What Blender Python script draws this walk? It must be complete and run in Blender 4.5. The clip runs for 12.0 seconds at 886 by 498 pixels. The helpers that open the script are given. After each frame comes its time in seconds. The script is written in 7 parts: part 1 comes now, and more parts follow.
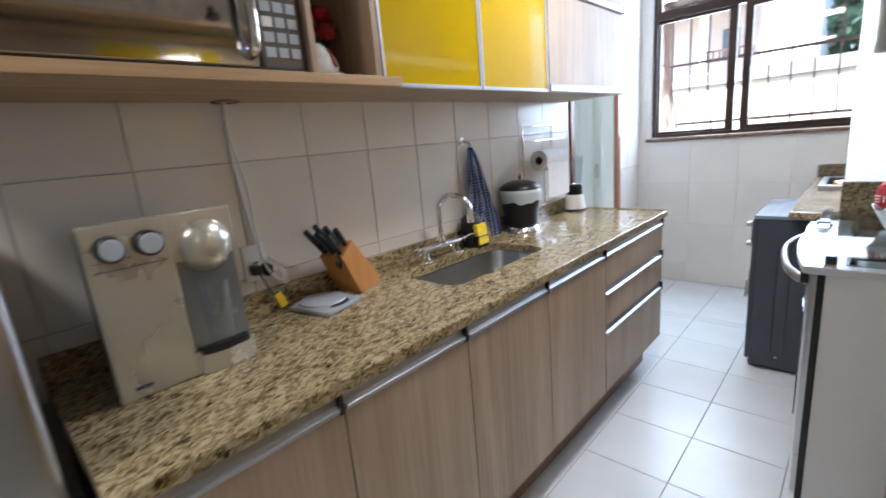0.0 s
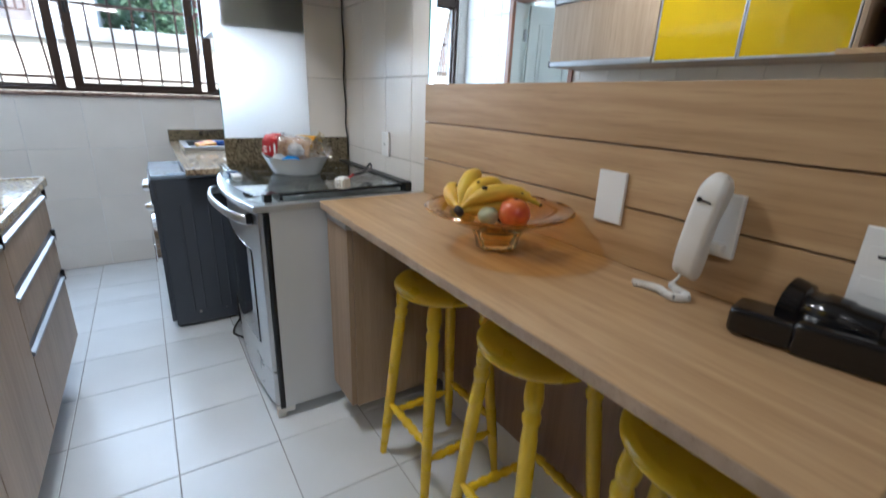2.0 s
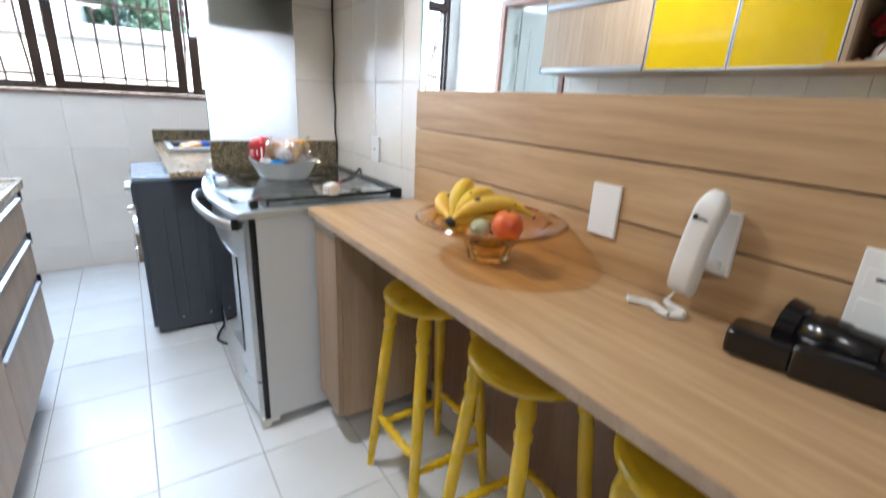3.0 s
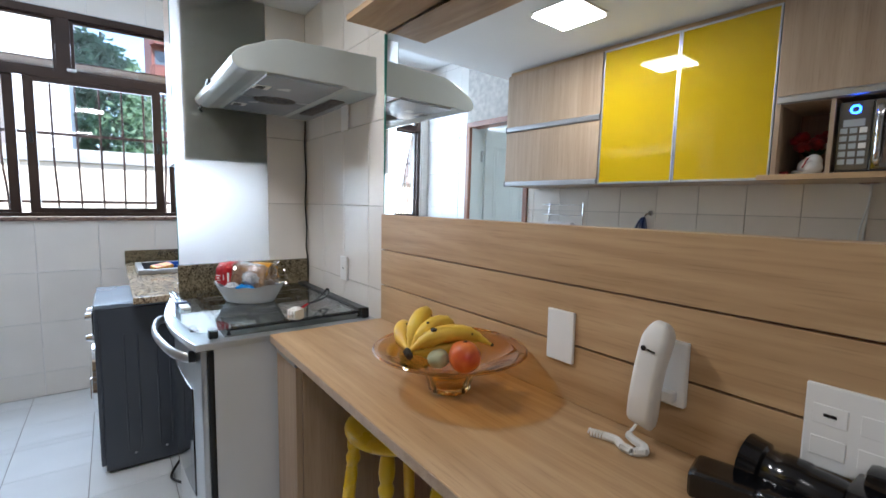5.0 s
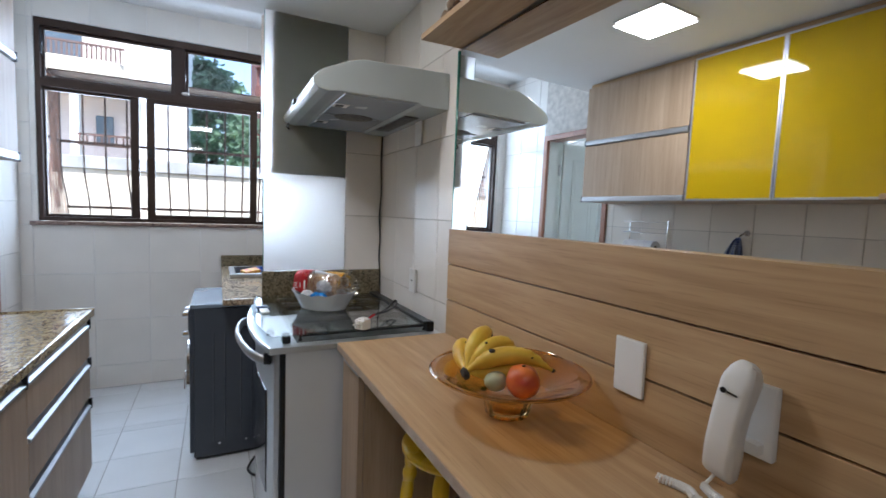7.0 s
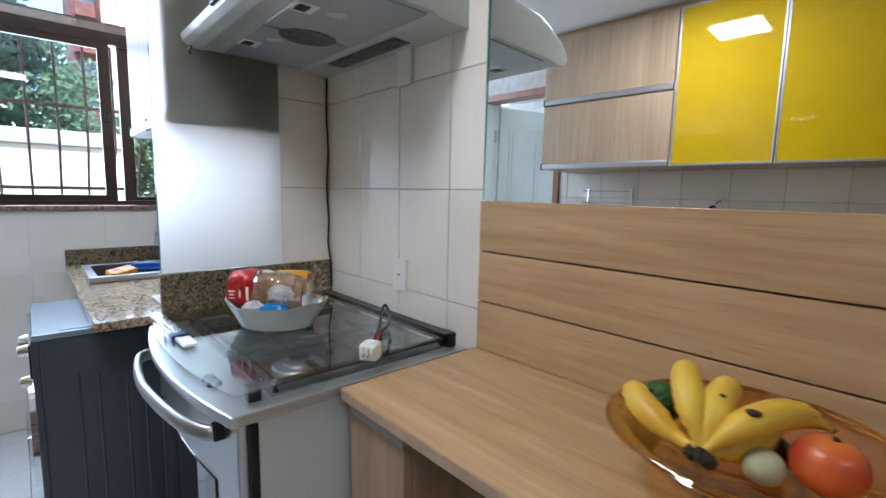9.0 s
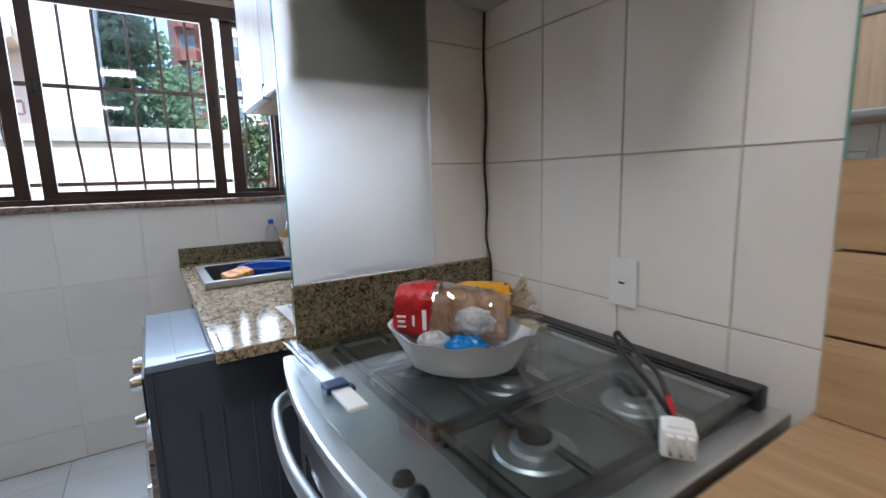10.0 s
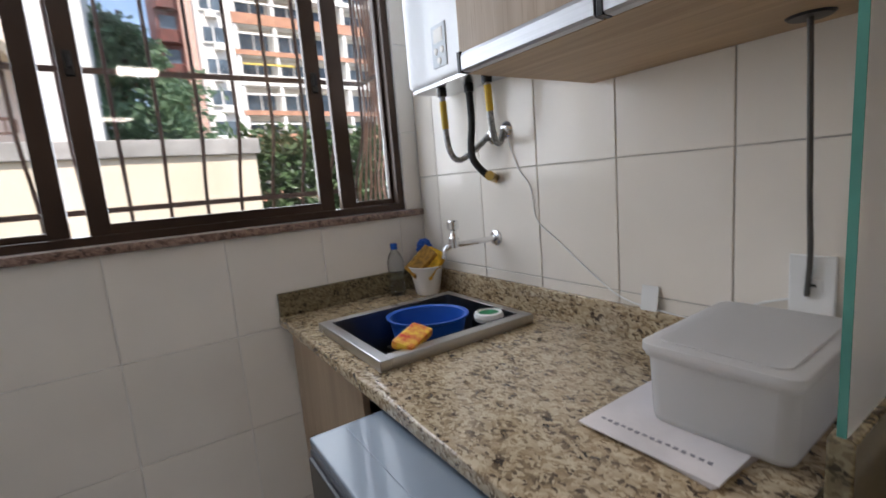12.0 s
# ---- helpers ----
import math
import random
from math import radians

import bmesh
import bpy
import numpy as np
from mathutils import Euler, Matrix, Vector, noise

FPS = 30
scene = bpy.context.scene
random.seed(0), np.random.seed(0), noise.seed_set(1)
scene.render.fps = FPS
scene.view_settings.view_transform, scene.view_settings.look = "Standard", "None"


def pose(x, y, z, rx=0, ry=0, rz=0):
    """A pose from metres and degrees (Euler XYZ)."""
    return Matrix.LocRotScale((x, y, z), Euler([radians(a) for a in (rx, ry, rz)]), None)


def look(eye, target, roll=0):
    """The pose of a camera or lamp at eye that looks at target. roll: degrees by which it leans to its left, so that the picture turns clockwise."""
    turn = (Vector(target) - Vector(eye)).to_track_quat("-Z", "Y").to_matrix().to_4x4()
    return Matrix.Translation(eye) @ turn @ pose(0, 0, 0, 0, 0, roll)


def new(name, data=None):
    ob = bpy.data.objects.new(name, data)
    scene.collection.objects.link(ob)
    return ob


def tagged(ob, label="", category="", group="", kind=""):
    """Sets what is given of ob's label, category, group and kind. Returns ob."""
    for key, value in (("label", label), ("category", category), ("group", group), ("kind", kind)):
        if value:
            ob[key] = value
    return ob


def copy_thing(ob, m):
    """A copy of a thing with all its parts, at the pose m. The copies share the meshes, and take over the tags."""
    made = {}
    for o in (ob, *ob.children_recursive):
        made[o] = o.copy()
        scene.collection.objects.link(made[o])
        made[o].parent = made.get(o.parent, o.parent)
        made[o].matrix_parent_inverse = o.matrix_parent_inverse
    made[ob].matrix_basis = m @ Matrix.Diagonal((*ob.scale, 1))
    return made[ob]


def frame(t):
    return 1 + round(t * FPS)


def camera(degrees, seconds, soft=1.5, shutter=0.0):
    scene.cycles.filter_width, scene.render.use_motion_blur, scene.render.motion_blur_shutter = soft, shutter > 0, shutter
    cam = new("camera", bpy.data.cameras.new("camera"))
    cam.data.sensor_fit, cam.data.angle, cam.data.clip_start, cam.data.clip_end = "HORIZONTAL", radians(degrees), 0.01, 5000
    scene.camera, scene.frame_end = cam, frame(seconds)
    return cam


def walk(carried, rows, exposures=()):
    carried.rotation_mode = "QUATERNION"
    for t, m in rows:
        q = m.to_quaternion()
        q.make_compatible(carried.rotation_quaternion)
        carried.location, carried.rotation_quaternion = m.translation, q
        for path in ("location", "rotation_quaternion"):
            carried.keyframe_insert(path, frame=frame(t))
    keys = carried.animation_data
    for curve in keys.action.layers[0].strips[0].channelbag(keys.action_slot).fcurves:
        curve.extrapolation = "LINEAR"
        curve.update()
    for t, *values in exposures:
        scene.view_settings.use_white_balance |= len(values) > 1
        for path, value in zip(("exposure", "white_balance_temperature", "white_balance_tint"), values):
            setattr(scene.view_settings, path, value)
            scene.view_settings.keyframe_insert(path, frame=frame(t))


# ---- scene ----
cam = camera(88.5, 12.0, 1.5, 0.3)
PATH = [
    (0, (0.493, 1.401, 1.371), (-0.845, 2.814, 0.91), -5.1),
    (0.5, (0.393, 1.566, 1.346), (-0.6, 3.271, 1.017), -5.1),
    (1, (0.353, 1.67, 1.296), (0.002, 3.608, 0.947), -3.5),
    (1.5, (0.203, 1.575, 1.296), (0.854, 3.411, 0.841), 0.2),
    (2, (0.103, 1.513, 1.27), (1.136, 3.106, 0.643), 2.0),
    (2.5, (0.061, 1.524, 1.191), (1.05, 2.966, 0.22), 2.8),
    (3, (0.114, 1.544, 1.286), (1.191, 3.112, 0.668), 3.0),
    (3.5, (0.145, 1.557, 1.4), (1.285, 3.199, 1.325), 4.0),
    (3.7, (0.193, 1.567, 1.445), (1.321, 3.217, 1.516), 3.9),
    (5.3, (0.172, 1.514, 1.351), (1.35, 3.11, 1.1), 1.0),
    (5.5, (0.176, 1.526, 1.347), (1.352, 3.122, 1.08), 1.3),
    (6, (0.194, 1.514, 1.354), (1.085, 3.289, 1.117), 1.3),
    (6.5, (0.227, 1.523, 1.349), (1.036, 3.341, 1.142), 2.1),
    (7, (0.216, 1.517, 1.379), (1.106, 3.301, 1.226), 2.1),
    (7.2, (0.209, 1.514, 1.383), (1.184, 3.254, 1.233), 2.0),
    (8.8, (0.167, 2.168, 1.336), (1.43, 3.705, 1.132), 0.9),
    (9, (0.112, 2.255, 1.34), (1.449, 3.722, 1.098), 1.1),
    (9.5, (0.097, 2.556, 1.305), (1.314, 4.117, 1.019), 0.2),
    (9.8, (0.137, 2.756, 1.307), (1.219, 4.411, 1.01), -1.2),
    (10, (0.143, 2.861, 1.311), (1.209, 4.525, 1.001), -1.6),
    (10.5, (0.116, 3.142, 1.364), (1.464, 4.617, 1.265), 0.5),
    (11, (0.083, 3.448, 1.335), (1.143, 5.144, 1.319), 0.0),
    (11.5, (0.034, 3.735, 1.349), (0.818, 5.57, 1.214), -5.4),
    (12, (-0.128, 3.876, 1.342), (0.96, 5.527, 1.044), -4.7),
]
EXPOSURES = [(0, 2.3, 5750, 13), (0.5, 2.15, 5700, 12), (1, 1.65, 5700, 12), (1.5, 1.7, 5600, 11), (2, 1.95, 5500, 10), (2.5, 2.52, 5350, 9), (3, 2.6, 5600, 11), (3.5, 1.8, 5650, 12),
             (5.5, 2.0, 5600, 12), (6.5, 1.55, 5600, 13), (7.2, 1.66, 5600, 13), (9, 1.88, 5500, 12), (9.5, 2.15, 5600, 12), (10, 1.55, 5700, 13), (10.5, 1.55, 6000, 15),
             (11, 1.55, 6150, 16), (11.5, 0.78, 6600, 18), (12, 0.86, 6700, 17)]
walk(cam, [(t, look(eye, target, roll)) for t, eye, target, roll in PATH], EXPOSURES)

# ---- world and lights ----
world = bpy.data.worlds.new("world")
scene.world = world
world.use_nodes = True
wn = world.node_tree
sky = wn.nodes.new("ShaderNodeTexSky")
sky.sky_type, sky.sun_disc = "NISHITA", False
sky.sun_elevation, sky.sun_rotation = radians(52), radians(200)
wn.links.new(sky.outputs["Color"], wn.nodes["Background"].inputs["Color"])
wn.nodes["Background"].inputs["Strength"].default_value = 0.15


def lamp(name, kind, m, energy, colour, **kw):
    data = bpy.data.lights.new(name, kind)
    data.energy, data.color = energy, colour
    if kind == "SUN":
        data.angle = kw["angle"]
    if kind == "AREA":
        data.shape, data.size, data.size_y = "RECTANGLE", kw["size"], kw["size_y"]
    ob = new(name, data)
    ob.matrix_world = m
    return ob


lamp("sun", "SUN", look((0, 0, 10), (2.1, 5.8, 0.5)), 5.0, (1.0, 0.96, 0.90), angle=radians(0.6))
lamp("window_skylight", "AREA", look((-0.03, 5.74, 1.9), (-0.03, 3.0, 1.0)), 17, (0.74, 0.87, 1.0), size=1.6, size_y=1.25)
lamp("ceiling_panel_light", "AREA", look((0.04, 3.045, 2.335), (0.04, 3.0451, 0)), 3.6, (1.0, 0.93, 0.83), size=0.26, size_y=0.26)
# unseen fill lamp, added to brighten the bar and stools
lamp("hall_fill_light", "AREA", look((-0.15, 0.75, 2.335), (-0.15, 0.7501, 0)), 2.6, (1.0, 0.92, 0.80), size=0.3, size_y=0.3)
# fill lamp added in an unseen opening, to brighten the service room
lamp("service_room_fill_light", "AREA", look((-1.75, 5.42, 1.55), (-1.75, 3.0, 1.2)), 9, (0.86, 0.94, 1.0), size=0.95, size_y=1.15)


# ---- materials ----
def material(name, colour, rough=0.5, metal=0.0, vary=0.06, scale=6.0, grain=0.0, grain_scale=90.0, spec=0.5, coat=0.0,
             stretch=(1, 1, 1), colour2=None, trans=0.0, ior=1.45, emit=0.0, alpha=1.0, subsurf=0.0, rough_vary=0.08):
    """Principled surface with variation at two scales: soft patches in colour and gloss, and a fine bump."""
    m = bpy.data.materials.new(name)
    m.use_nodes = True
    t = m.node_tree
    b = t.nodes["Principled BSDF"]
    co = t.nodes.new("ShaderNodeTexCoord")
    mp = t.nodes.new("ShaderNodeMapping")
    mp.inputs["Scale"].default_value = stretch
    t.links.new(co.outputs["Object"], mp.inputs["Vector"])
    n1 = t.nodes.new("ShaderNodeTexNoise")
    n1.inputs["Scale"].default_value, n1.inputs["Detail"].default_value = scale, 5
    t.links.new(mp.outputs["Vector"], n1.inputs["Vector"])
    ramp = t.nodes.new("ShaderNodeValToRGB")
    c2 = colour2 or tuple(max(0.0, c * (1 - 2.2 * vary)) for c in colour)
    ramp.color_ramp.elements[0].position, ramp.color_ramp.elements[1].position = 0.33, 0.67
    ramp.color_ramp.elements[0].color, ramp.color_ramp.elements[1].color = (*c2, 1), (*colour, 1)
    t.links.new(n1.outputs["Fac"], ramp.inputs["Fac"])
    t.links.new(ramp.outputs["Color"], b.inputs["Base Color"])
    rr = t.nodes.new("ShaderNodeMapRange")
    rr.inputs["To Min"].default_value, rr.inputs["To Max"].default_value = max(0.02, rough - rough_vary), min(1, rough + rough_vary)
    t.links.new(n1.outputs["Fac"], rr.inputs["Value"])
    t.links.new(rr.outputs["Result"], b.inputs["Roughness"])
    b.inputs["Metallic"].default_value, b.inputs["IOR"].default_value = metal, ior
    b.inputs["Specular IOR Level"].default_value = spec
    b.inputs["Coat Weight"].default_value, b.inputs["Coat Roughness"].default_value = coat, 0.04
    b.inputs["Transmission Weight"].default_value, b.inputs["Alpha"].default_value = trans, alpha
    if subsurf:
        b.inputs["Subsurface Weight"].default_value = subsurf
        b.inputs["Subsurface Radius"].default_value = (0.02, 0.012, 0.006)
    if emit:
        b.inputs["Emission Color"].default_value, b.inputs["Emission Strength"].default_value = (*colour, 1), emit
    if grain:
        n2 = t.nodes.new("ShaderNodeTexNoise")
        n2.inputs["Scale"].default_value, n2.inputs["Detail"].default_value = grain_scale, 3
        t.links.new(mp.outputs["Vector"], n2.inputs["Vector"])
        bp = t.nodes.new("ShaderNodeBump")
        bp.inputs["Strength"].default_value, bp.inputs["Distance"].default_value = grain, 0.002
        t.links.new(n2.outputs["Fac"], bp.inputs["Height"])
        t.links.new(bp.outputs["Normal"], b.inputs["Normal"])
    return m


def wood(name, light, dark, axis, rough=0.42, contrast=1.25, cathedral=0.35):
    """Laminate with long grain along one axis: broad bands, cathedral figure and fine pores."""
    m = bpy.data.materials.new(name)
    m.use_nodes = True
    t = m.node_tree
    b = t.nodes["Principled BSDF"]
    co = t.nodes.new("ShaderNodeTexCoord")
    info = t.nodes.new("ShaderNodeObjectInfo")
    add = t.nodes.new("ShaderNodeVectorMath")
    add.operation = "MULTIPLY_ADD"
    add.inputs[1].default_value = (7.3, 5.1, 9.7)
    t.links.new(info.outputs["Random"], add.inputs[0])
    t.links.new(co.outputs["Object"], add.inputs[2])

    def noise_at(across, along, detail, distortion):
        mp = t.nodes.new("ShaderNodeMapping")
        mp.inputs["Scale"].default_value = [along if i == axis else across for i in range(3)]
        t.links.new(add.outputs[0], mp.inputs["Vector"])
        n = t.nodes.new("ShaderNodeTexNoise")
        n.inputs["Scale"].default_value, n.inputs["Detail"].default_value = 1.0, detail
        n.inputs["Distortion"].default_value = distortion
        t.links.new(mp.outputs["Vector"], n.inputs["Vector"])
        return n.outputs["Fac"]

    broad, fine, pores = noise_at(9, 0.9, 4, cathedral), noise_at(55, 1.6, 4, 0.1), noise_at(240, 9, 2, 0)
    mix = t.nodes.new("ShaderNodeMath")
    mix.operation = "MULTIPLY_ADD"
    mix.inputs[1].default_value = 0.62
    t.links.new(broad, mix.inputs[0])
    half = t.nodes.new("ShaderNodeMath")
    half.operation = "MULTIPLY"
    half.inputs[1].default_value = 0.38
    t.links.new(fine, half.inputs[0])
    t.links.new(half.outputs[0], mix.inputs[2])
    ramp = t.nodes.new("ShaderNodeValToRGB")
    e = ramp.color_ramp.elements
    spread = 0.17 / contrast
    e[0].position, e[1].position = 0.5 - spread, 0.5 + spread
    e[0].color, e[1].color = (*dark, 1), (*light, 1)
    t.links.new(mix.outputs[0], ramp.inputs["Fac"])
    dk = t.nodes.new("ShaderNodeMixRGB")
    dk.blend_type = "MULTIPLY"
    pr = t.nodes.new("ShaderNodeMapRange")
    pr.inputs["From Min"].default_value, pr.inputs["From Max"].default_value = 0.56, 0.72
    pr.inputs["To Max"].default_value = 0.30
    t.links.new(pores, pr.inputs["Value"])
    t.links.new(pr.outputs["Result"], dk.inputs["Fac"])
    t.links.new(ramp.outputs["Color"], dk.inputs["Color1"])
    dk.inputs["Color2"].default_value = (0.45, 0.36, 0.28, 1)
    t.links.new(dk.outputs["Color"], b.inputs["Base Color"])
    b.inputs["Roughness"].default_value = rough
    bp = t.nodes.new("ShaderNodeBump")
    bp.inputs["Strength"].default_value, bp.inputs["Distance"].default_value = 0.12, 0.001
    t.links.new(pores, bp.inputs["Height"])
    t.links.new(bp.outputs["Normal"], b.inputs["Normal"])
    return m


def granite(name, base, light, dark, scale=1.0, rough=0.12):
    """Polished speckled stone: crystal flecks of three tones and fine dark grains."""
    m = bpy.data.materials.new(name)
    m.use_nodes = True
    t = m.node_tree
    b = t.nodes["Principled BSDF"]
    co = t.nodes.new("ShaderNodeTexCoord")
    warp = t.nodes.new("ShaderNodeTexNoise")
    warp.inputs["Scale"].default_value, warp.inputs["Detail"].default_value = 30 * scale, 3
    t.links.new(co.outputs["Object"], warp.inputs["Vector"])
    mv = t.nodes.new("ShaderNodeVectorMath")
    mv.operation = "MULTIPLY_ADD"
    mv.inputs[1].default_value = (0.03, 0.03, 0.03)
    t.links.new(warp.outputs["Color"], mv.inputs[0])
    t.links.new(co.outputs["Object"], mv.inputs[2])
    mp = t.nodes.new("ShaderNodeMapping")
    mp.inputs["Scale"].default_value = (1.0, 0.62, 1.0)
    mp.inputs["Rotation"].default_value = (0, 0, 0.5)
    t.links.new(mv.outputs[0], mp.inputs["Vector"])
    v = t.nodes.new("ShaderNodeTexVoronoi")
    v.inputs["Scale"].default_value = 115 * scale
    t.links.new(mp.outputs["Vector"], v.inputs["Vector"])
    sep = t.nodes.new("ShaderNodeSeparateColor")
    t.links.new(v.outputs["Color"], sep.inputs[0])
    big = t.nodes.new("ShaderNodeTexNoise")
    big.inputs["Scale"].default_value, big.inputs["Detail"].default_value = 24 * scale, 6
    t.links.new(mp.outputs["Vector"], big.inputs["Vector"])
    sumn = t.nodes.new("ShaderNodeMath")
    sumn.operation = "MULTIPLY_ADD"
    sumn.inputs[1].default_value = 0.45
    t.links.new(sep.outputs[0], sumn.inputs[0])
    sc = t.nodes.new("ShaderNodeMath")
    sc.operation = "MULTIPLY"
    sc.inputs[1].default_value = 0.62
    t.links.new(big.outputs["Fac"], sc.inputs[0])
    t.links.new(sc.outputs[0], sumn.inputs[2])
    ramp = t.nodes.new("ShaderNodeValToRGB")
    ramp.color_ramp.elements[0].position = 0.26
    ramp.color_ramp.elements[0].color = (*dark, 1)
    ramp.color_ramp.elements[1].position = 0.78
    ramp.color_ramp.elements[1].color = (*light, 1)
    for pos, c in ((0.36, tuple(0.5 * (p + q) for p, q in zip(dark, base))), (0.46, base), (0.60, tuple(0.45 * p + 0.55 * q for p, q in zip(base, light)))):
        el = ramp.color_ramp.elements.new(pos)
        el.color = (*c, 1)
    t.links.new(sumn.outputs[0], ramp.inputs["Fac"])
    t.links.new(ramp.outputs["Color"], b.inputs["Base Color"])
    b.inputs["Roughness"].default_value = rough
    b.inputs["Specular IOR Level"].default_value = 0.55
    return m


def glass(name, colour, rough=0.0, ior=1.45):
    m = bpy.data.materials.new(name)
    m.use_nodes = True
    b = m.node_tree.nodes["Principled BSDF"]
    b.inputs["Base Color"].default_value = (*colour, 1)
    b.inputs["Transmission Weight"].default_value, b.inputs["Roughness"].default_value = 1.0, rough
    b.inputs["IOR"].default_value = ior
    return m


def thin_pane(name, colour, gloss):
    """Thin clear sheet: straight see-through with a weak Fresnel reflection."""
    m = bpy.data.materials.new(name)
    m.use_nodes = True
    t = m.node_tree
    t.nodes.remove(t.nodes["Principled BSDF"])
    tr, gl, mx = t.nodes.new("ShaderNodeBsdfTransparent"), t.nodes.new("ShaderNodeBsdfGlossy"), t.nodes.new("ShaderNodeMixShader")
    fr, pw, mu = t.nodes.new("ShaderNodeLayerWeight"), t.nodes.new("ShaderNodeMath"), t.nodes.new("ShaderNodeMath")
    fr.inputs["Blend"].default_value = 0.5
    pw.operation, mu.operation = "POWER", "MULTIPLY_ADD"
    pw.inputs[1].default_value = 4.0
    mu.inputs[1].default_value, mu.inputs[2].default_value = 0.75 * gloss, 0.045 * gloss
    mu.use_clamp = True
    t.links.new(fr.outputs["Facing"], pw.inputs[0])
    t.links.new(pw.outputs[0], mu.inputs[0])
    t.links.new(mu.outputs[0], mx.inputs[0])
    tr.inputs[0].default_value = (*colour, 1)
    gl.inputs["Roughness"].default_value = 0.02
    t.links.new(tr.outputs[0], mx.inputs[1])
    t.links.new(gl.outputs[0], mx.inputs[2])
    t.links.new(mx.outputs[0], t.nodes["Material Output"].inputs["Surface"])
    return m


def frosted(name, colour, through_part=0.7, gloss=0.5):
    """Milky sheet that lets light glow through."""
    m = bpy.data.materials.new(name)
    m.use_nodes = True
    t = m.node_tree
    b = t.nodes["Principled BSDF"]
    b.inputs["Base Color"].default_value = (*colour, 1)
    b.inputs["Roughness"].default_value = 0.25
    b.inputs["Specular IOR Level"].default_value = gloss
    tl, mx = t.nodes.new("ShaderNodeBsdfTranslucent"), t.nodes.new("ShaderNodeMixShader")
    tl.inputs[0].default_value = (*colour, 1)
    mx.inputs[0].default_value = through_part
    t.links.new(b.outputs[0], mx.inputs[1])
    t.links.new(tl.outputs[0], mx.inputs[2])
    t.links.new(mx.outputs[0], t.nodes["Material Output"].inputs["Surface"])
    return m


def ceramic(name, colour, rough, vary=0.03):
    """Glazed tile: each piece a shade of its own."""
    m = material(name, colour, rough, vary=vary, scale=3, grain=0.05, grain_scale=14, spec=0.5, rough_vary=0.04)
    t = m.node_tree
    b = t.nodes["Principled BSDF"]
    src = b.inputs["Base Color"].links[0].from_socket
    info, hs, mr = t.nodes.new("ShaderNodeObjectInfo"), t.nodes.new("ShaderNodeHueSaturation"), t.nodes.new("ShaderNodeMapRange")
    mr.inputs["To Min"].default_value, mr.inputs["To Max"].default_value = 0.965, 1.03
    t.links.new(info.outputs["Random"], mr.inputs["Value"])
    t.links.new(mr.outputs["Result"], hs.inputs["Value"])
    t.links.new(src, hs.inputs["Color"])
    t.links.new(hs.outputs["Color"], b.inputs["Base Color"])
    return m


TILE = ceramic("wall_tile_glaze", (0.80, 0.765, 0.715), 0.16)
# same glaze with the warm lamplight of two walls put into its colour
WARM_LIT_TILE = ceramic("warm_lit_wall_tile_glaze", (0.80, 0.742, 0.66), 0.17)
FLOOR_TILE = ceramic("floor_tile_glaze", (0.73, 0.755, 0.77), 0.25)
GROUT = material("grout", (0.58, 0.54, 0.49), 0.9, vary=0.12, scale=20, grain=0.3)
FLOOR_GROUT = material("floor_grout", (0.36, 0.35, 0.34), 0.9, vary=0.15, scale=14, grain=0.3)
PAINT = material("white_paint", (0.83, 0.83, 0.82), 0.7, vary=0.03, scale=2, grain=0.15, grain_scale=160)
CEIL = material("ceiling_paint", (0.80, 0.80, 0.79), 0.8, vary=0.03, scale=1.5, grain=0.1)
OAK_L, OAK_D = (0.46, 0.345, 0.24), (0.335, 0.24, 0.158)
WOOD_Z = wood("oak_laminate_upright", OAK_L, OAK_D, 2)
WOOD_Y = wood("oak_laminate_long", (0.54, 0.37, 0.20), (0.372, 0.232, 0.110), 1, contrast=1.0, cathedral=2.6)
WOOD_X = wood("oak_laminate_cross", OAK_L, OAK_D, 0)
# darker oak copy: shade in recesses and under tops is in its colour
WOOD_DARK = wood("oak_laminate_dark_shaded", (0.33, 0.20, 0.13), (0.22, 0.13, 0.085), 2)
GRANITE = granite("granite_gold", (0.235, 0.165, 0.075), (0.48, 0.40, 0.24), (0.04, 0.026, 0.013), 1.5)
GRANITE2 = granite("granite_brown", (0.115, 0.09, 0.05), (0.235, 0.195, 0.12), (0.02, 0.015, 0.01), 1.5)
GRANITE3 = granite("granite_beige", (0.30, 0.215, 0.125), (0.54, 0.44, 0.30), (0.04, 0.026, 0.018), 1.4)
SILL_STONE = granite("granite_sill", (0.17, 0.10, 0.075), (0.30, 0.21, 0.17), (0.04, 0.02, 0.015), rough=0.3)
YELLOW_GLASS = material("yellow_lacquered_glass", (0.50, 0.335, 0.002), 0.02, vary=0.01, coat=0.3, rough_vary=0.02)
YELLOW_PAINT = material("yellow_enamel", (0.80, 0.54, 0.012), 0.28, vary=0.06, scale=7, grain=0.25, grain_scale=60, coat=0.2)
ALU = material("brushed_aluminium", (0.56, 0.57, 0.59), 0.42, 1.0, vary=0.06, scale=4, stretch=(60, 1, 60))
STEEL = material("brushed_steel", (0.55, 0.55, 0.545), 0.30, 1.0, vary=0.06, scale=5, grain=0.04, grain_scale=200)
CHROME = material("chrome", (0.80, 0.80, 0.81), 0.07, 1.0, vary=0.02, rough_vary=0.03)
BLACK = material("black_plastic", (0.012, 0.012, 0.013), 0.35, vary=0.2, scale=8, grain=0.1)
BLACK_GLOSS = material("glossy_black_plastic", (0.006, 0.006, 0.007), 0.16, vary=0.2, scale=8, coat=0.4)
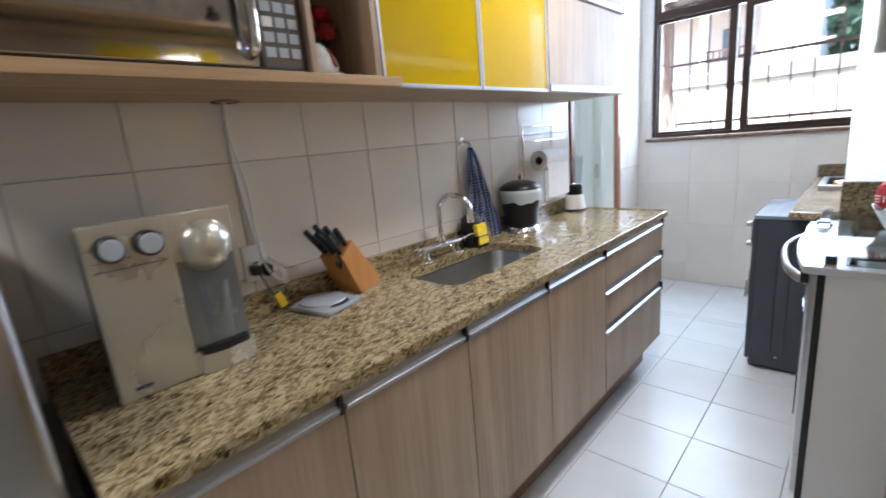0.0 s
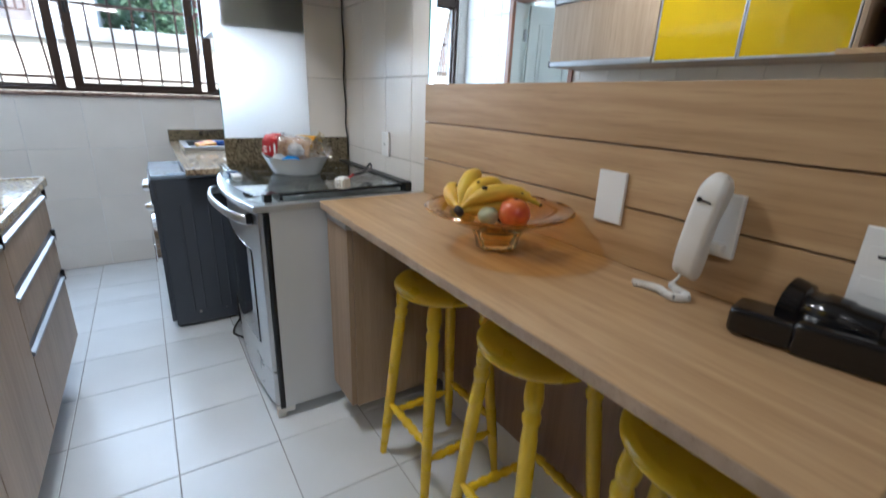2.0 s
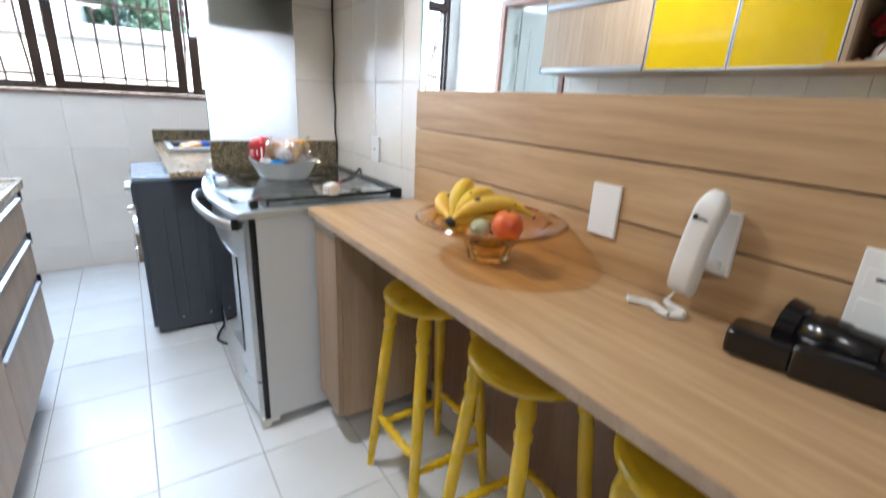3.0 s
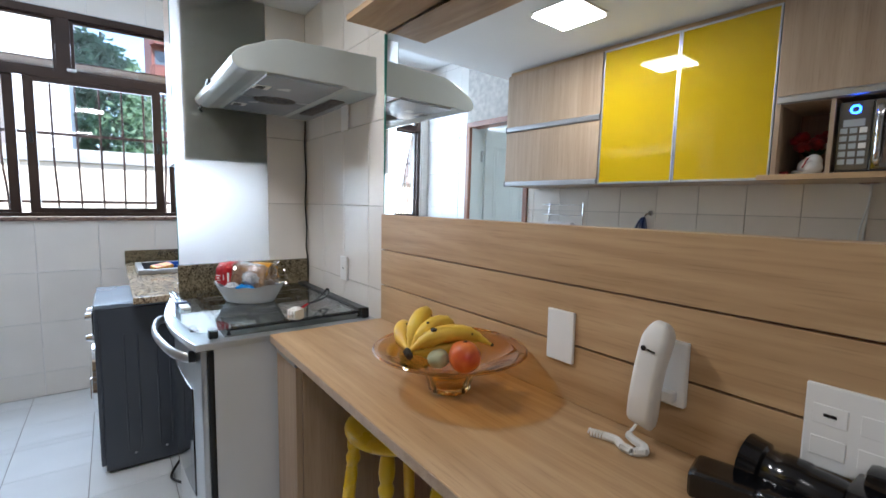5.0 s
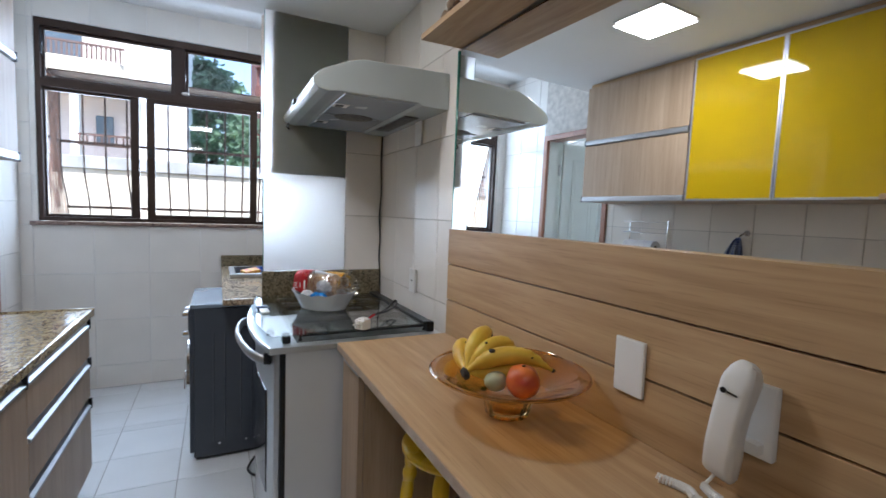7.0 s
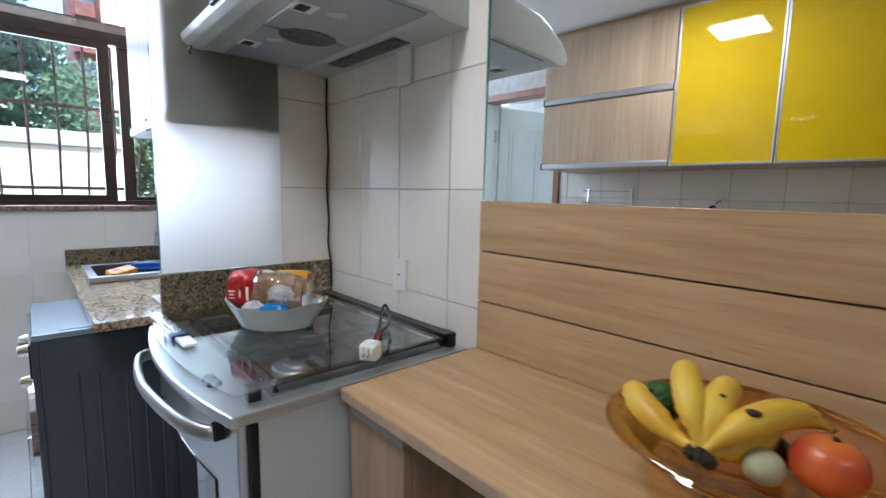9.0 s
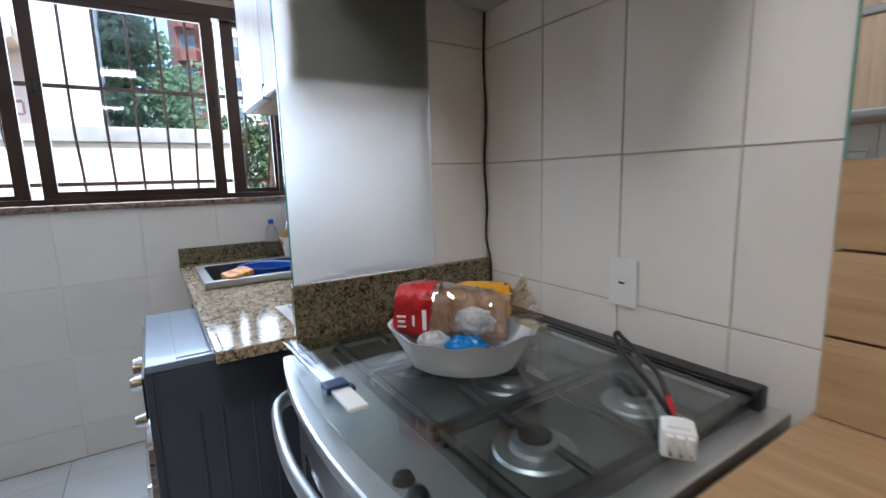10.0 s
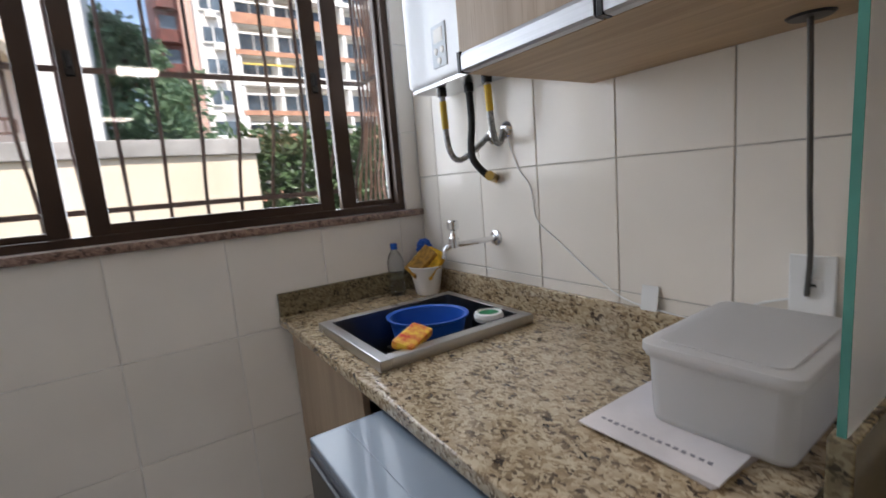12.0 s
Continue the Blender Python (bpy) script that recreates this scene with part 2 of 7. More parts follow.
BLACK_MATT = material("black_rubber", (0.018, 0.018, 0.019), 0.6, vary=0.2, scale=8, grain=0.2)
GREY_BODY = material("graphite_enamel", (0.055, 0.064, 0.082), 0.3, vary=0.08, scale=3, coat=0.15)
LIGHT_GREY = material("silver_enamel", (0.42, 0.46, 0.50), 0.25, vary=0.05, scale=3, coat=0.3)
# washer top: reflected sky is painted in as blue-grey
WASHER_LID = material("sky_tinted_enamel", (0.20, 0.25, 0.31), 0.22, vary=0.05, scale=3, coat=0.3)
SHADE_GREY = material("added_grey_green_sheet", (0.20, 0.23, 0.21), 0.6, vary=0.05, scale=3)
WHITE_ENAMEL = material("white_enamel", (0.72, 0.74, 0.76), 0.22, vary=0.03, scale=2, coat=0.3)
WHITE_PLASTIC = material("white_plastic", (0.80, 0.80, 0.78), 0.32, vary=0.03, scale=6)
CREAM_PLASTIC = material("cream_plastic", (0.77, 0.755, 0.715), 0.4, vary=0.05, scale=8)
HOOD_WHITE = material("hood_white_enamel", (0.56, 0.61, 0.60), 0.2, vary=0.04, scale=3, coat=0.3)
MIRROR = material("mirror_silver", (0.93, 0.95, 0.94), 0.0, 1.0, vary=0.0, rough_vary=0.0)
BRONZE = material("bronze_anodised_frame", (0.055, 0.032, 0.022), 0.35, 0.4, vary=0.12, scale=5)
# grille side bars: sunlight on the iron is put into a lighter, redder colour
SUNLIT_GRILLE = material("grille_side_sunlit_paint", (0.46, 0.24, 0.16), 0.5, vary=0.25, scale=14, grain=0.2)
GRILLE = material("grille_paint_brown", (0.13, 0.07, 0.052), 0.45, vary=0.2, scale=18, grain=0.2)
DOOR_WOOD = wood("door_frame_wood", (0.34, 0.15, 0.085), (0.23, 0.095, 0.05), 2, rough=0.35)
DOOR_PAINT = material("door_white_paint", (0.74, 0.78, 0.74), 0.4, vary=0.03, scale=3)
CLEAR = thin_pane("clear_glass", (0.97, 0.98, 0.975), 1.0)
STOVE_GLASS = thin_pane("stove_lid_glass", (0.86, 0.90, 0.90), 1.15)
HOB_STEEL = material("bright_hob_steel", (0.66, 0.67, 0.68), 0.34, 0.8, vary=0.05, scale=5, grain=0.04, grain_scale=200)
HOB_DARK = material("dark_hob_steel", (0.26, 0.265, 0.26), 0.42, 0.6, vary=0.35, scale=9)
GREEN_GLASS = glass("frosted_green_glass", (0.91, 0.885, 0.845), 0.58)
GLASS_EDGE = material("green_glass_edge", (0.09, 0.32, 0.27), 0.12, vary=0.1, scale=8)
AMBER = thin_pane("amber_glass", (0.965, 0.76, 0.35), 1.8)
AMBER_THICK = glass("amber_thick_glass", (0.98, 0.75, 0.36))
CLEAR_SOLID = thin_pane("clear_plastic", (0.93, 0.95, 0.96), 1.3)
DARK_GLASS = material("dark_oven_glass", (0.010, 0.010, 0.012), 0.05, vary=0.1, coat=0.5, rough_vary=0.02)
RUBBER_GREY = material("grey_cable", (0.10, 0.09, 0.08), 0.5, vary=0.1)


# ---- building blocks ----
def bm_box(x0, x1, y0, y1, z0, z1, bev=0.0025, seg=2):
    bm = bmesh.new()
    bmesh.ops.create_cube(bm, size=1.0)
    for v in bm.verts:
        v.co = Vector((x0 if v.co.x < 0 else x1, y0 if v.co.y < 0 else y1, z0 if v.co.z < 0 else z1))
    if bev:
        bmesh.ops.bevel(bm, geom=list(bm.edges), offset=min(bev, 0.45 * min(x1 - x0, y1 - y0, z1 - z0)), segments=seg, affect="EDGES", profile=0.6)
    return bm


def join(*bms):
    out = bmesh.new()
    for b in bms:
        me = bpy.data.meshes.new("tmp")
        b.to_mesh(me)
        b.free()
        out.from_mesh(me)
        bpy.data.meshes.remove(me)
    return out


def lathe(profile, seg=32, at=(0, 0, 0), squash=1.0):
    """Surface of revolution about z from (radius, height) pairs."""
    bm = bmesh.new()
    rings = []
    for r, z in profile:
        if r < 1e-5:
            rings.append([bm.verts.new((at[0], at[1], at[2] + z))])
        else:
            rings.append([bm.verts.new((at[0] + r * math.cos(a), at[1] + squash * r * math.sin(a), at[2] + z)) for a in (2 * math.pi * i / seg for i in range(seg))])
    for a, b in zip(rings, rings[1:]):
        for i in range(seg):
            j = (i + 1) % seg
            if len(a) == 1 and len(b) > 1:
                bm.faces.new((a[0], b[j], b[i]))
            elif len(b) == 1 and len(a) > 1:
                bm.faces.new((a[i], a[j], b[0]))
            elif len(a) > 1:
                bm.faces.new((a[i], a[j], b[j], b[i]))
    bmesh.ops.recalc_face_normals(bm, faces=bm.faces)
    return bm


def tube(points, radius, seg=10, radii=None, smooth=0):
    """Round bar along a line of points; smooth: in-between points a span on a soft curve."""
    pts = [Vector(p) for p in points]
    if smooth and len(pts) > 2:
        out = []
        ext = [2 * pts[0] - pts[1]] + pts + [2 * pts[-1] - pts[-2]]
        for i in range(1, len(ext) - 2):
            p0, p1, p2, p3 = ext[i - 1:i + 3]
            for k in range(smooth):
                u = k / smooth
                out.append(0.5 * ((2 * p1) + (p2 - p0) * u + (2 * p0 - 5 * p1 + 4 * p2 - p3) * u * u + (3 * p1 - p0 - 3 * p2 + p3) * u ** 3))
        pts = out + [pts[-1]]
    bm = bmesh.new()
    rings, side = [], None
    for i, p in enumerate(pts):
        d = (pts[min(i + 1, len(pts) - 1)] - pts[max(i - 1, 0)]).normalized()
        if side is None:
            side = d.orthogonal().normalized()
        else:
            side = (side - d * side.dot(d)).normalized()
        up = d.cross(side)
        r = radius if radii is None else radii[min(len(radii) - 1, round(i * (len(radii) - 1) / max(1, len(pts) - 1)))]
        rings.append([bm.verts.new(p + r * (math.cos(a) * side + math.sin(a) * up)) for a in (2 * math.pi * k / seg for k in range(seg))])
    for a, b in zip(rings, rings[1:]):
        for i in range(seg):
            bm.faces.new((a[i], a[(i + 1) % seg], b[(i + 1) % seg], b[i]))
    bm.faces.new(rings[0][::-1])
    bm.faces.new(rings[-1])
    bmesh.ops.recalc_face_normals(bm, faces=bm.faces)
    return bm


def prism(outline, z0, z1, bev=0.0, axis="z"):
    """Outline of (u, v) pairs pushed out along an axis: z: u=x v=y; y: u=x v=z; x: u=y v=z."""
    bm = bmesh.new()
    place = {"z": lambda u, v, w: (u, v, w), "y": lambda u, v, w: (u, w, v), "x": lambda u, v, w: (w, u, v)}[axis]
    a = [bm.verts.new(place(u, v, z0)) for u, v in outline]
    b = [bm.verts.new(place(u, v, z1)) for u, v in outline]
    bm.faces.new(a)
    bm.faces.new(b)
    for i in range(len(a)):
        j = (i + 1) % len(a)
        bm.faces.new((a[i], a[j], b[j], b[i]))
    bmesh.ops.recalc_face_normals(bm, faces=bm.faces)
    if bev:
        bmesh.ops.bevel(bm, geom=list(bm.edges), offset=bev, segments=2, affect="EDGES", profile=0.6)
    return bm


def blob(at, size, rough=0.0, freq=3.0, sub=3, seed=0):
    bm = bmesh.new()
    bmesh.ops.create_icosphere(bm, subdivisions=sub, radius=1.0)
    for v in bm.verts:
        k = 1 + rough * noise.noise(v.co * freq + Vector((seed * 3.7, seed * 1.9, seed)))
        v.co = Vector((v.co.x * size[0] * k + at[0], v.co.y * size[1] * k + at[1], v.co.z * size[2] * k + at[2]))
    return bm


def turn(bm, m):
    bmesh.ops.transform(bm, matrix=m, verts=bm.verts)
    return bm


def to_object(name, bm, mat, smooth=35):
    me = bpy.data.meshes.new(name)
    if smooth:
        # broad flat faces keep true normals beside their narrow rounded edges
        size = {f: f.calc_area() for f in bm.faces}
        for f in bm.faces:
            f.smooth = True
        for e in bm.edges:
            if len(e.link_faces) == 2:
                a, b = (size[f] for f in e.link_faces)
                e.smooth = e.calc_face_angle(0) < radians(smooth) and max(a, b) < 7 * min(a, b) + 1e-7
    bm.to_mesh(me)
    bm.free()
    me.materials.append(mat)
    return new(name, me)


def thing(name, label, category, at=(0, 0, 0), group="", kind="", rz=0.0):
    ob = new(name)
    ob.empty_display_size = 0.05
    ob.matrix_basis = pose(*at, 0, 0, rz)
    return tagged(ob, label, category, group, kind)


def part(name, bm, mat, parent, label="", smooth=35, local=False):
    """One mesh under a thing or a part. Its shape is given in the room's metres, or (local) from the thing's base."""
    ob = to_object(name, bm, mat, smooth)
    ob.parent = parent
    if not local and parent.parent is None:
        ob.matrix_parent_inverse = parent.matrix_basis.inverted()
    return tagged(ob, label)


def solid(name, bm, mat, label, category="", kind="", group="", smooth=35):
    return tagged(to_object(name, bm, mat, smooth), label, category, group, kind)


# ---- setting ----
XL, XR, YW, ZC = -0.855, 1.062, 5.56, 2.36
XU = 0.892          # face of the thicker wall beside the utility counter
XLW = -0.985        # face of the wall past the service door


def wall(name, boxes, mat, label="white-tiled kitchen wall"):
    return solid(name, join(*[bm_box(*b, bev=0) for b in boxes]), mat, label, "wall", "structure", smooth=0)


floor = solid("floor", bm_box(-1.1, 1.3, -1.6, 5.8, -0.1, -0.004, bev=0), FLOOR_GROUT, "white ceramic tiled kitchen floor", "floor", "structure", smooth=0)
wall_west = wall("wall_west", [(-1.1, XL - 0.004, -1.6, 4.06, 0, 2.8), (-1.1, XL - 0.004, 4.06, 4.76, 2.13, 2.8), (-1.1, XL - 0.004, 4.76, 4.80, 0, 2.8), (-1.1, XLW - 0.004, 4.80, YW, 0, 2.8)], GROUT)
wall_east = wall("wall_east", [(1.125, 1.3, -1.6, 3.118, 0, 2.8), (XR + 0.004, 1.3, 3.118, 4.05, 0, 2.8), (0.852, 1.3, 4.032, 4.10, 0, 2.8), (XU + 0.004, 1.3, 4.10, YW, 0, 2.8), (XR - 0.001, 1.125, -1.6, 3.118, 2.03, 2.8), (XR - 0.001, 1.125, -1.6, 0.39, 0, 2.03)], GROUT)
wall_north = wall("wall_north", [(-1.1, -0.885, YW + 0.004, 5.72, 0, 2.8), (0.815, 1.3, YW + 0.004, 5.72, 0, 2.8),
                                 (-0.885, 0.815, YW + 0.004, 5.72, 0, 1.225), (-0.885, 0.815, YW + 0.004, 5.72, 2.60, 2.8)], PAINT, "white wall round the kitchen window")
wall_south = wall("wall_south", [(-1.1, 1.3, -1.75, -1.6, 0, 2.8)], PAINT, "plain white wall behind")
ceiling = solid("ceiling", bm_box(-1.1, 1.3, -1.6, 4.10, ZC, 2.9, bev=0), CEIL, "white lowered plaster ceiling", "ceiling", "structure", smooth=0)
ceiling_2 = solid("ceiling_2", bm_box(-1.1, 1.3, 4.10, 5.72, 2.8, 2.9, bev=0), CEIL, "white ceiling over the utility corner", "ceiling", "structure", smooth=0)
# unseen shell behind the door; its north opening is added for the fill lamp
room_behind_door = solid("wall_service_room", join(bm_box(-2.6, -2.5, 3.4, 5.4, 0, 2.6, bev=0), bm_box(-2.5, -1.1, 3.3, 3.4, 0, 2.6, bev=0), bm_box(-2.5, -2.25, 5.4, 5.5, 0, 2.6, bev=0), bm_box(-1.25, -1.1, 5.4, 5.5, 0, 2.6, bev=0), bm_box(-2.25, -1.25, 5.4, 5.5, 0, 0.95, bev=0), bm_box(-2.25, -1.25, 5.4, 5.5, 2.15, 2.6, bev=0),
                                                   bm_box(-2.6, -1.1, 3.3, 5.5, 2.5, 2.6, bev=0), bm_box(-2.6, -1.1, 3.3, 5.5, -0.1, -0.004, bev=0)), PAINT, "plain white walls of the service room", "wall", "structure", smooth=0)


# window with sashes, stone sill, grille
def window():
    w = thing("window_1", "bronze aluminium sliding window with upper hinged lights", "window", (-0.035, YW + 0.05, 1.235), kind="structure")
    y0, y1 = YW + 0.012, YW + 0.075
    part("window_frame", join(bm_box(-0.885, 0.815, y0, y1, 1.235, 1.262), bm_box(-0.885, 0.815, y0, y1, 2.55, 2.60), bm_box(-0.885, -0.852, y0 + 0.001, y1 - 0.001, 1.24, 2.595),
                             bm_box(0.785, 0.815, y0 + 0.001, y1 - 0.001, 1.24, 2.595), bm_box(-0.88, 0.81, y0 + 0.002, y1 - 0.002, 2.150, 2.205), bm_box(-0.075, 0.005, y0 + 0.003, y1 - 0.003, 2.2, 2.56)), BRONZE, w)

    def sash(x0, x1, z0, z1, y, left=0.045, right=0.045, b=0.034):
        """A sliding leaf: two stiles, two rails and a pane with soft corners."""
        s = part("sash", join(bm_box(x0, x0 + left, y, y + 0.025, z0, z1, 0.003), bm_box(x1 - right, x1, y, y + 0.025, z0, z1, 0.003), bm_box(x0 + 0.01, x1 - 0.01, y + 0.001, y + 0.024, z0, z0 + b, 0.003), bm_box(x0 + 0.01, x1 - 0.01, y + 0.001, y + 0.024, z1 - b, z1, 0.003)), BRONZE, w)
        p = part("pane", bm_box(x0 + left - 0.005, x1 - right + 0.005, y + 0.010, y + 0.014, z0 + b - 0.005, z1 - b + 0.005, bev=0), CLEAR, s, smooth=0)
        p.visible_shadow = False
        return s

    sash(-0.853, -0.300, 1.26, 2.152, y0 + 0.034, 0.014, 0.055, 0.022)
    sash(-0.252, 0.512, 1.26, 2.152, y0 + 0.005, 0.054, 0.056)
    sash(0.552, 0.788, 1.26, 2.152, y0 + 0.036, 0.062, 0.016, 0.024)
    sash(-0.853, -0.072, 2.204, 2.552, y0 + 0.030, 0.018, 0.022, 0.020)
    sash(0.002, 0.786, 2.204, 2.552, y0 + 0.030, 0.022, 0.018, 0.020)
    part("stay_arm", tube([(-0.846, y0 - 0.004, 2.53), (-0.838, y0 - 0.010, 2.44), (-0.846, y0 - 0.004, 2.36)], 0.005, 8), BLACK, w)
    part("window_latch", join(bm_box(-0.232, -0.218, y0 - 0.014, y0 + 0.006, 1.74, 1.775, 0.005), bm_box(-0.236, -0.214, y0 - 0.004, y0 + 0.006, 1.72, 1.79, 0.003)), BLACK, w)
    part("window_latch", join(bm_box(0.477, 0.491, y0 - 0.014, y0 + 0.006, 1.72, 1.755, 0.005), bm_box(0.473, 0.495, y0 - 0.004, y0 + 0.006, 1.70, 1.77, 0.003)), BLACK, w)
    part("window_catch", bm_box(-0.02, 0.03, y0 - 0.02, y0 + 0.004, 2.205, 2.225, 0.006), CREAM_PLASTIC, w)
    part("window_sill", bm_box(-0.925, 0.885, YW - 0.025, y1 - 0.004, 1.205, 1.232, 0.004), SILL_STONE, w, "polished brown granite sill")
    part("reveal", join(bm_box(-0.90, -0.886, y0, 5.72, 1.23, 2.615, 0.001), bm_box(0.816, 0.83, y0, 5.72, 1.23, 2.615, 0.001), bm_box(-0.9, 0.83, y0, 5.72, 2.602, 2.617, 0.001)), PAINT, w)
    return w


window()


def grille():
    g = thing("window_grille", "bowed brown iron safety grille outside the window", "grille", (-0.035, 5.75, 1.2))
    y = 5.98
    for i in range(13):
        x = -0.855 + 0.142 * i
        part("bar", tube([(x, y, 2.30), (x, y, 1.72), (x, y + 0.03, 1.57), (x, y + 0.12, 1.43), (x, y + 0.17, 1.31), (x, y + 0.16, 1.22), (x, y + 0.04, 1.19)], 0.0075, 6, smooth=4), GRILLE, g)
    for z, dy in ((2.29, 0), (1.83, 0), (1.33, 0.168)):
        part("cross_bar", bm_box(-0.862, 0.856, y + dy - 0.013, y + dy - 0.005, z - 0.011, z + 0.011, 0.002), GRILLE, g)
    for side in (-0.862, 0.856):
        for k in range(7):
            u = k / 6
            yy = 5.75 + 0.215 * u
            sway = 0.022 * math.sin(5.0 * u + 1.0)
            part("side_bar", tube([(side, yy, 2.30), (side + 0.004, yy + sway, 1.80), (side, yy + 0.02 * u - sway, 1.56), (side, yy + 0.13 * u + sway, 1.38), (side, yy + 0.15 * u, 1.24), (side, yy + 0.03 * u, 1.19)], 0.006, 6, smooth=4), SUNLIT_GRILLE, g)
        for z in (2.29, 1.83):
            part("cross_bar", bm_box(side - 0.004, side + 0.004, 5.735, y, z - 0.010, z + 0.010, 0.002), GRILLE, g)
    part("cross_bar", bm_box(-0.862, 0.856, 5.735, y, 2.301, 2.312, 0.002), GRILLE, g)
    part("cross_bar", bm_box(-0.862, 0.856, 5.735, 6.14, 1.178, 1.188, 0.002), GRILLE, g)


grille()


# service door, ajar
def service_door():
    d = thing("door_1", "white panelled service door, ajar in a reddish wood frame", "door", (XL, 4.41, 0), kind="structure")
    f = part("door_frame", join(bm_box(XL - 0.12, XL + 0.012, 4.03, 4.075, 0, 2.10), bm_box(XL - 0.12, XL + 0.012, 4.745, 4.79, 0, 2.10), bm_box(XL - 0.12, XL + 0.012, 4.03, 4.79, 2.10, 2.145)), DOOR_WOOD, d)
    part("jamb_lining", join(bm_box(-1.098, XL - 0.121, 4.046, 4.062, 0, 2.11, 0.001), bm_box(-1.098, XL - 0.121, 4.758, 4.774, 0, 2.11, 0.001), bm_box(-1.098, XL - 0.121, 4.062, 4.758, 2.112, 2.128, 0.001), bm_box(XL - 0.119, XL - 0.02, 4.7405, 4.7448, 0, 2.099, 0), bm_box(XL - 0.119, XL - 0.02, 4.0752, 4.0795, 0, 2.099, 0)), DOOR_PAINT, d, "white jamb lining")
    m = Matrix.Translation((-1.03, 4.728, 0)) @ Matrix.Rotation(radians(-160), 4, "Z")
    leaf = part("door_leaf", turn(bm_box(0, 0.66, -0.018, 0.018, 0.01, 2.09, 0.004), m), DOOR_PAINT, d)
    for z0, z1 in ((0.15, 0.95), (1.08, 1.95)):
        for x0, x1 in ((0.09, 0.30), (0.36, 0.57)):
            part("door_panel", turn(join(bm_box(x0, x1, -0.024, 0.024, z0, z1, 0.008), bm_box(x0 + 0.03, x1 - 0.03, -0.028, 0.028, z0 + 0.03, z1 - 0.03, 0.008)), m), DOOR_PAINT, leaf)
    for z in (0.3, 1.05, 1.85):
        part("hinge", tube([(-1.005, 4.735, z - 0.05), (-1.005, 4.735, z + 0.05)], 0.012, 8), STEEL, d)


service_door()


# ---- left: base cabinets, worktop, sink ----
CF = -0.29


def base_cabinets():
    doors = [(1.462, 1.872), (1.876, 2.294), (2.298, 2.745), (2.749, 3.226)]
    for a, b in doors:
        c = thing("base_cabinet", "light oak laminate base cabinet with aluminium grip rail", "cabinet", (XL + 0.28, (a + b) / 2, 0.17), "base cabinets")
        part("body", bm_box(XL + 0.01, CF - 0.022, a - 0.001, b + 0.001, 0.17, 0.735 if a > 2.2 else 0.868, 0.001), WOOD_Z, c)
        dr = part("door", bm_box(CF - 0.02, CF, a, b, 0.185, 0.822, 0.0015), WOOD_Z, c)
        part("grip_rail", prism([(CF - 0.022, 0.822), (CF - 0.001, 0.822), (CF + 0.006, 0.826), (CF + 0.006, 0.834), (CF - 0.004, 0.842), (CF - 0.009, 0.866), (CF - 0.022, 0.866)], a + 0.002, b - 0.012, 0.0006, "y"), ALU, dr, "aluminium grip rail")
        part("rail_cap", bm_box(CF - 0.02, CF + 0.0075, b - 0.012, b - 0.001, 0.82, 0.868, 0.001), BLACK, dr, "black plastic end cap")
    c = thing("drawer_unit", "light oak laminate unit of three drawers", "cabinet", (XL + 0.28, 3.6, 0.17), "base cabinets")
    part("body", bm_box(XL + 0.01, CF - 0.022, 3.229, 3.972, 0.17, 0.868, 0.001), WOOD_Z, c)
    for z0, z1 in ((0.695, 0.866), (0.512, 0.690), (0.185, 0.507)):
        dr = part("drawer_front", bm_box(CF - 0.02, CF, 3.231, 3.968, z0, z1 - 0.042, 0.0015), WOOD_Z, c)
        z = z1 - 0.044
        part("grip_rail", prism([(CF - 0.022, z), (CF - 0.001, z), (CF + 0.006, z + 0.004), (CF + 0.006, z + 0.012), (CF - 0.004, z + 0.020), (CF - 0.009, z + 0.042), (CF - 0.022, z + 0.042)], 3.233, 3.958, 0.0006, "y"), ALU, dr, "aluminium grip rail")
        part("rail_cap", bm_box(CF - 0.02, CF + 0.0075, 3.958, 3.968, z - 0.002, z + 0.044, 0.001), BLACK, dr, "black plastic end cap")
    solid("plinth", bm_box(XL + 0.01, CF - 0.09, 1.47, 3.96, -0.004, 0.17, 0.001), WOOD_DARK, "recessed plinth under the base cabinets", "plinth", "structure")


base_cabinets()
SX0, SX1, SY0, SY1 = -0.735, -0.465, 2.46, 3.04


def rounded(x0, x1, y0, y1, r, n=6):
    pts = []
    for cx, cy, a0 in ((x1 - r, y1 - r, 0), (x0 + r, y1 - r, 90), (x0 + r, y0 + r, 180), (x1 - r, y0 + r, 270)):
        pts += [(cx + r * math.cos(radians(a0 + 90 * k / n)), cy + r * math.sin(radians(a0 + 90 * k / n))) for k in range(n + 1)]
    return pts


def slab_with_hole(x0, x1, y0, y1, z0, z1, hole, bev=0.004):
    """A worktop slab with a rounded cut-out: outer border and hole joined by quads."""
    bm = bmesh.new()
    n = len(hole)
    arc = n // 4
    outer = []
    for i, (px, py) in enumerate(hole):
        q, k = divmod(i, arc)
        ox, oy = (x1 if q in (0, 3) else x0), (y1 if q in (0, 1) else y0)
        along_x = (k < arc // 2) == (q in (0, 2))
        outer.append((ox, oy) if k == arc // 2 else ((ox, py) if along_x else (px, oy)))
    rings = [[bm.verts.new((p[0], p[1], z)) for p in ring] for ring, z in ((hole, z1), (outer, z1), (outer, z0), (hole, z0))]
    for k in range(4):
        a, b = rings[k], rings[(k + 1) % 4]
        for i in range(n):
            j = (i + 1) % n
            bm.faces.new((a[i], a[j], b[j], b[i]))
    bmesh.ops.recalc_face_normals(bm, faces=bm.faces)
    return bm


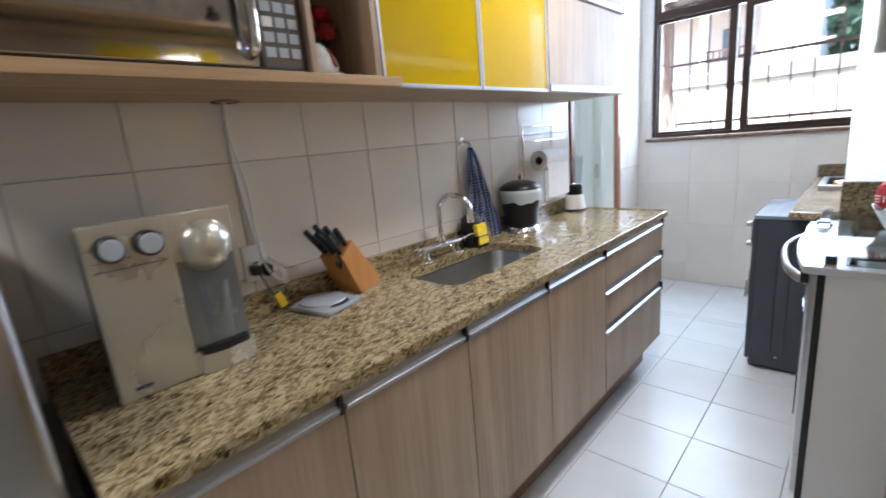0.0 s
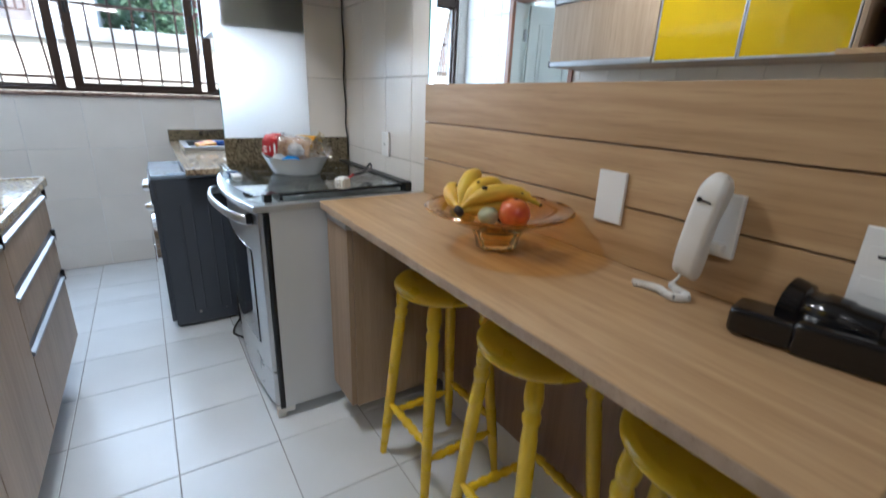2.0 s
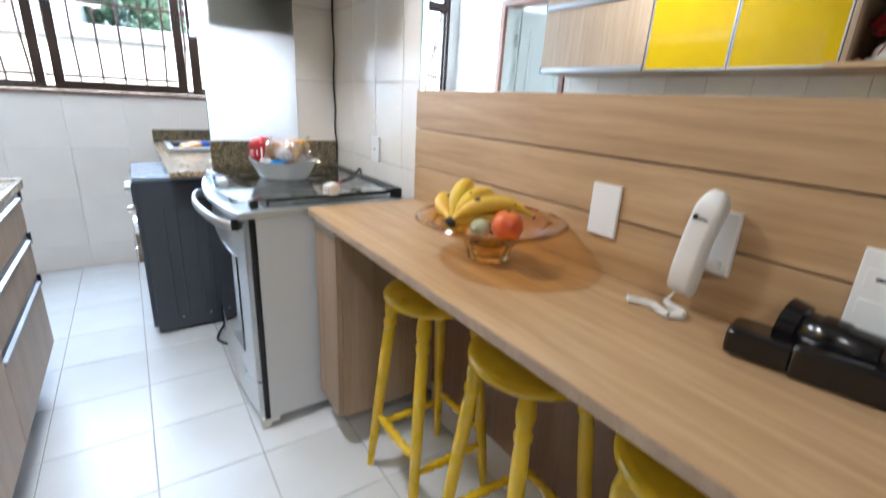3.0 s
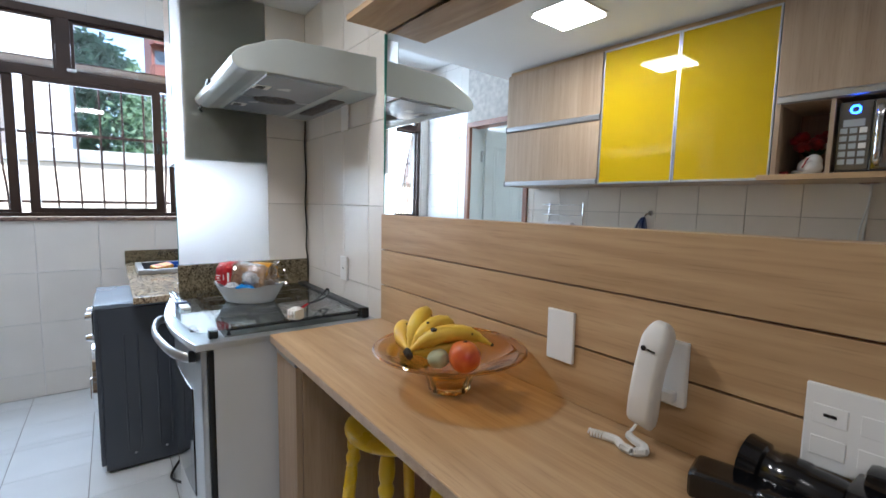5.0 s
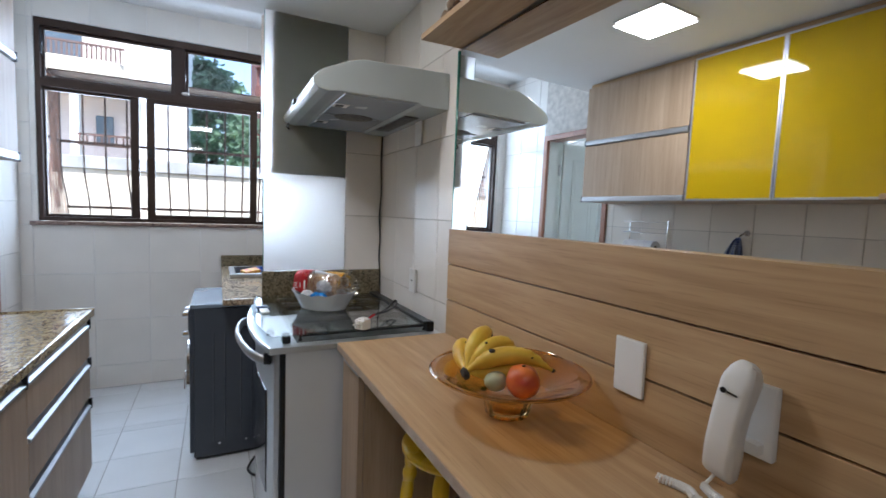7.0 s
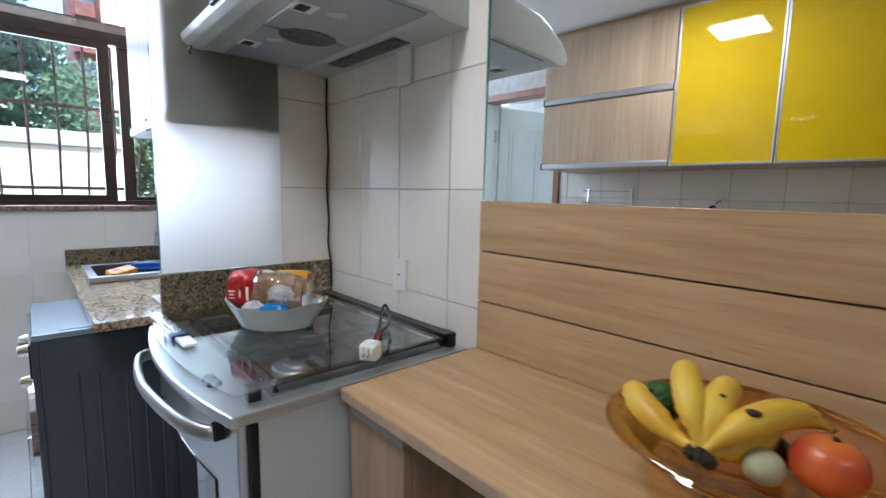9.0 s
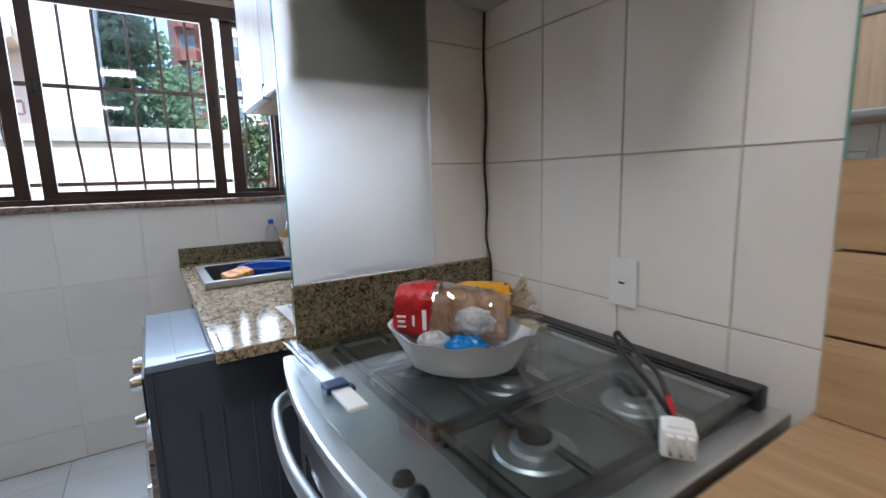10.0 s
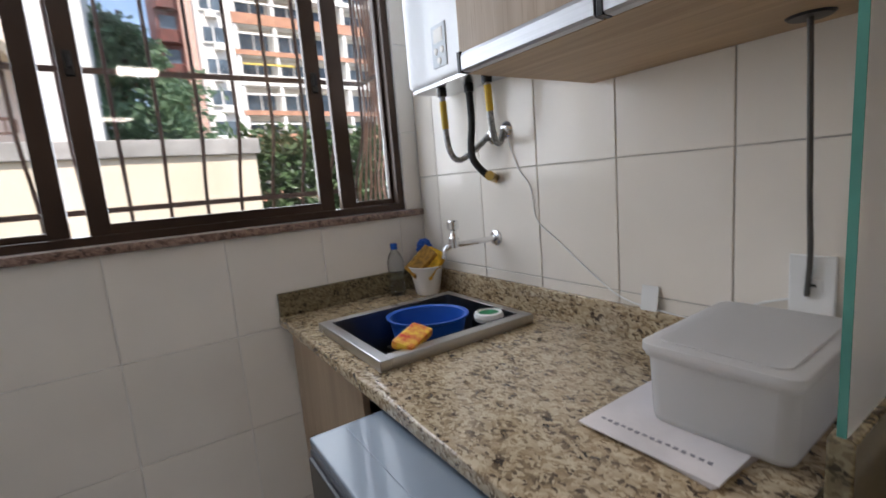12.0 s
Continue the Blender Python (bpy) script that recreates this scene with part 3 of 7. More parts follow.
worktop = thing("worktop", "polished golden-brown speckled granite worktop over the base cabinets", "worktop", (-0.56, 2.73, 0.87))
part("slab", slab_with_hole(XL + 0.002, CF + 0.012, 1.455, 4.0, 0.870, 0.900, rounded(SX0, SX1, SY0, SY1, 0.05)), GRANITE, worktop, smooth=20)
part("front_edge", bm_box(CF - 0.015, CF + 0.0135, 1.454, 4.001, 0.868, 0.9012, 0.005, 3), GRANITE, worktop)
part("backsplash", bm_box(XL, XL + 0.02, 1.455, 4.0, 0.899, 0.972, 0.003), GRANITE, worktop)
part("end_lip", bm_box(XL + 0.01, CF + 0.0145, 3.988, 4.003, 0.869, 0.906, 0.003), GRANITE, worktop)


def sink_basin():
    s = thing("kitchen_sink", "brushed stainless steel sink bowl set under the granite", "sink", ((SX0 + SX1) / 2, (SY0 + SY1) / 2, 0.74))
    bm = bmesh.new()
    prev = None
    for inset, z, r in ((-0.012, 0.869, 0.055), (0.0, 0.866, 0.05), (0.006, 0.78, 0.05), (0.02, 0.755, 0.05), (0.05, 0.748, 0.04), (0.11, 0.744, 0.02)):
        ring = [bm.verts.new((x, y, z)) for x, y in rounded(SX0 + inset, SX1 - inset, SY0 + inset, SY1 - inset, r)]
        if prev:
            for i in range(len(ring)):
                j = (i + 1) % len(ring)
                bm.faces.new((prev[i], prev[j], ring[j], ring[i]))
        prev = ring
    bm.faces.new(prev)
    bmesh.ops.recalc_face_normals(bm, faces=bm.faces)
    part("bowl", bm, STEEL, s, smooth=50)
    part("drain", lathe([(0, 0.7455), (0.02, 0.7455), (0.035, 0.7475), (0.042, 0.7465), (0.044, 0.7445)], 24, ((SX0 + SX1) / 2, 2.80, 0)), CHROME, s)


sink_basin()

# ---- left: wall cabinets ----
UF, UB = -0.505, 1.530


def wall_cabinets():
    flap = thing("lift_door_cabinet", "light oak wall cabinet with two stacked lift-up doors", "cabinet", (-0.68, 3.56, UB), "wall cabinets")
    part("body", bm_box(XL + 0.002, UF - 0.02, 3.182, 3.962, UB, 2.33, 0.001), WOOD_Z, flap)
    for z0, z1 in ((UB, 1.917), (1.924, 2.325)):
        d = part("door", bm_box(UF - 0.018, UF, 3.186, 3.958, z0 + 0.034, z1, 0.0015), WOOD_Z, flap)
        part("grip_rail", prism([(UF - 0.018, z0 + 0.034), (UF + 0.001, z0 + 0.034), (UF + 0.006, z0 + 0.026), (UF + 0.006, z0 + 0.004), (UF - 0.002, z0), (UF - 0.018, z0)], 3.188, 3.952, 0.0006, "y"), ALU, d, "aluminium grip rail")
        part("rail_cap", bm_box(UF - 0.018, UF + 0.0075, 3.952, 3.96, z0 - 0.002, z0 + 0.036, 0.001), BLACK, d)
    yel = thing("yellow_cabinet", "wall cabinet with two glossy yellow glass doors in aluminium frames", "cabinet", (-0.68, 2.73, UB), "wall cabinets")
    part("body", bm_box(XL + 0.002, UF - 0.022, 2.280, 3.178, UB, 2.33, 0.001), WOOD_Z, yel)
    for a, b in ((2.282, 2.726), (2.730, 3.176)):
        d = part("door", bm_box(UF - 0.016, UF - 0.003, a + 0.006, b - 0.006, UB + 0.010, 2.315, 0.001), YELLOW_GLASS, yel, "glossy yellow glass panel")
        part("door_frame", join(bm_box(UF - 0.02, UF, a, a + 0.008, UB, 2.325, 0.001), bm_box(UF - 0.02, UF, b - 0.008, b, UB, 2.325, 0.001), bm_box(UF - 0.0195, UF - 0.0005, a + 0.005, b - 0.005, UB, UB + 0.011, 0.001),
                                bm_box(UF - 0.0195, UF - 0.0005, a + 0.005, b - 0.005, 2.314, 2.325, 0.001)), ALU, d, "slim aluminium frame")
    nic = thing("niche_cabinet", "light oak open niche cabinet with a lift-up door above", "cabinet", (-0.68, 1.7, UB), "wall cabinets")
    y0 = 1.30
    part("shelf_board", bm_box(XL + 0.002, UF + 0.03, y0, 2.322, UB - 0.002, UB + 0.022, 0.0015), WOOD_Y, nic)
    part("side_panel", bm_box(XL + 0.004, UF - 0.001, 2.258, 2.2785, UB + 0.022, 2.33, 0.001), WOOD_Z, nic)
    part("divider", bm_box(XL + 0.004, UF - 0.002, 2.062, 2.078, UB + 0.022, 1.868, 0.001), WOOD_Z, nic)
    part("side_panel", bm_box(XL + 0.004, UF - 0.001, y0, y0 + 0.018, UB + 0.022, 2.33, 0.001), WOOD_Z, nic)
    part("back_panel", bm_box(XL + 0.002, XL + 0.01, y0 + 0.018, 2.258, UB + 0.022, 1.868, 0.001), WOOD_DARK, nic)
    part("body", bm_box(XL + 0.004, UF - 0.022, y0 + 0.018, 2.258, 1.868, 2.33, 0.001), WOOD_Z, nic)
    d = part("door", bm_box(UF - 0.018, UF, y0 + 0.002, 2.276, 1.905, 2.325, 0.0015), WOOD_Z, nic)
    part("grip_rail", prism([(UF - 0.018, 1.904), (UF + 0.001, 1.904), (UF + 0.006, 1.896), (UF + 0.006, 1.874), (UF - 0.002, 1.87), (UF - 0.018, 1.87)], y0 + 0.004, 2.272, 0.0006, "y"), ALU, d, "aluminium grip rail")
    solid("cornice", bm_box(XL + 0.004, UF - 0.03, y0, 3.962, 2.332, 2.358, 0.001), WOOD_Y, "oak filler strip over the wall cabinets", "trim", "structure")


wall_cabinets()

# ---- right: breakfast bar, panelling, mirror, shelf ----
BX, BY0, BY1 = 0.607, 1.572, 3.132
bar = thing("breakfast_bar", "light oak laminate breakfast bar top fixed along the wall", "counter", (0.83, 2.35, 0.87))
part("top", bm_box(BX, XR - 0.002, BY0, BY1, 0.872, 0.900, 0.0025), WOOD_Y, bar)
part("edge_band", bm_box(BX - 0.0012, BX + 0.001, BY0 + 0.003, BY1 - 0.003, 0.8745, 0.8975, 0.0005), WOOD_X, bar, "paler edge band")
# the shade below the bar top is painted into this oak
part("back_panel", bm_box(1.035, XR - 0.004, BY0 + 0.01, 2.93, 0.16, 0.872, 0.001), WOOD_DARK, bar, "oak back panel, under-bar shade put into its dark colour")
cab = thing("narrow_cabinet", "narrow light oak cabinet under the bar beside the stove", "cabinet", (0.84, 3.02, 0.13))
part("body", bm_box(0.65, 1.034, 2.92, 3.128, 0.13, 0.870, 0.001), WOOD_Z, cab)
dr = part("door", bm_box(0.629, 0.649, 2.925, 3.126, 0.135, 0.835, 0.0015), WOOD_Z, cab)
part("grip_rail", bm_box(0.626, 0.649, 2.927, 3.124, 0.837, 0.870, 0.003), ALU, dr, "aluminium grip rail")
solid("baseboard", bm_box(1.045, XR - 0.001, BY0 - 3.0, 2.93, -0.004, 0.155, 0.002), TILE, "white ceramic skirting tile under the bar panel", "baseboard", "structure")

boards = thing("wall_panelling", "three horizontal oak boards with dark shadow gaps behind the bar", "panelling", (1.045, 2.2, 0.9))
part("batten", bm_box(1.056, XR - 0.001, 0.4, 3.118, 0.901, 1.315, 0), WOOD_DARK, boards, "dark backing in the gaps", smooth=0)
for k in range(3):
    part("board", bm_box(1.042, 1.0575, 0.4, 3.124, 0.9015 + 0.1415 * k, 0.9015 + 0.1415 * k + 0.1365, 0.0012), WOOD_Y, boards)
part("top_ledge", bm_box(1.0577, 1.1245, 0.4, 3.120, 1.285, 1.3212, 0.001), WOOD_Y, boards)
mir = thing("wall_mirror", "large frameless wall mirror above the oak boards", "mirror", (1.057, 2.0, 1.325))
lean = Matrix.Translation((1.0545, 3.124, 1.3216)) @ Matrix.Rotation(0.0245, 4, "Z") @ Matrix.Rotation(0.0080, 4, "Y")
part("mirror_glass", turn(bm_box(0, 0.005, -2.72, 0, 0, 0.688, 0), lean), MIRROR, mir, smooth=0)
part("mirror_edge", bm_box(1.0535, 1.0615, 3.1242, 3.1272, 1.326, 2.012, 0.0005), GLASS_EDGE, mir, "polished glass edge")
sh = thing("display_shelf", "long light oak shelf high over the mirror", "shelf", (0.97, 2.0, 2.015))
part("shelf_board", bm_box(0.888, XR - 0.003, 0.4, 3.108, 2.013, 2.033, 0.0015), WOOD_Y, sh)

# glass screen and stone upstand between stove and utility corner
scr = thing("glass_screen", "frosted greenish glass screen standing on a stone upstand", "screen", (0.64, 4.016, 1.05))
part("glass_sheet", bm_box(0.430, 0.848, 4.012, 4.020, 1.052, ZC - 0.002, 0), GREEN_GLASS, scr, smooth=0)
part("glass_edge", bm_box(0.4275, 0.4298, 4.012, 4.020, 1.052, ZC - 0.002, 0), GLASS_EDGE, scr, "green polished glass edge", smooth=0)
up = solid("stone_upstand", bm_box(0.424, XR - 0.002, 4.004, 4.0275, 0.86, 1.050, 0.003), GRANITE2, "dark brown granite upstand behind the stove", "upstand", "structure")

# ---- utility counter ----
UX, UY0, UY1, UZ = 0.243, 4.068, YW - 0.002, 0.900
uc = thing("utility_counter", "polished beige-brown granite counter over the washing machine", "counter", (0.56, 4.8, 0.87))
USX0, USX1, USY0, USY1 = 0.326, 0.772, 4.862, 5.232
part("slab", slab_with_hole(UX, XU - 0.001, UY0, UY1, 0.870, UZ, rounded(USX0, USX1, USY0, USY1, 0.02)), GRANITE3, uc, smooth=20)
part("front_edge", bm_box(UX - 0.0015, UX + 0.022, UY0 - 0.001, UY1, 0.868, 0.9013, 0.006, 3), GRANITE3, uc)
part("end_edge", bm_box(UX, 0.42, UY0 - 0.0015, UY0 + 0.02, 0.868, 0.9011, 0.006, 3), GRANITE3, uc)
part("backsplash", bm_box(XU - 0.02, XU, UY0, UY1 - 0.02, 0.899, 0.985, 0.003), GRANITE3, uc)
part("backsplash", bm_box(UX + 0.002, XU, UY1 - 0.02, UY1, 0.899, 0.985, 0.003), GRANITE2, uc)
ucab = thing("utility_base_cabinet", "light oak cabinet under the utility sink", "cabinet", (0.57, 5.2, 0.15))
part("body", bm_box(0.30, XU - 0.004, 4.92, UY1, 0.15, 0.690, 0.001), WOOD_Z, ucab)
part("side_panel", bm_box(0.30, XU - 0.004, 4.78, 4.798, 0.15, 0.868, 0.001), WOOD_Z, ucab)
part("door", bm_box(0.279, 0.298, 4.925, UY1 - 0.004, 0.16, 0.825, 0.0015), WOOD_Z, ucab)
part("grip_rail", bm_box(0.276, 0.298, 4.927, UY1 - 0.006, 0.828, 0.862, 0.003), ALU, ucab)
part("plinth", bm_box(0.34, XU - 0.004, 4.93, UY1, -0.003, 0.15, 0.001), WOOD_DARK, ucab)

wc = thing("utility_wall_cabinet", "light oak wall cabinet with two doors over the utility counter", "cabinet", (0.68, 4.33, 1.556))
part("body", bm_box(0.486, XU - 0.002, 4.051, 4.66, 1.556, 2.74, 0.001), WOOD_Y, wc)
# sheet added before the oak side, its colour gives the glass its dark look
part("side_panel", bm_box(0.486, 0.8505, 4.0415, 4.0505, 1.556, 2.35, 0.001), SHADE_GREY, wc, "grey-green sheet added to darken the upper glass")
for a, b in ((4.05, 4.318), (4.322, 4.658)):
    d = part("door", bm_box(0.466, 0.484, a, b, 1.594, 2.735, 0.0015), WOOD_Z, wc)
    part("grip_rail", prism([(0.484, 1.594), (0.465, 1.594), (0.460, 1.586), (0.460, 1.560), (0.466, 1.556), (0.484, 1.556)], a + 0.002, b - 0.01, 0.0006, "y"), ALU, d, "aluminium grip rail")
    part("rail_cap", bm_box(0.4585, 0.484, b - 0.01, b, 1.555, 1.596, 0.001), BLACK, d)

# ---- stove ----
def stove():
    s = thing("gas_stove", "stainless and white gas stove with its glass lid closed", "stove", (0.72, 3.555, 0))
    y0, y1 = 3.160, 3.955
    part("body", bm_box(0.432, 1.030, y0, y1, 0.045, 0.868, 0.003), WHITE_ENAMEL, s, "white enamelled side panels")
    part("front_frame", bm_box(0.413, 0.433, y0 - 0.002, y1 + 0.002, 0.045, 0.862, 0.003), BLACK, s, "black front frame")

    def bowed(inset, bow, n=14):
        ys = [y0 - 0.006 + inset + (y1 - y0 + 0.012 - 2 * inset) * k / n for k in range(n + 1)]
        mid, half = (y0 + y1) / 2, (y1 - y0) / 2
        return [(0.376 + inset - bow * (1 - ((y - mid) / half) ** 2), y) for y in ys]

    top = part("hob_top", prism(bowed(0, 0.045) + [(1.04, y1 + 0.006), (1.04, y0 - 0.006)], 0.868, 0.893, 0.006), HOB_STEEL, s, "brushed steel hob top with bowed front")
    part("hob_well", bm_box(0.475, 1.0, y0 + 0.04, y1 - 0.04, 0.890, 0.8955, 0.002), HOB_DARK, top, "dark steel hob well")
    door = part("oven_door", prism(bowed(0.022, 0.03) + [(0.414, y1 - 0.012), (0.414, y0 + 0.012)], 0.215, 0.862, 0.004), STEEL, s, "brushed steel oven door")
    part("oven_window", prism([(x - 0.004, y) for x, y in bowed(0.022, 0.03)][2:-2] + [(0.40, y1 - 0.10), (0.40, y0 + 0.10)], 0.30, 0.70, 0.002), DARK_GLASS, door, "dark oven glass")
    part("warming_drawer", prism(bowed(0.024, 0.028) + [(0.414, y1 - 0.012), (0.414, y0 + 0.012)], 0.055, 0.208, 0.004), STEEL, s)
    hp = [(0.385, y0 + 0.085, 0.832), (0.352, y0 + 0.098, 0.836), (0.316, y0 + 0.18, 0.842), (0.292, (y0 + y1) / 2, 0.846), (0.316, y1 - 0.18, 0.842), (0.352, y1 - 0.098, 0.836), (0.385, y1 - 0.085, 0.832)]
    hb = tube(hp, 0.0105, 12, smooth=5)
    for v in hb.verts:
        v.co.z = 0.842 + (v.co.z - 0.842) * 1.75
    part("handle", hb, ALU, door, "wide bowed satin metal handle")
    for y in (y0 + 0.085, y1 - 0.085):
        part("handle_mount", bm_box(0.366, 0.40, y - 0.012, y + 0.012, 0.812, 0.850, 0.005), BLACK, door)
    for y, x in ((y0 + 0.02, 0.42), (y1 - 0.02, 0.42), (y0 + 0.02, 0.99), (y1 - 0.02, 0.99)):
        part("foot", join(bm_box(x - 0.02, x + 0.05, y - 0.02, y + 0.02, 0.022, 0.047, 0.004), bm_box(x - 0.02, x + 0.015, y - 0.015, y + 0.015, 0.0, 0.03, 0.004)), CREAM_PLASTIC, s, "grey plastic foot")
    for k, (y, r) in enumerate(((3.344, 0.02), (3.384, 0.02))):
        part("knob", lathe([(0, 0.011), (0.010, 0.011), (0.013, 0.009), (0.015, 0.003), (0.017, 0.0)], 20, (0.402, y, 0.893)), BLACK, top, "black control knob")
    for bx, by, r in ((0.60, 3.33, 0.036), (0.62, 3.72, 0.045), (0.85, 3.33, 0.030), (0.86, 3.76, 0.036), (0.73, 3.54, 0.05)):
        b = part("burner", lathe([(r + 0.03, 0), (r + 0.025, 0.004), (r + 0.004, 0.005), (r, 0.010), (r, 0.018), (r - 0.012, 0.021), (0, 0.022)], 28, (bx, by, 0.896)), ALU, top, "aluminium gas burner")
        part("burner_cap", lathe([(r * 0.72, 0.021), (r * 0.74, 0.026), (r * 0.6, 0.029), (0, 0.030)], 24, (bx, by, 0.896)), BLACK, b)
    for g0, g1 in ((y0 + 0.045, 3.42), (3.43, 3.68), (3.69, y1 - 0.045)):
        gm = (g0 + g1) / 2
        rods = [tube([(0.49, g0 + 0.006, 0.897), (0.49, g0 + 0.006, 0.918), (0.985, g0 + 0.006, 0.918), (0.985, g0 + 0.006, 0.897)], 0.0075, 6),
                tube([(0.49, g1 - 0.006, 0.897), (0.49, g1 - 0.006, 0.918), (0.985, g1 - 0.006, 0.918), (0.985, g1 - 0.006, 0.897)], 0.0075, 6)]
        for x in (0.49, 0.735, 0.985):
            rods.append(tube([(x, g0 + 0.006, 0.918), (x, g1 - 0.006, 0.918)], 0.0075, 6))
        for x in (0.60, 0.85):
            rods.append(tube([(x, g0 + 0.006, 0.918), (x, gm - 0.03, 0.920)], 0.007, 6))
            rods.append(tube([(x, g1 - 0.006, 0.918), (x, gm + 0.03, 0.920)], 0.007, 6))
        part("pan_grate", join(*rods), BLACK_MATT, top, "black wire pan grate")
    lid_out = [(x + 0.002, y) for x, y in bowed(0.014, 0.045)] + [(1.005, y1 - 0.03), (1.005, y0 + 0.03)]
    lid = part("glass_lid", prism(lid_out, 0.9265, 0.9315, 0.0015), STOVE_GLASS, s, "closed tinted glass lid", smooth=20)
    part("lid_stop", bm_box(0.425, 0.455, y0 + 0.035, y0 + 0.075, 0.893, 0.9268, 0.006), BLACK, lid)
    part("lid_back_rail", bm_box(0.972, 1.010, y0 + 0.028, y1 - 0.028, 0.9318, 0.9380, 0.003, 3), BLACK, lid, "dark plastic rail along the back of the lid")
    part("lid_hinge", bm_box(0.99, 1.02, y0 + 0.025, y0 + 0.075, 0.893, 0.936, 0.005), BLACK, lid)
    part("lid_hinge", bm_box(0.99, 1.02, y1 - 0.075, y1 - 0.025, 0.893, 0.936, 0.005), BLACK, lid)


stove()
cable = solid("stove_gas_hose", tube([(0.42, 3.985, 0.40), (0.40, 3.985, 0.22), (0.40, 3.97, 0.10), (0.42, 3.90, 0.03), (0.45, 3.5, 0.012)], 0.007, 8, smooth=6), BLACK_MATT, "black flexible hose hanging beside the stove", "hose")


def lid_utensil():
    """Clear wrapped strip with a dark clip and a white tag, lying on the front of the lid."""
    u = thing("wrapped_utensil", "clear wrapped kitchen utensil with dark blue clip on the stove lid", "utensil", (0.385, 3.72, 0.932))
    m = Matrix.Translation((0.388, 3.925, 0.9322)) @ Matrix.Rotation(0.02, 4, "Z")
    part("sleeve", turn(join(bm_box(-0.016, 0.018, -0.29, 0.0, 0.0, 0.010, 0.003), bm_box(-0.004, 0.002, -0.285, -0.005, 0.010, 0.016, 0.002)), m), CLEAR_SOLID, u)
    part("blade", turn(bm_box(-0.010, 0.012, -0.28, -0.01, 0.003, 0.006, 0.001), m), CHROME, u, "bright metal blade inside the sleeve")
    part("clip", turn(join(bm_box(-0.022, 0.022, -0.312, -0.275, 0.0, 0.015, 0.004), bm_box(-0.006, 0.03, -0.32, -0.30, 0.0, 0.010, 0.003)), m), material("dark_blue_clip", (0.02, 0.045, 0.12), 0.4, vary=0.1), u)
    part("tag", turn(bm_box(-0.014, 0.020, -0.395, -0.305, 0.002, 0.010, 0.002), m), WHITE_PLASTIC, u, "white end tag")


lid_utensil()


# ---- bread dish on the lid ----
def turned_band(rx, ry, rz, width):
    """A creased band that lies over the top of a loaf."""
    b = bmesh.new()
    rows = []
    for i in range(7):
        u = -1 + 2 * i / 6
        row = []
        for k in range(25):
            a = math.radians(-10 + 200 * k / 24)
            w = 1 + 0.07 * noise.noise(Vector((u * 2, a * 2.5, 3))) + 0.03 * math.sin(14 * a + 3 * u)
            x = u * width + 0.012 * noise.noise(Vector((a * 2, u, 7)))
            s = math.sqrt(max(0.1, 1 - (x / rx) ** 2))
            row.append(b.verts.new((x, ry * s * w * math.cos(a), rz * s * w * math.sin(a))))
        rows.append(row)
    for i in range(6):
        for k in range(24):
            b.faces.new((rows[i][k], rows[i][k + 1], rows[i + 1][k + 1], rows[i + 1][k]))
    return b


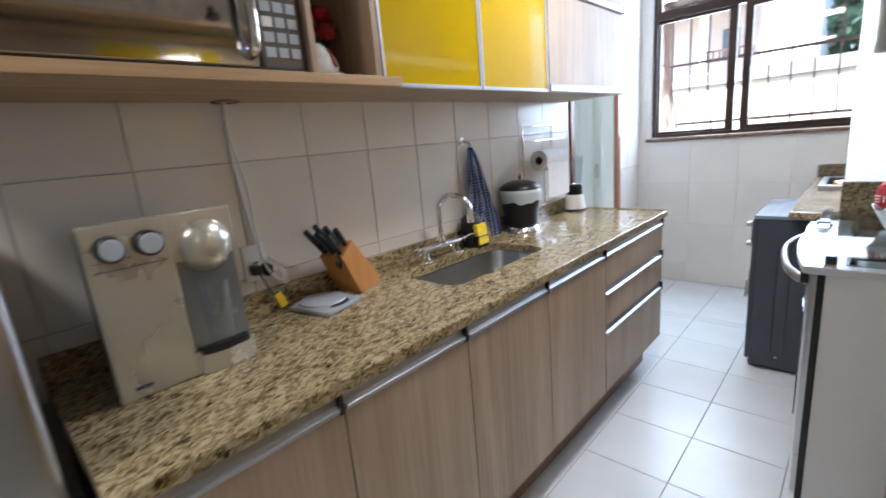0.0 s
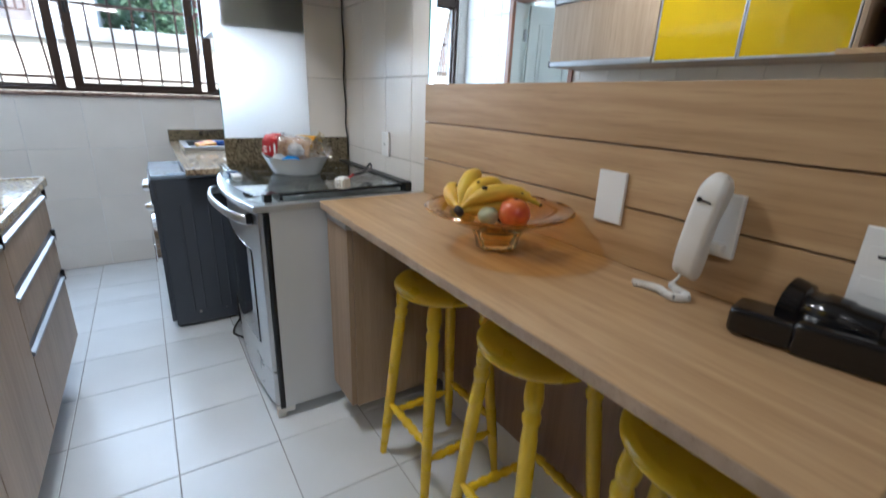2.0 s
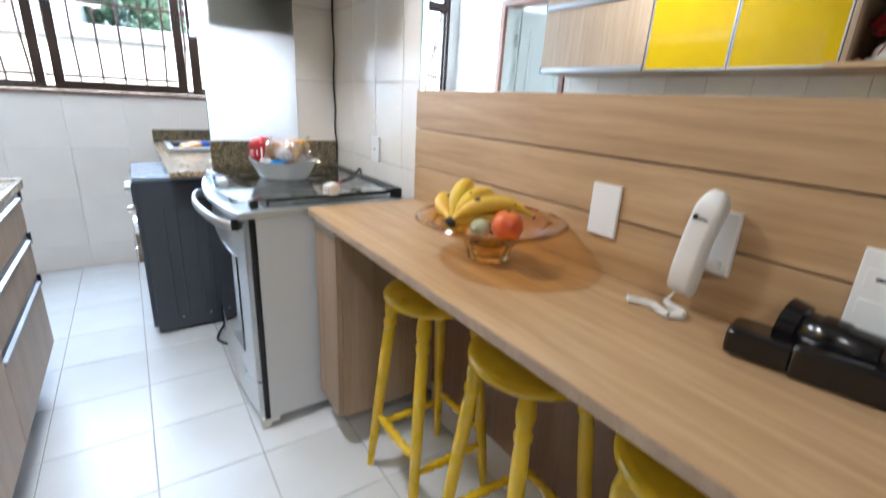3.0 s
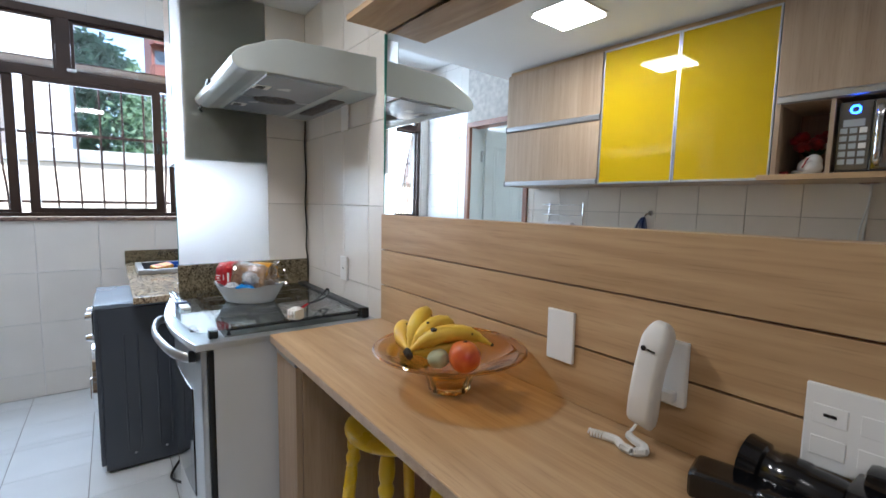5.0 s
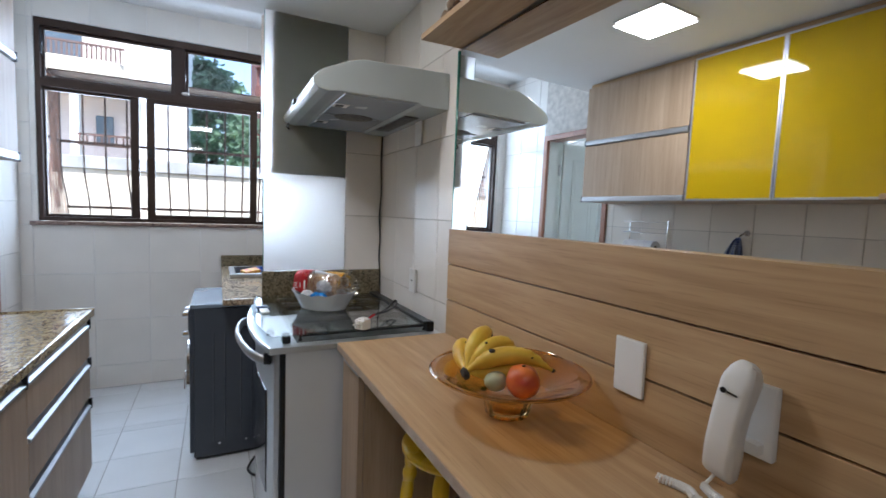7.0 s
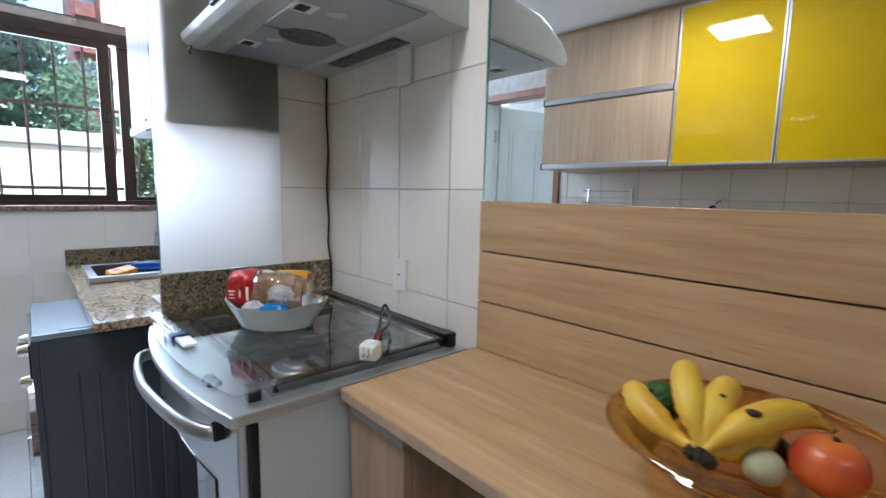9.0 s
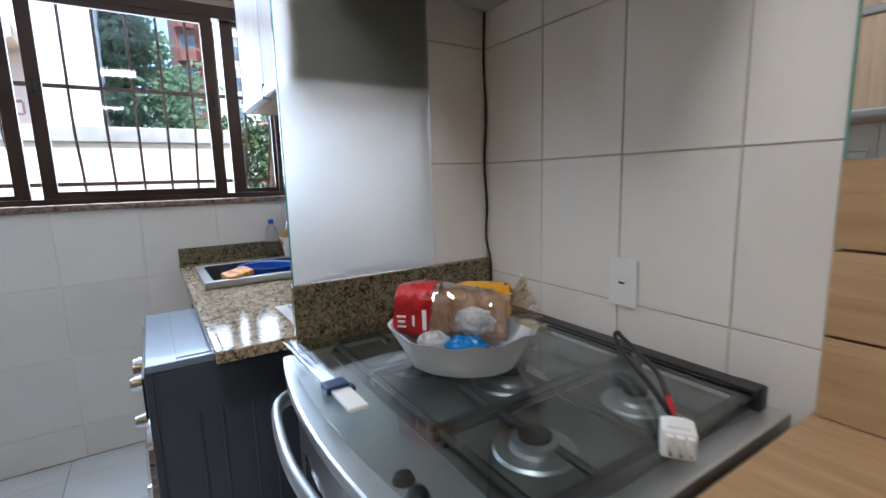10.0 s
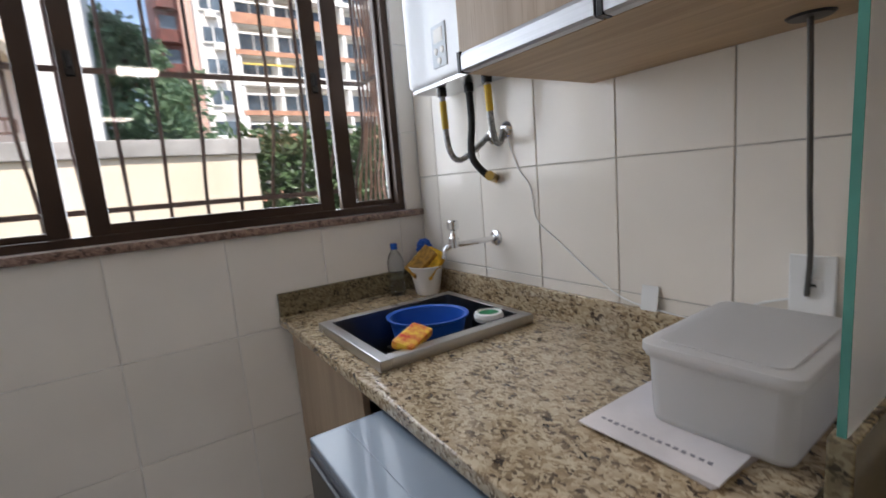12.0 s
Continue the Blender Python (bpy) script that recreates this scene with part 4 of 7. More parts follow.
def bread_dish():
    c = (0.652, 3.592)
    d = thing("bread_dish", "white oval ceramic dish holding bread bags on the stove lid", "dish", (c[0], c[1], 0.932), rz=-44)
    prof = [(0, 0.004), (0.095, 0.004), (0.10, 0.0), (0.108, 0.004), (0.120, 0.026), (0.140, 0.054), (0.150, 0.068), (0.153, 0.072), (0.147, 0.071), (0.132, 0.054), (0.112, 0.028), (0.10, 0.010), (0, 0.010)]
    bm = lathe(prof, 56, squash=0.70)
    for v in bm.verts:
        a, r = math.atan2(v.co.y, v.co.x), math.hypot(v.co.x, v.co.y)
        k = max(0.0, (v.co.z - 0.02) / 0.07)
        v.co.z += 0.018 * k * abs(math.cos(a)) ** 3 + 0.004 * k * math.sin(9 * a)
        if v.co.z > 0.02 and r > 0.1:
            v.co.x *= 1 + 0.012 * math.sin(18 * a)
            v.co.y *= 1 + 0.012 * math.sin(18 * a)
    part("bowl", bm, WHITE_ENAMEL, d, local=True)
    m = d.matrix_basis

    def bag(name, at, size, mat, label, seed, fold=0.012, tilt=0.0, category="bread bag", boxy=False):
        """A soft pack drawn into sharp folds of plastic film."""
        b = blob((0, 0, 0), size, 0.16, 2.0, 5, seed)
        if boxy:
            for v in b.verts:
                n = Vector((v.co.x / size[0], v.co.y / size[1], v.co.z / size[2]))
                v.co = Vector([math.copysign(abs(c) ** 0.5, c) * s * 0.92 for c, s in zip(n, size)])
        o = Vector((seed * 3.1, seed * 1.7, seed))
        for v in b.verts:
            n = v.co.normalized()
            p = v.co * 26 + o
            ridge = 1 - 2 * abs(noise.noise(p)) + 0.5 * (1 - 2 * abs(noise.noise(p * 2.3 + o)))
            gather = math.sin(11 * math.atan2(n.y, n.x) + seed) * max(0.0, n.z) ** 2
            v.co += n * fold * (0.55 * ridge + 0.5 * gather)
        return solid(name, turn(b, m @ Matrix.Translation(at) @ Matrix.Rotation(tilt, 4, "Y")), mat, label, category, smooth=26)

    def film_frill(at, r, height, mat, parent, seed, tilt):
        """The gathered open end of a bag: a ragged, pleated cone of film."""
        n, rings = 64, 6
        b = bmesh.new()
        rows = []
        for i in range(rings):
            u = i / (rings - 1)
            row = []
            for k in range(n):
                a = 2 * math.pi * k / n
                f = 0.12 * math.sin(9 * a + seed) + 0.10 * math.sin(17 * a + 2 * seed + 2 * u) + 0.25 * noise.noise(Vector((math.cos(a) * 2, math.sin(a) * 2, u * 2 + seed)))
                q = r * (0.30 + 0.75 * u ** 0.8) * (1 + (0.3 + 0.7 * u) * f)
                row.append(b.verts.new((q * math.cos(a), q * math.sin(a) * 0.7, height * u * (1 + 0.22 * noise.noise(Vector((math.cos(a) * 3, math.sin(a) * 3, seed)))))))
            rows.append(row)
        for i in range(rings - 1):
            for k in range(n):
                b.faces.new((rows[i][k], rows[i][(k + 1) % n], rows[i + 1][(k + 1) % n], rows[i + 1][k]))
        part("film_end", turn(b, m @ Matrix.Translation(at) @ Matrix.Rotation(tilt, 4, "Y")), mat, parent, "gathered open end of the plastic film", smooth=24)

    red = material("red_bread_wrapper", (0.55, 0.02, 0.025), 0.34, vary=0.3, scale=26, colour2=(0.30, 0.008, 0.012), grain=0.5, grain_scale=70)
    yel = material("yellow_wrapper", (0.80, 0.44, 0.02), 0.32, vary=0.25, scale=22, colour2=(0.62, 0.28, 0.02), grain=0.5, grain_scale=70)
    loaf = material("bread_slices", (0.30, 0.15, 0.08), 0.5, vary=0.6, scale=22, colour2=(0.60, 0.42, 0.28), grain=0.5, grain_scale=60, stretch=(2.5, 0.6, 0.6))
    blu = material("blue_wrapper", (0.01, 0.22, 0.60), 0.3, vary=0.2, scale=14, grain=0.4, grain_scale=70)
    gry = material("white_printed_wrapper", (0.34, 0.36, 0.39), 0.34, vary=0.6, scale=40, colour2=(0.62, 0.62, 0.63), grain=0.4, grain_scale=70)
    film = thin_pane("pale_plastic_film", (0.95, 0.86, 0.70), 4.5)
    clear = thin_pane("bread_bag_film", (0.90, 0.90, 0.90), 4.5)
    def loaf_bag(x0, x1, half, top, seed):
        """A stretch of a packed loaf lying along the dish: rounded square section with slack film folds."""
        b = bmesh.new()
        rows, n = [], 40
        steps = 22
        for i in range(steps + 1):
            u = x0 + (x1 - x0) * i / steps
            row = []
            for k in range(n):
                a = 2 * math.pi * k / n
                ca, sa = math.cos(a), math.sin(a)
                sq = 1.0 / (abs(ca) ** 3.4 + abs(sa) ** 3.4) ** (1 / 3.4)
                taper = min(1.0, 0.80 + 4.0 * min(u + 0.135, 0.11 - u))
                p = Vector((u * 30 + seed, ca * 2.2, sa * 2.2))
                f = 1 + 0.17 * (0.5 - abs(noise.noise(p))) + 0.09 * (0.5 - abs(noise.noise(p * 2.7)))
                row.append(b.verts.new((u + 0.006 * noise.noise(p + Vector((9, 0, 0))), half * sq * ca * taper * f, top * sq * sa * taper * f)))
            rows.append(row)
        for i in range(steps):
            for k in range(n):
                b.faces.new((rows[i][k], rows[i][(k + 1) % n], rows[i + 1][(k + 1) % n], rows[i + 1][k]))
        b.faces.new(rows[0][::-1])
        b.faces.new(rows[-1])
        return turn(b, m @ Matrix.Translation((0, 0.004, 0.108)) @ Matrix.Rotation(0.07, 4, "Y") @ Matrix.Rotation(-0.10, 4, "X"))

    r = thing("bread_bag", "sliced loaf in a red, yellow and clear plastic bag", "bread bag", (c[0], c[1], 1.0))
    part("red_end", loaf_bag(-0.130, -0.052, 0.056, 0.052, 1), red, r, "red printed end of the bag", smooth=30)
    part("loaf", loaf_bag(-0.051, 0.092, 0.052, 0.048, 1), loaf, r, "brown bread seen through clear film", smooth=30)
    part("film", loaf_bag(-0.0505, 0.096, 0.0555, 0.0515, 5), clear, r, "crinkled clear film", smooth=24)
    part("printed_band", turn(turned_band(0.12, 0.054, 0.056, 0.022), m @ Matrix.Translation((0.075, 0.016, 0.106))), yel, r, "yellow printed band of the bag", smooth=30)
    part("printed_band", turn(turned_band(0.12, 0.040, 0.022, 0.046), m @ Matrix.Translation((0.040, 0.034, 0.142))), yel, r, "yellow printed back of the bag", smooth=30)
    part("picture_patch", turn(blob((0, 0, 0), (0.036, 0.008, 0.028), 0.3, 3, 4, 4), m @ Matrix.Translation((0.034, -0.054, 0.108))), gry, r, "grey and white printed patch", smooth=40)
    film_frill((0.100, 0.002, 0.108), 0.056, 0.050, film, r, 4.0, 1.15)
    film_frill((-0.045, -0.030, 0.135), 0.030, 0.030, clear, r, 6.0, -0.5)
    bag("snack_pack", (0.014, -0.064, 0.064), (0.040, 0.018, 0.016), blu, "small blue snack pack tucked in the dish", 5, 0.006, 0.0, "snack pack")
    bag("snack_pack", (-0.045, -0.060, 0.068), (0.030, 0.018, 0.016), gry, "small pale packet tucked in the dish", 7, 0.005, 0.0, "snack pack")
    for bx, bz, bw, bh in ((-0.110, 0.118, 0.009, 0.004), (-0.110, 0.108, 0.007, 0.004), (-0.110, 0.098, 0.009, 0.003), (-0.064, 0.112, 0.004, 0.040), (-0.086, 0.110, 0.002, 0.022)):
        part("printed_bar", turn(bm_box(-bw, bw, -0.0012, 0.0012, -bh / 2, bh / 2, 0.0005), m @ Matrix.Translation((bx, -0.0575, bz - 0.004))), WHITE_PLASTIC, r, "white printed bar")


bread_dish()


def plug_and_lead():
    p = thing("power_plug", "white three-pin plug with a black lead on the stove", "plug", (0.712, 3.160, 0.932))
    m = Matrix.Translation((0.712, 3.172, 0.9322)) @ Matrix.Rotation(0.6, 4, "Z")
    body = [bm_box(-0.020, 0.022, -0.022, 0.022, 0, 0.040, 0.005), bm_box(-0.012, 0.016, -0.014, 0.014, 0.039, 0.044, 0.003)]
    for k in range(3):
        body.append(bm_box(-0.027, -0.019, -0.019 + 0.0135 * k, -0.010 + 0.0135 * k, 0.006, 0.036, 0.002))
    part("plug_body", turn(join(*body), m), WHITE_PLASTIC, p)
    for dy in (-0.012, 0, 0.012):
        part("pin", turn(tube([(-0.027, dy, 0.022), (-0.046, dy, 0.022)], 0.0024, 8), m), CHROME, p)
    part("lead", tube([(0.728, 3.186, 0.960), (0.760, 3.222, 0.966), (0.82, 3.29, 0.962), (0.89, 3.385, 0.962), (0.930, 3.433, 0.972), (0.940, 3.436, 0.980), (0.942, 3.425, 0.972), (0.915, 3.375, 0.964), (0.850, 3.290, 0.968), (0.775, 3.225, 0.972)], 0.0048, 8, smooth=6), BLACK, p, "stiff black lead bent back on itself")
    part("bare_wire", tube([(0.775, 3.225, 0.972), (0.757, 3.208, 0.968), (0.742, 3.196, 0.962)], 0.004, 8), material("red_insulation", (0.55, 0.02, 0.02), 0.4, vary=0.1), p, "short red wire end")


plug_and_lead()


# ---- cooker hood ----
def hood():
    h = thing("cooker_hood", "white enamelled cooker hood fixed on the tiled wall", "cooker hood", (0.80, 3.61, 1.80))
    y0, y1 = 3.205, 4.008
    prof = [(XR - 0.001, 1.945), (0.70, 1.938), (0.645, 1.922), (0.560, 1.884), (0.534, 1.866), (0.520, 1.846), (0.524, 1.826), (0.542, 1.812), (0.575, 1.806), (0.62, 1.812), (0.93, 1.812), (0.945, 1.803), (XR - 0.001, 1.800)]
    part("shell", prism(prof, y0, y1, 0.003, "y"), HOOD_WHITE, h, smooth=50)
    for a, b in ((y0 + 0.02, 3.60), (3.62, y1 - 0.02)):
        f = part("filter_panel", bm_box(0.64, 0.925, a, b, 1.806, 1.8135, 0.003), LIGHT_GREY, h, "grey underside filter panel")
        part("catch", bm_box(0.648, 0.68, (a + b) / 2 - 0.02, (a + b) / 2 + 0.02, 1.802, 1.808, 0.002), BLACK, f)
        part("catch_plate", bm_box(0.642, 0.70, (a + b) / 2 - 0.032, (a + b) / 2 + 0.032, 1.8045, 1.8075, 0.001), CREAM_PLASTIC, f)
    grey_mesh = material("hood_mesh_grey", (0.16, 0.15, 0.145), 0.6, vary=0.3, scale=60, grain=0.6, grain_scale=300)
    part("fan_mesh", lathe([(0, 0), (0.085, 0), (0.09, 0.004)], 28, (0.78, 3.62, 1.803), squash=0.8), grey_mesh, h, "round greasy fan mesh")
    part("vent_slot", bm_box(0.955, 1.02, 3.42, 3.82, 1.7975, 1.803, 0.001), grey_mesh, h, "dark slotted rear vent")
    part("switch", bm_box(0.512, 0.532, 3.60, 3.66, 1.836, 1.852, 0.003), BLACK, h)
    part("hook", tube([(0.545, y1 - 0.02, 1.81), (0.535, y1 - 0.02, 1.795), (0.548, y1 - 0.01, 1.785)], 0.005, 6), BLACK, h)


hood()
solid("hood_cable", tube([(1.054, 4.016, 1.80), (1.051, 4.019, 1.66), (1.056, 4.016, 1.50), (1.050, 4.020, 1.36), (1.056, 4.017, 1.22), (1.052, 4.018, 1.12), (1.054, 4.000, 1.04), (1.054, 3.998, 0.94)], 0.0038, 8, smooth=5), BLACK, "black cable running down the tiled corner", "cable")


# ---- switch and socket plates ----
def plate(name, x, y, z, w, h, label, sockets=(), face=-1, depth=0.009):
    p = thing(name, label, "wall plate", (x, y, z))
    xs = sorted((x, x + face * depth))
    part("cover", bm_box(xs[0], xs[1], y - w / 2, y + w / 2, z - h / 2, z + h / 2, 0.003), WHITE_PLASTIC, p)
    for k, (dy, dz, sw, shh) in enumerate(sockets):
        f = sorted((x + face * (depth - 0.001), x + face * (depth + 0.0012)))
        s = part("module", bm_box(f[0], f[1], y + dy - sw / 2, y + dy + sw / 2, z + dz - shh / 2, z + dz + shh / 2, 0.0015), WHITE_PLASTIC, p)
        if k:
            continue
        g = sorted((x + face * (depth + 0.0008), x + face * (depth + 0.0018)))
        part("socket_hole", bm_box(g[0], g[1], y + dy - 0.008, y + dy + 0.008, z + dz - 0.0025, z + dz + 0.0025, 0.001), BLACK, s)
    return p


plate("blank_plate", 1.0418, 2.213, 1.057, 0.078, 0.124, "white blank wall plate on the oak boards")
plate("socket_plate", 1.0418, 1.672, 1.040, 0.124, 0.130, "white square socket plate with four modules", ((0.03, 0.02, 0.042, 0.03), (-0.03, 0.02, 0.05, 0.03), (0.03, -0.03, 0.042, 0.03), (-0.03, -0.03, 0.05, 0.03)))
plate("wall_socket", 1.0575, 3.507, 1.058, 0.072, 0.112, "white single socket on the kitchen tiles", ((0, 0, 0.036, 0.022),))
plate("blank_plate", 1.0575, 3.49, 1.745, 0.072, 0.112, "white blank plate on the tiles under the hood")


# ---- wall telephone ----
def interphone():
    p = thing("door_phone", "cream plastic door phone handset hung on a white wall plate", "telephone", (1.02, 1.965, 0.935))
    part("wall_base", bm_box(1.026, 1.0418, 1.912, 1.990, 0.990, 1.116, 0.004), WHITE_PLASTIC, p)
    out = [(-0.004, 0.0), (0.020, -0.002), (0.028, 0.01), (0.026, 0.05), (0.016, 0.08), (0.014, 0.13), (0.024, 0.165), (0.030, 0.19), (0.026, 0.212), (0.006, 0.222), (-0.012, 0.216), (-0.026, 0.19), (-0.032, 0.13), (-0.030, 0.06), (-0.020, 0.015)]
    m = Matrix.Translation((0.998, 1.980, 0.939)) @ Matrix.Rotation(0.16, 4, "X") @ Matrix.Rotation(-0.03, 4, "Y")
    h = prism([(u * 0.80, v) for u, v in out], -0.0255, 0.0255, 0.011, "y")
    for v in h.verts:
        if v.co.z > 0.175:
            v.co.y *= math.sqrt(max(0.12, 1 - ((v.co.z - 0.175) / 0.050) ** 2))
    part("handset", turn(h, m), CREAM_PLASTIC, p, smooth=60)
    part("maker_mark", turn(bm_box(-0.0262, -0.0240, -0.012, 0.005, 0.1665, 0.169, 0.0005), m), BLACK, p)
    part("maker_mark", turn(lathe([(0, 0.0), (0.005, 0.0), (0.005, 0.002), (0, 0.002)], 14), m @ Matrix.Translation((-0.0245, 0.011, 0.168)) @ Matrix.Rotation(-1.571, 4, "Y")), BLACK, p)
    part("cradle", bm_box(1.008, 1.030, 1.925, 1.975, 1.00, 1.02, 0.004), CREAM_PLASTIC, p)
    axis = [Vector(q) for q in ((0.945, 2.056, 0.909), (0.958, 2.026, 0.909), (0.962, 2.003, 0.909), (0.950, 1.985, 0.909), (0.948, 1.962, 0.909), (0.966, 1.948, 0.909), (0.984, 1.960, 0.909), (0.985, 1.983, 0.912), (0.985, 1.995, 0.918))]
    pts, turns = [], 46
    for i in range(turns * 7):
        u = i / (turns * 7 - 1) * (len(axis) - 1)
        k = min(int(u), len(axis) - 2)
        f = u - k
        c = axis[k].lerp(axis[k + 1], f)
        d = (axis[k + 1] - axis[k]).normalized()
        s = d.cross(Vector((0, 0, 1))).normalized()
        a = 2 * math.pi * i / 7
        pts.append(c + 0.0068 * (math.cos(a) * s + math.sin(a) * Vector((0, 0, 1))))
    part("coiled_cord", tube(pts, 0.0023, 5), WHITE_PLASTIC, p, "coiled white cord lying on the bar")
    part("cord_tail", tube([(0.985, 1.995, 0.918), (0.995, 1.99, 0.930), (1.000, 1.984, 0.945)], 0.003, 8), WHITE_PLASTIC, p)


interphone()


# ---- fruit bowl ----
BC = (0.853, 2.410)


def fruit_bowl():
    b = thing("fruit_bowl", "footed amber glass fruit bowl on the oak bar", "bowl", (*BC, 0.9002))
    foot = lathe([(0, 0.006), (0.036, 0.006), (0.044, 0.0), (0.052, 0.001), (0.054, 0.010), (0.058, 0.030), (0.068, 0.0485), (0.055, 0.050), (0.048, 0.028), (0.042, 0.014), (0, 0.012)], 72)
    for v in foot.verts:
        a = math.atan2(v.co.y, v.co.x)
        k = 1 + 0.030 * math.sin(12 * a)
        v.co.x, v.co.y = v.co.x * k, v.co.y * k
    part("foot", foot, AMBER_THICK, b, "fluted amber foot", local=True)
    part("dish", lathe([(0, 0.0505), (0.058, 0.051), (0.085, 0.057), (0.128, 0.075), (0.165, 0.094), (0.188, 0.1035), (0.192, 0.1065), (0.188, 0.1095), (0.163, 0.100), (0.125, 0.081), (0.083, 0.0635), (0.050, 0.057), (0, 0.057)], 72), AMBER, b, local=True, smooth=60)
    part("rim", lathe([(0.1865, 0.1065), (0.190, 0.1105), (0.1945, 0.1065), (0.190, 0.1025), (0.1865, 0.1065)], 72), AMBER_THICK, b, "thick rounded amber rim", local=True, smooth=80)
    ban = material("banana_skin", (0.76, 0.53, 0.05), 0.45, vary=0.25, scale=16, colour2=(0.62, 0.36, 0.03), subsurf=0.1, grain=0.2, grain_scale=50)
    tip = material("banana_stem", (0.05, 0.035, 0.02), 0.7, vary=0.4, scale=50)
    bunch = thing("banana_bunch", "bunch of ripe yellow bananas with brown spots", "bananas", (BC[0] - 0.06, BC[1] + 0.02, 0.98))
    stem = Vector((0.752, 2.440, 1.004))
    shapes = (((0.768, 2.487, 1.010), (0.786, 2.535, 1.026), (0.818, 2.582, 1.016)),
              ((0.770, 2.458, 1.035), (0.802, 2.480, 1.068), (0.862, 2.512, 1.066)),
              ((0.776, 2.440, 1.030), (0.818, 2.442, 1.058), (0.905, 2.450, 1.038)),
              ((0.774, 2.420, 1.028), (0.818, 2.388, 1.052), (0.922, 2.330, 1.022)),
              ((0.782, 2.424, 1.004), (0.828, 2.400, 1.008), (0.892, 2.386, 1.000)))
    for k, (q1, mid, end) in enumerate(shapes):
        q1, mid, e = Vector(q1), Vector(mid), Vector(end)
        over = mid.lerp(e, 0.5) + Vector((0.004, 0.0, 0.012))
        part("banana", tube([stem, q1, mid, over, e], 0.017, 14, radii=[0.006, 0.0075, 0.010, 0.016, 0.0205, 0.0215, 0.0215, 0.0205, 0.0185, 0.014, 0.008, 0.004], smooth=6), ban, bunch, smooth=60)
        part("banana_tip", blob(e, (0.005, 0.005, 0.005), 0.2, 3, 2, k), tip, bunch)
    part("stem", join(*[blob(stem + Vector((0.004 * k - 0.008, 0.012 * k - 0.012, -0.004 + 0.003 * (k % 2))), (0.009, 0.009, 0.011), 0.4, 5, 3, k) for k in range(3)]), tip, bunch, "dark dried stem")
    for k, (x, y, z, w) in enumerate(((0.793, 2.396, 1.064, 0.008), (0.870, 2.349, 1.054, 0.006), (0.842, 2.490, 1.089, 0.005), (0.800, 2.530, 1.047, 0.004), (0.800, 2.434, 1.072, 0.004))):
        part("brown_spot", blob((x, y, z), (w, w * 1.2, w * 0.6), 0.3, 4, 2, k), tip, bunch)
    man = material("mango_skin", (0.46, 0.025, 0.02), 0.32, vary=0.3, scale=14, colour2=(0.68, 0.20, 0.03), coat=0.1)
    mango = solid("mango", blob((0.828, 2.320, 1.013), (0.037, 0.041, 0.037), 0.05, 1.5, 4, 2), man, "ripe red and orange mango in the bowl", "fruit", smooth=60)
    part("stalk_scar", blob((0.826, 2.316, 1.049), (0.005, 0.005, 0.003), 0.2, 3, 2, 1), tip, mango)
    lime = material("pale_green_fruit_skin", (0.50, 0.52, 0.33), 0.55, vary=0.15, scale=14)
    solid("guava", blob((0.796, 2.380, 0.996), (0.027, 0.025, 0.023), 0.05, 2, 3, 5), lime, "small pale green fruit in the bowl", "fruit", smooth=60)
    avo = material("green_fruit_skin", (0.05, 0.16, 0.03), 0.5, vary=0.5, scale=60, colour2=(0.015, 0.06, 0.012), grain=0.6, grain_scale=60)
    solid("avocado", blob((0.850, 2.535, 1.012), (0.034, 0.034, 0.032), 0.16, 6, 4, 6), avo, "dark green knobbly fruit behind the bananas", "fruit", smooth=30)
    plum = material("dark_red_skin", (0.10, 0.012, 0.012), 0.25, vary=0.3, scale=12, coat=0.2)
    solid("plum", blob((0.858, 2.385, 0.990), (0.028, 0.028, 0.024), 0.04, 2, 3, 7), plum, "dark red plum under the bananas", "fruit", smooth=60)


fruit_bowl()


# ---- bar stools ----
def turned(p, q, profile, seg=14):
    """A turned wooden rod from p to q; profile: (share of the length, radius)."""
    p, q = Vector(p), Vector(q)
    d = q - p
    bm = lathe([(0, 0)] + [(r, u * d.length) for u, r in profile] + [(0, d.length)], seg)
    return turn(bm, Matrix.Translation(p) @ d.to_track_quat("Z", "Y").to_matrix().to_4x4())


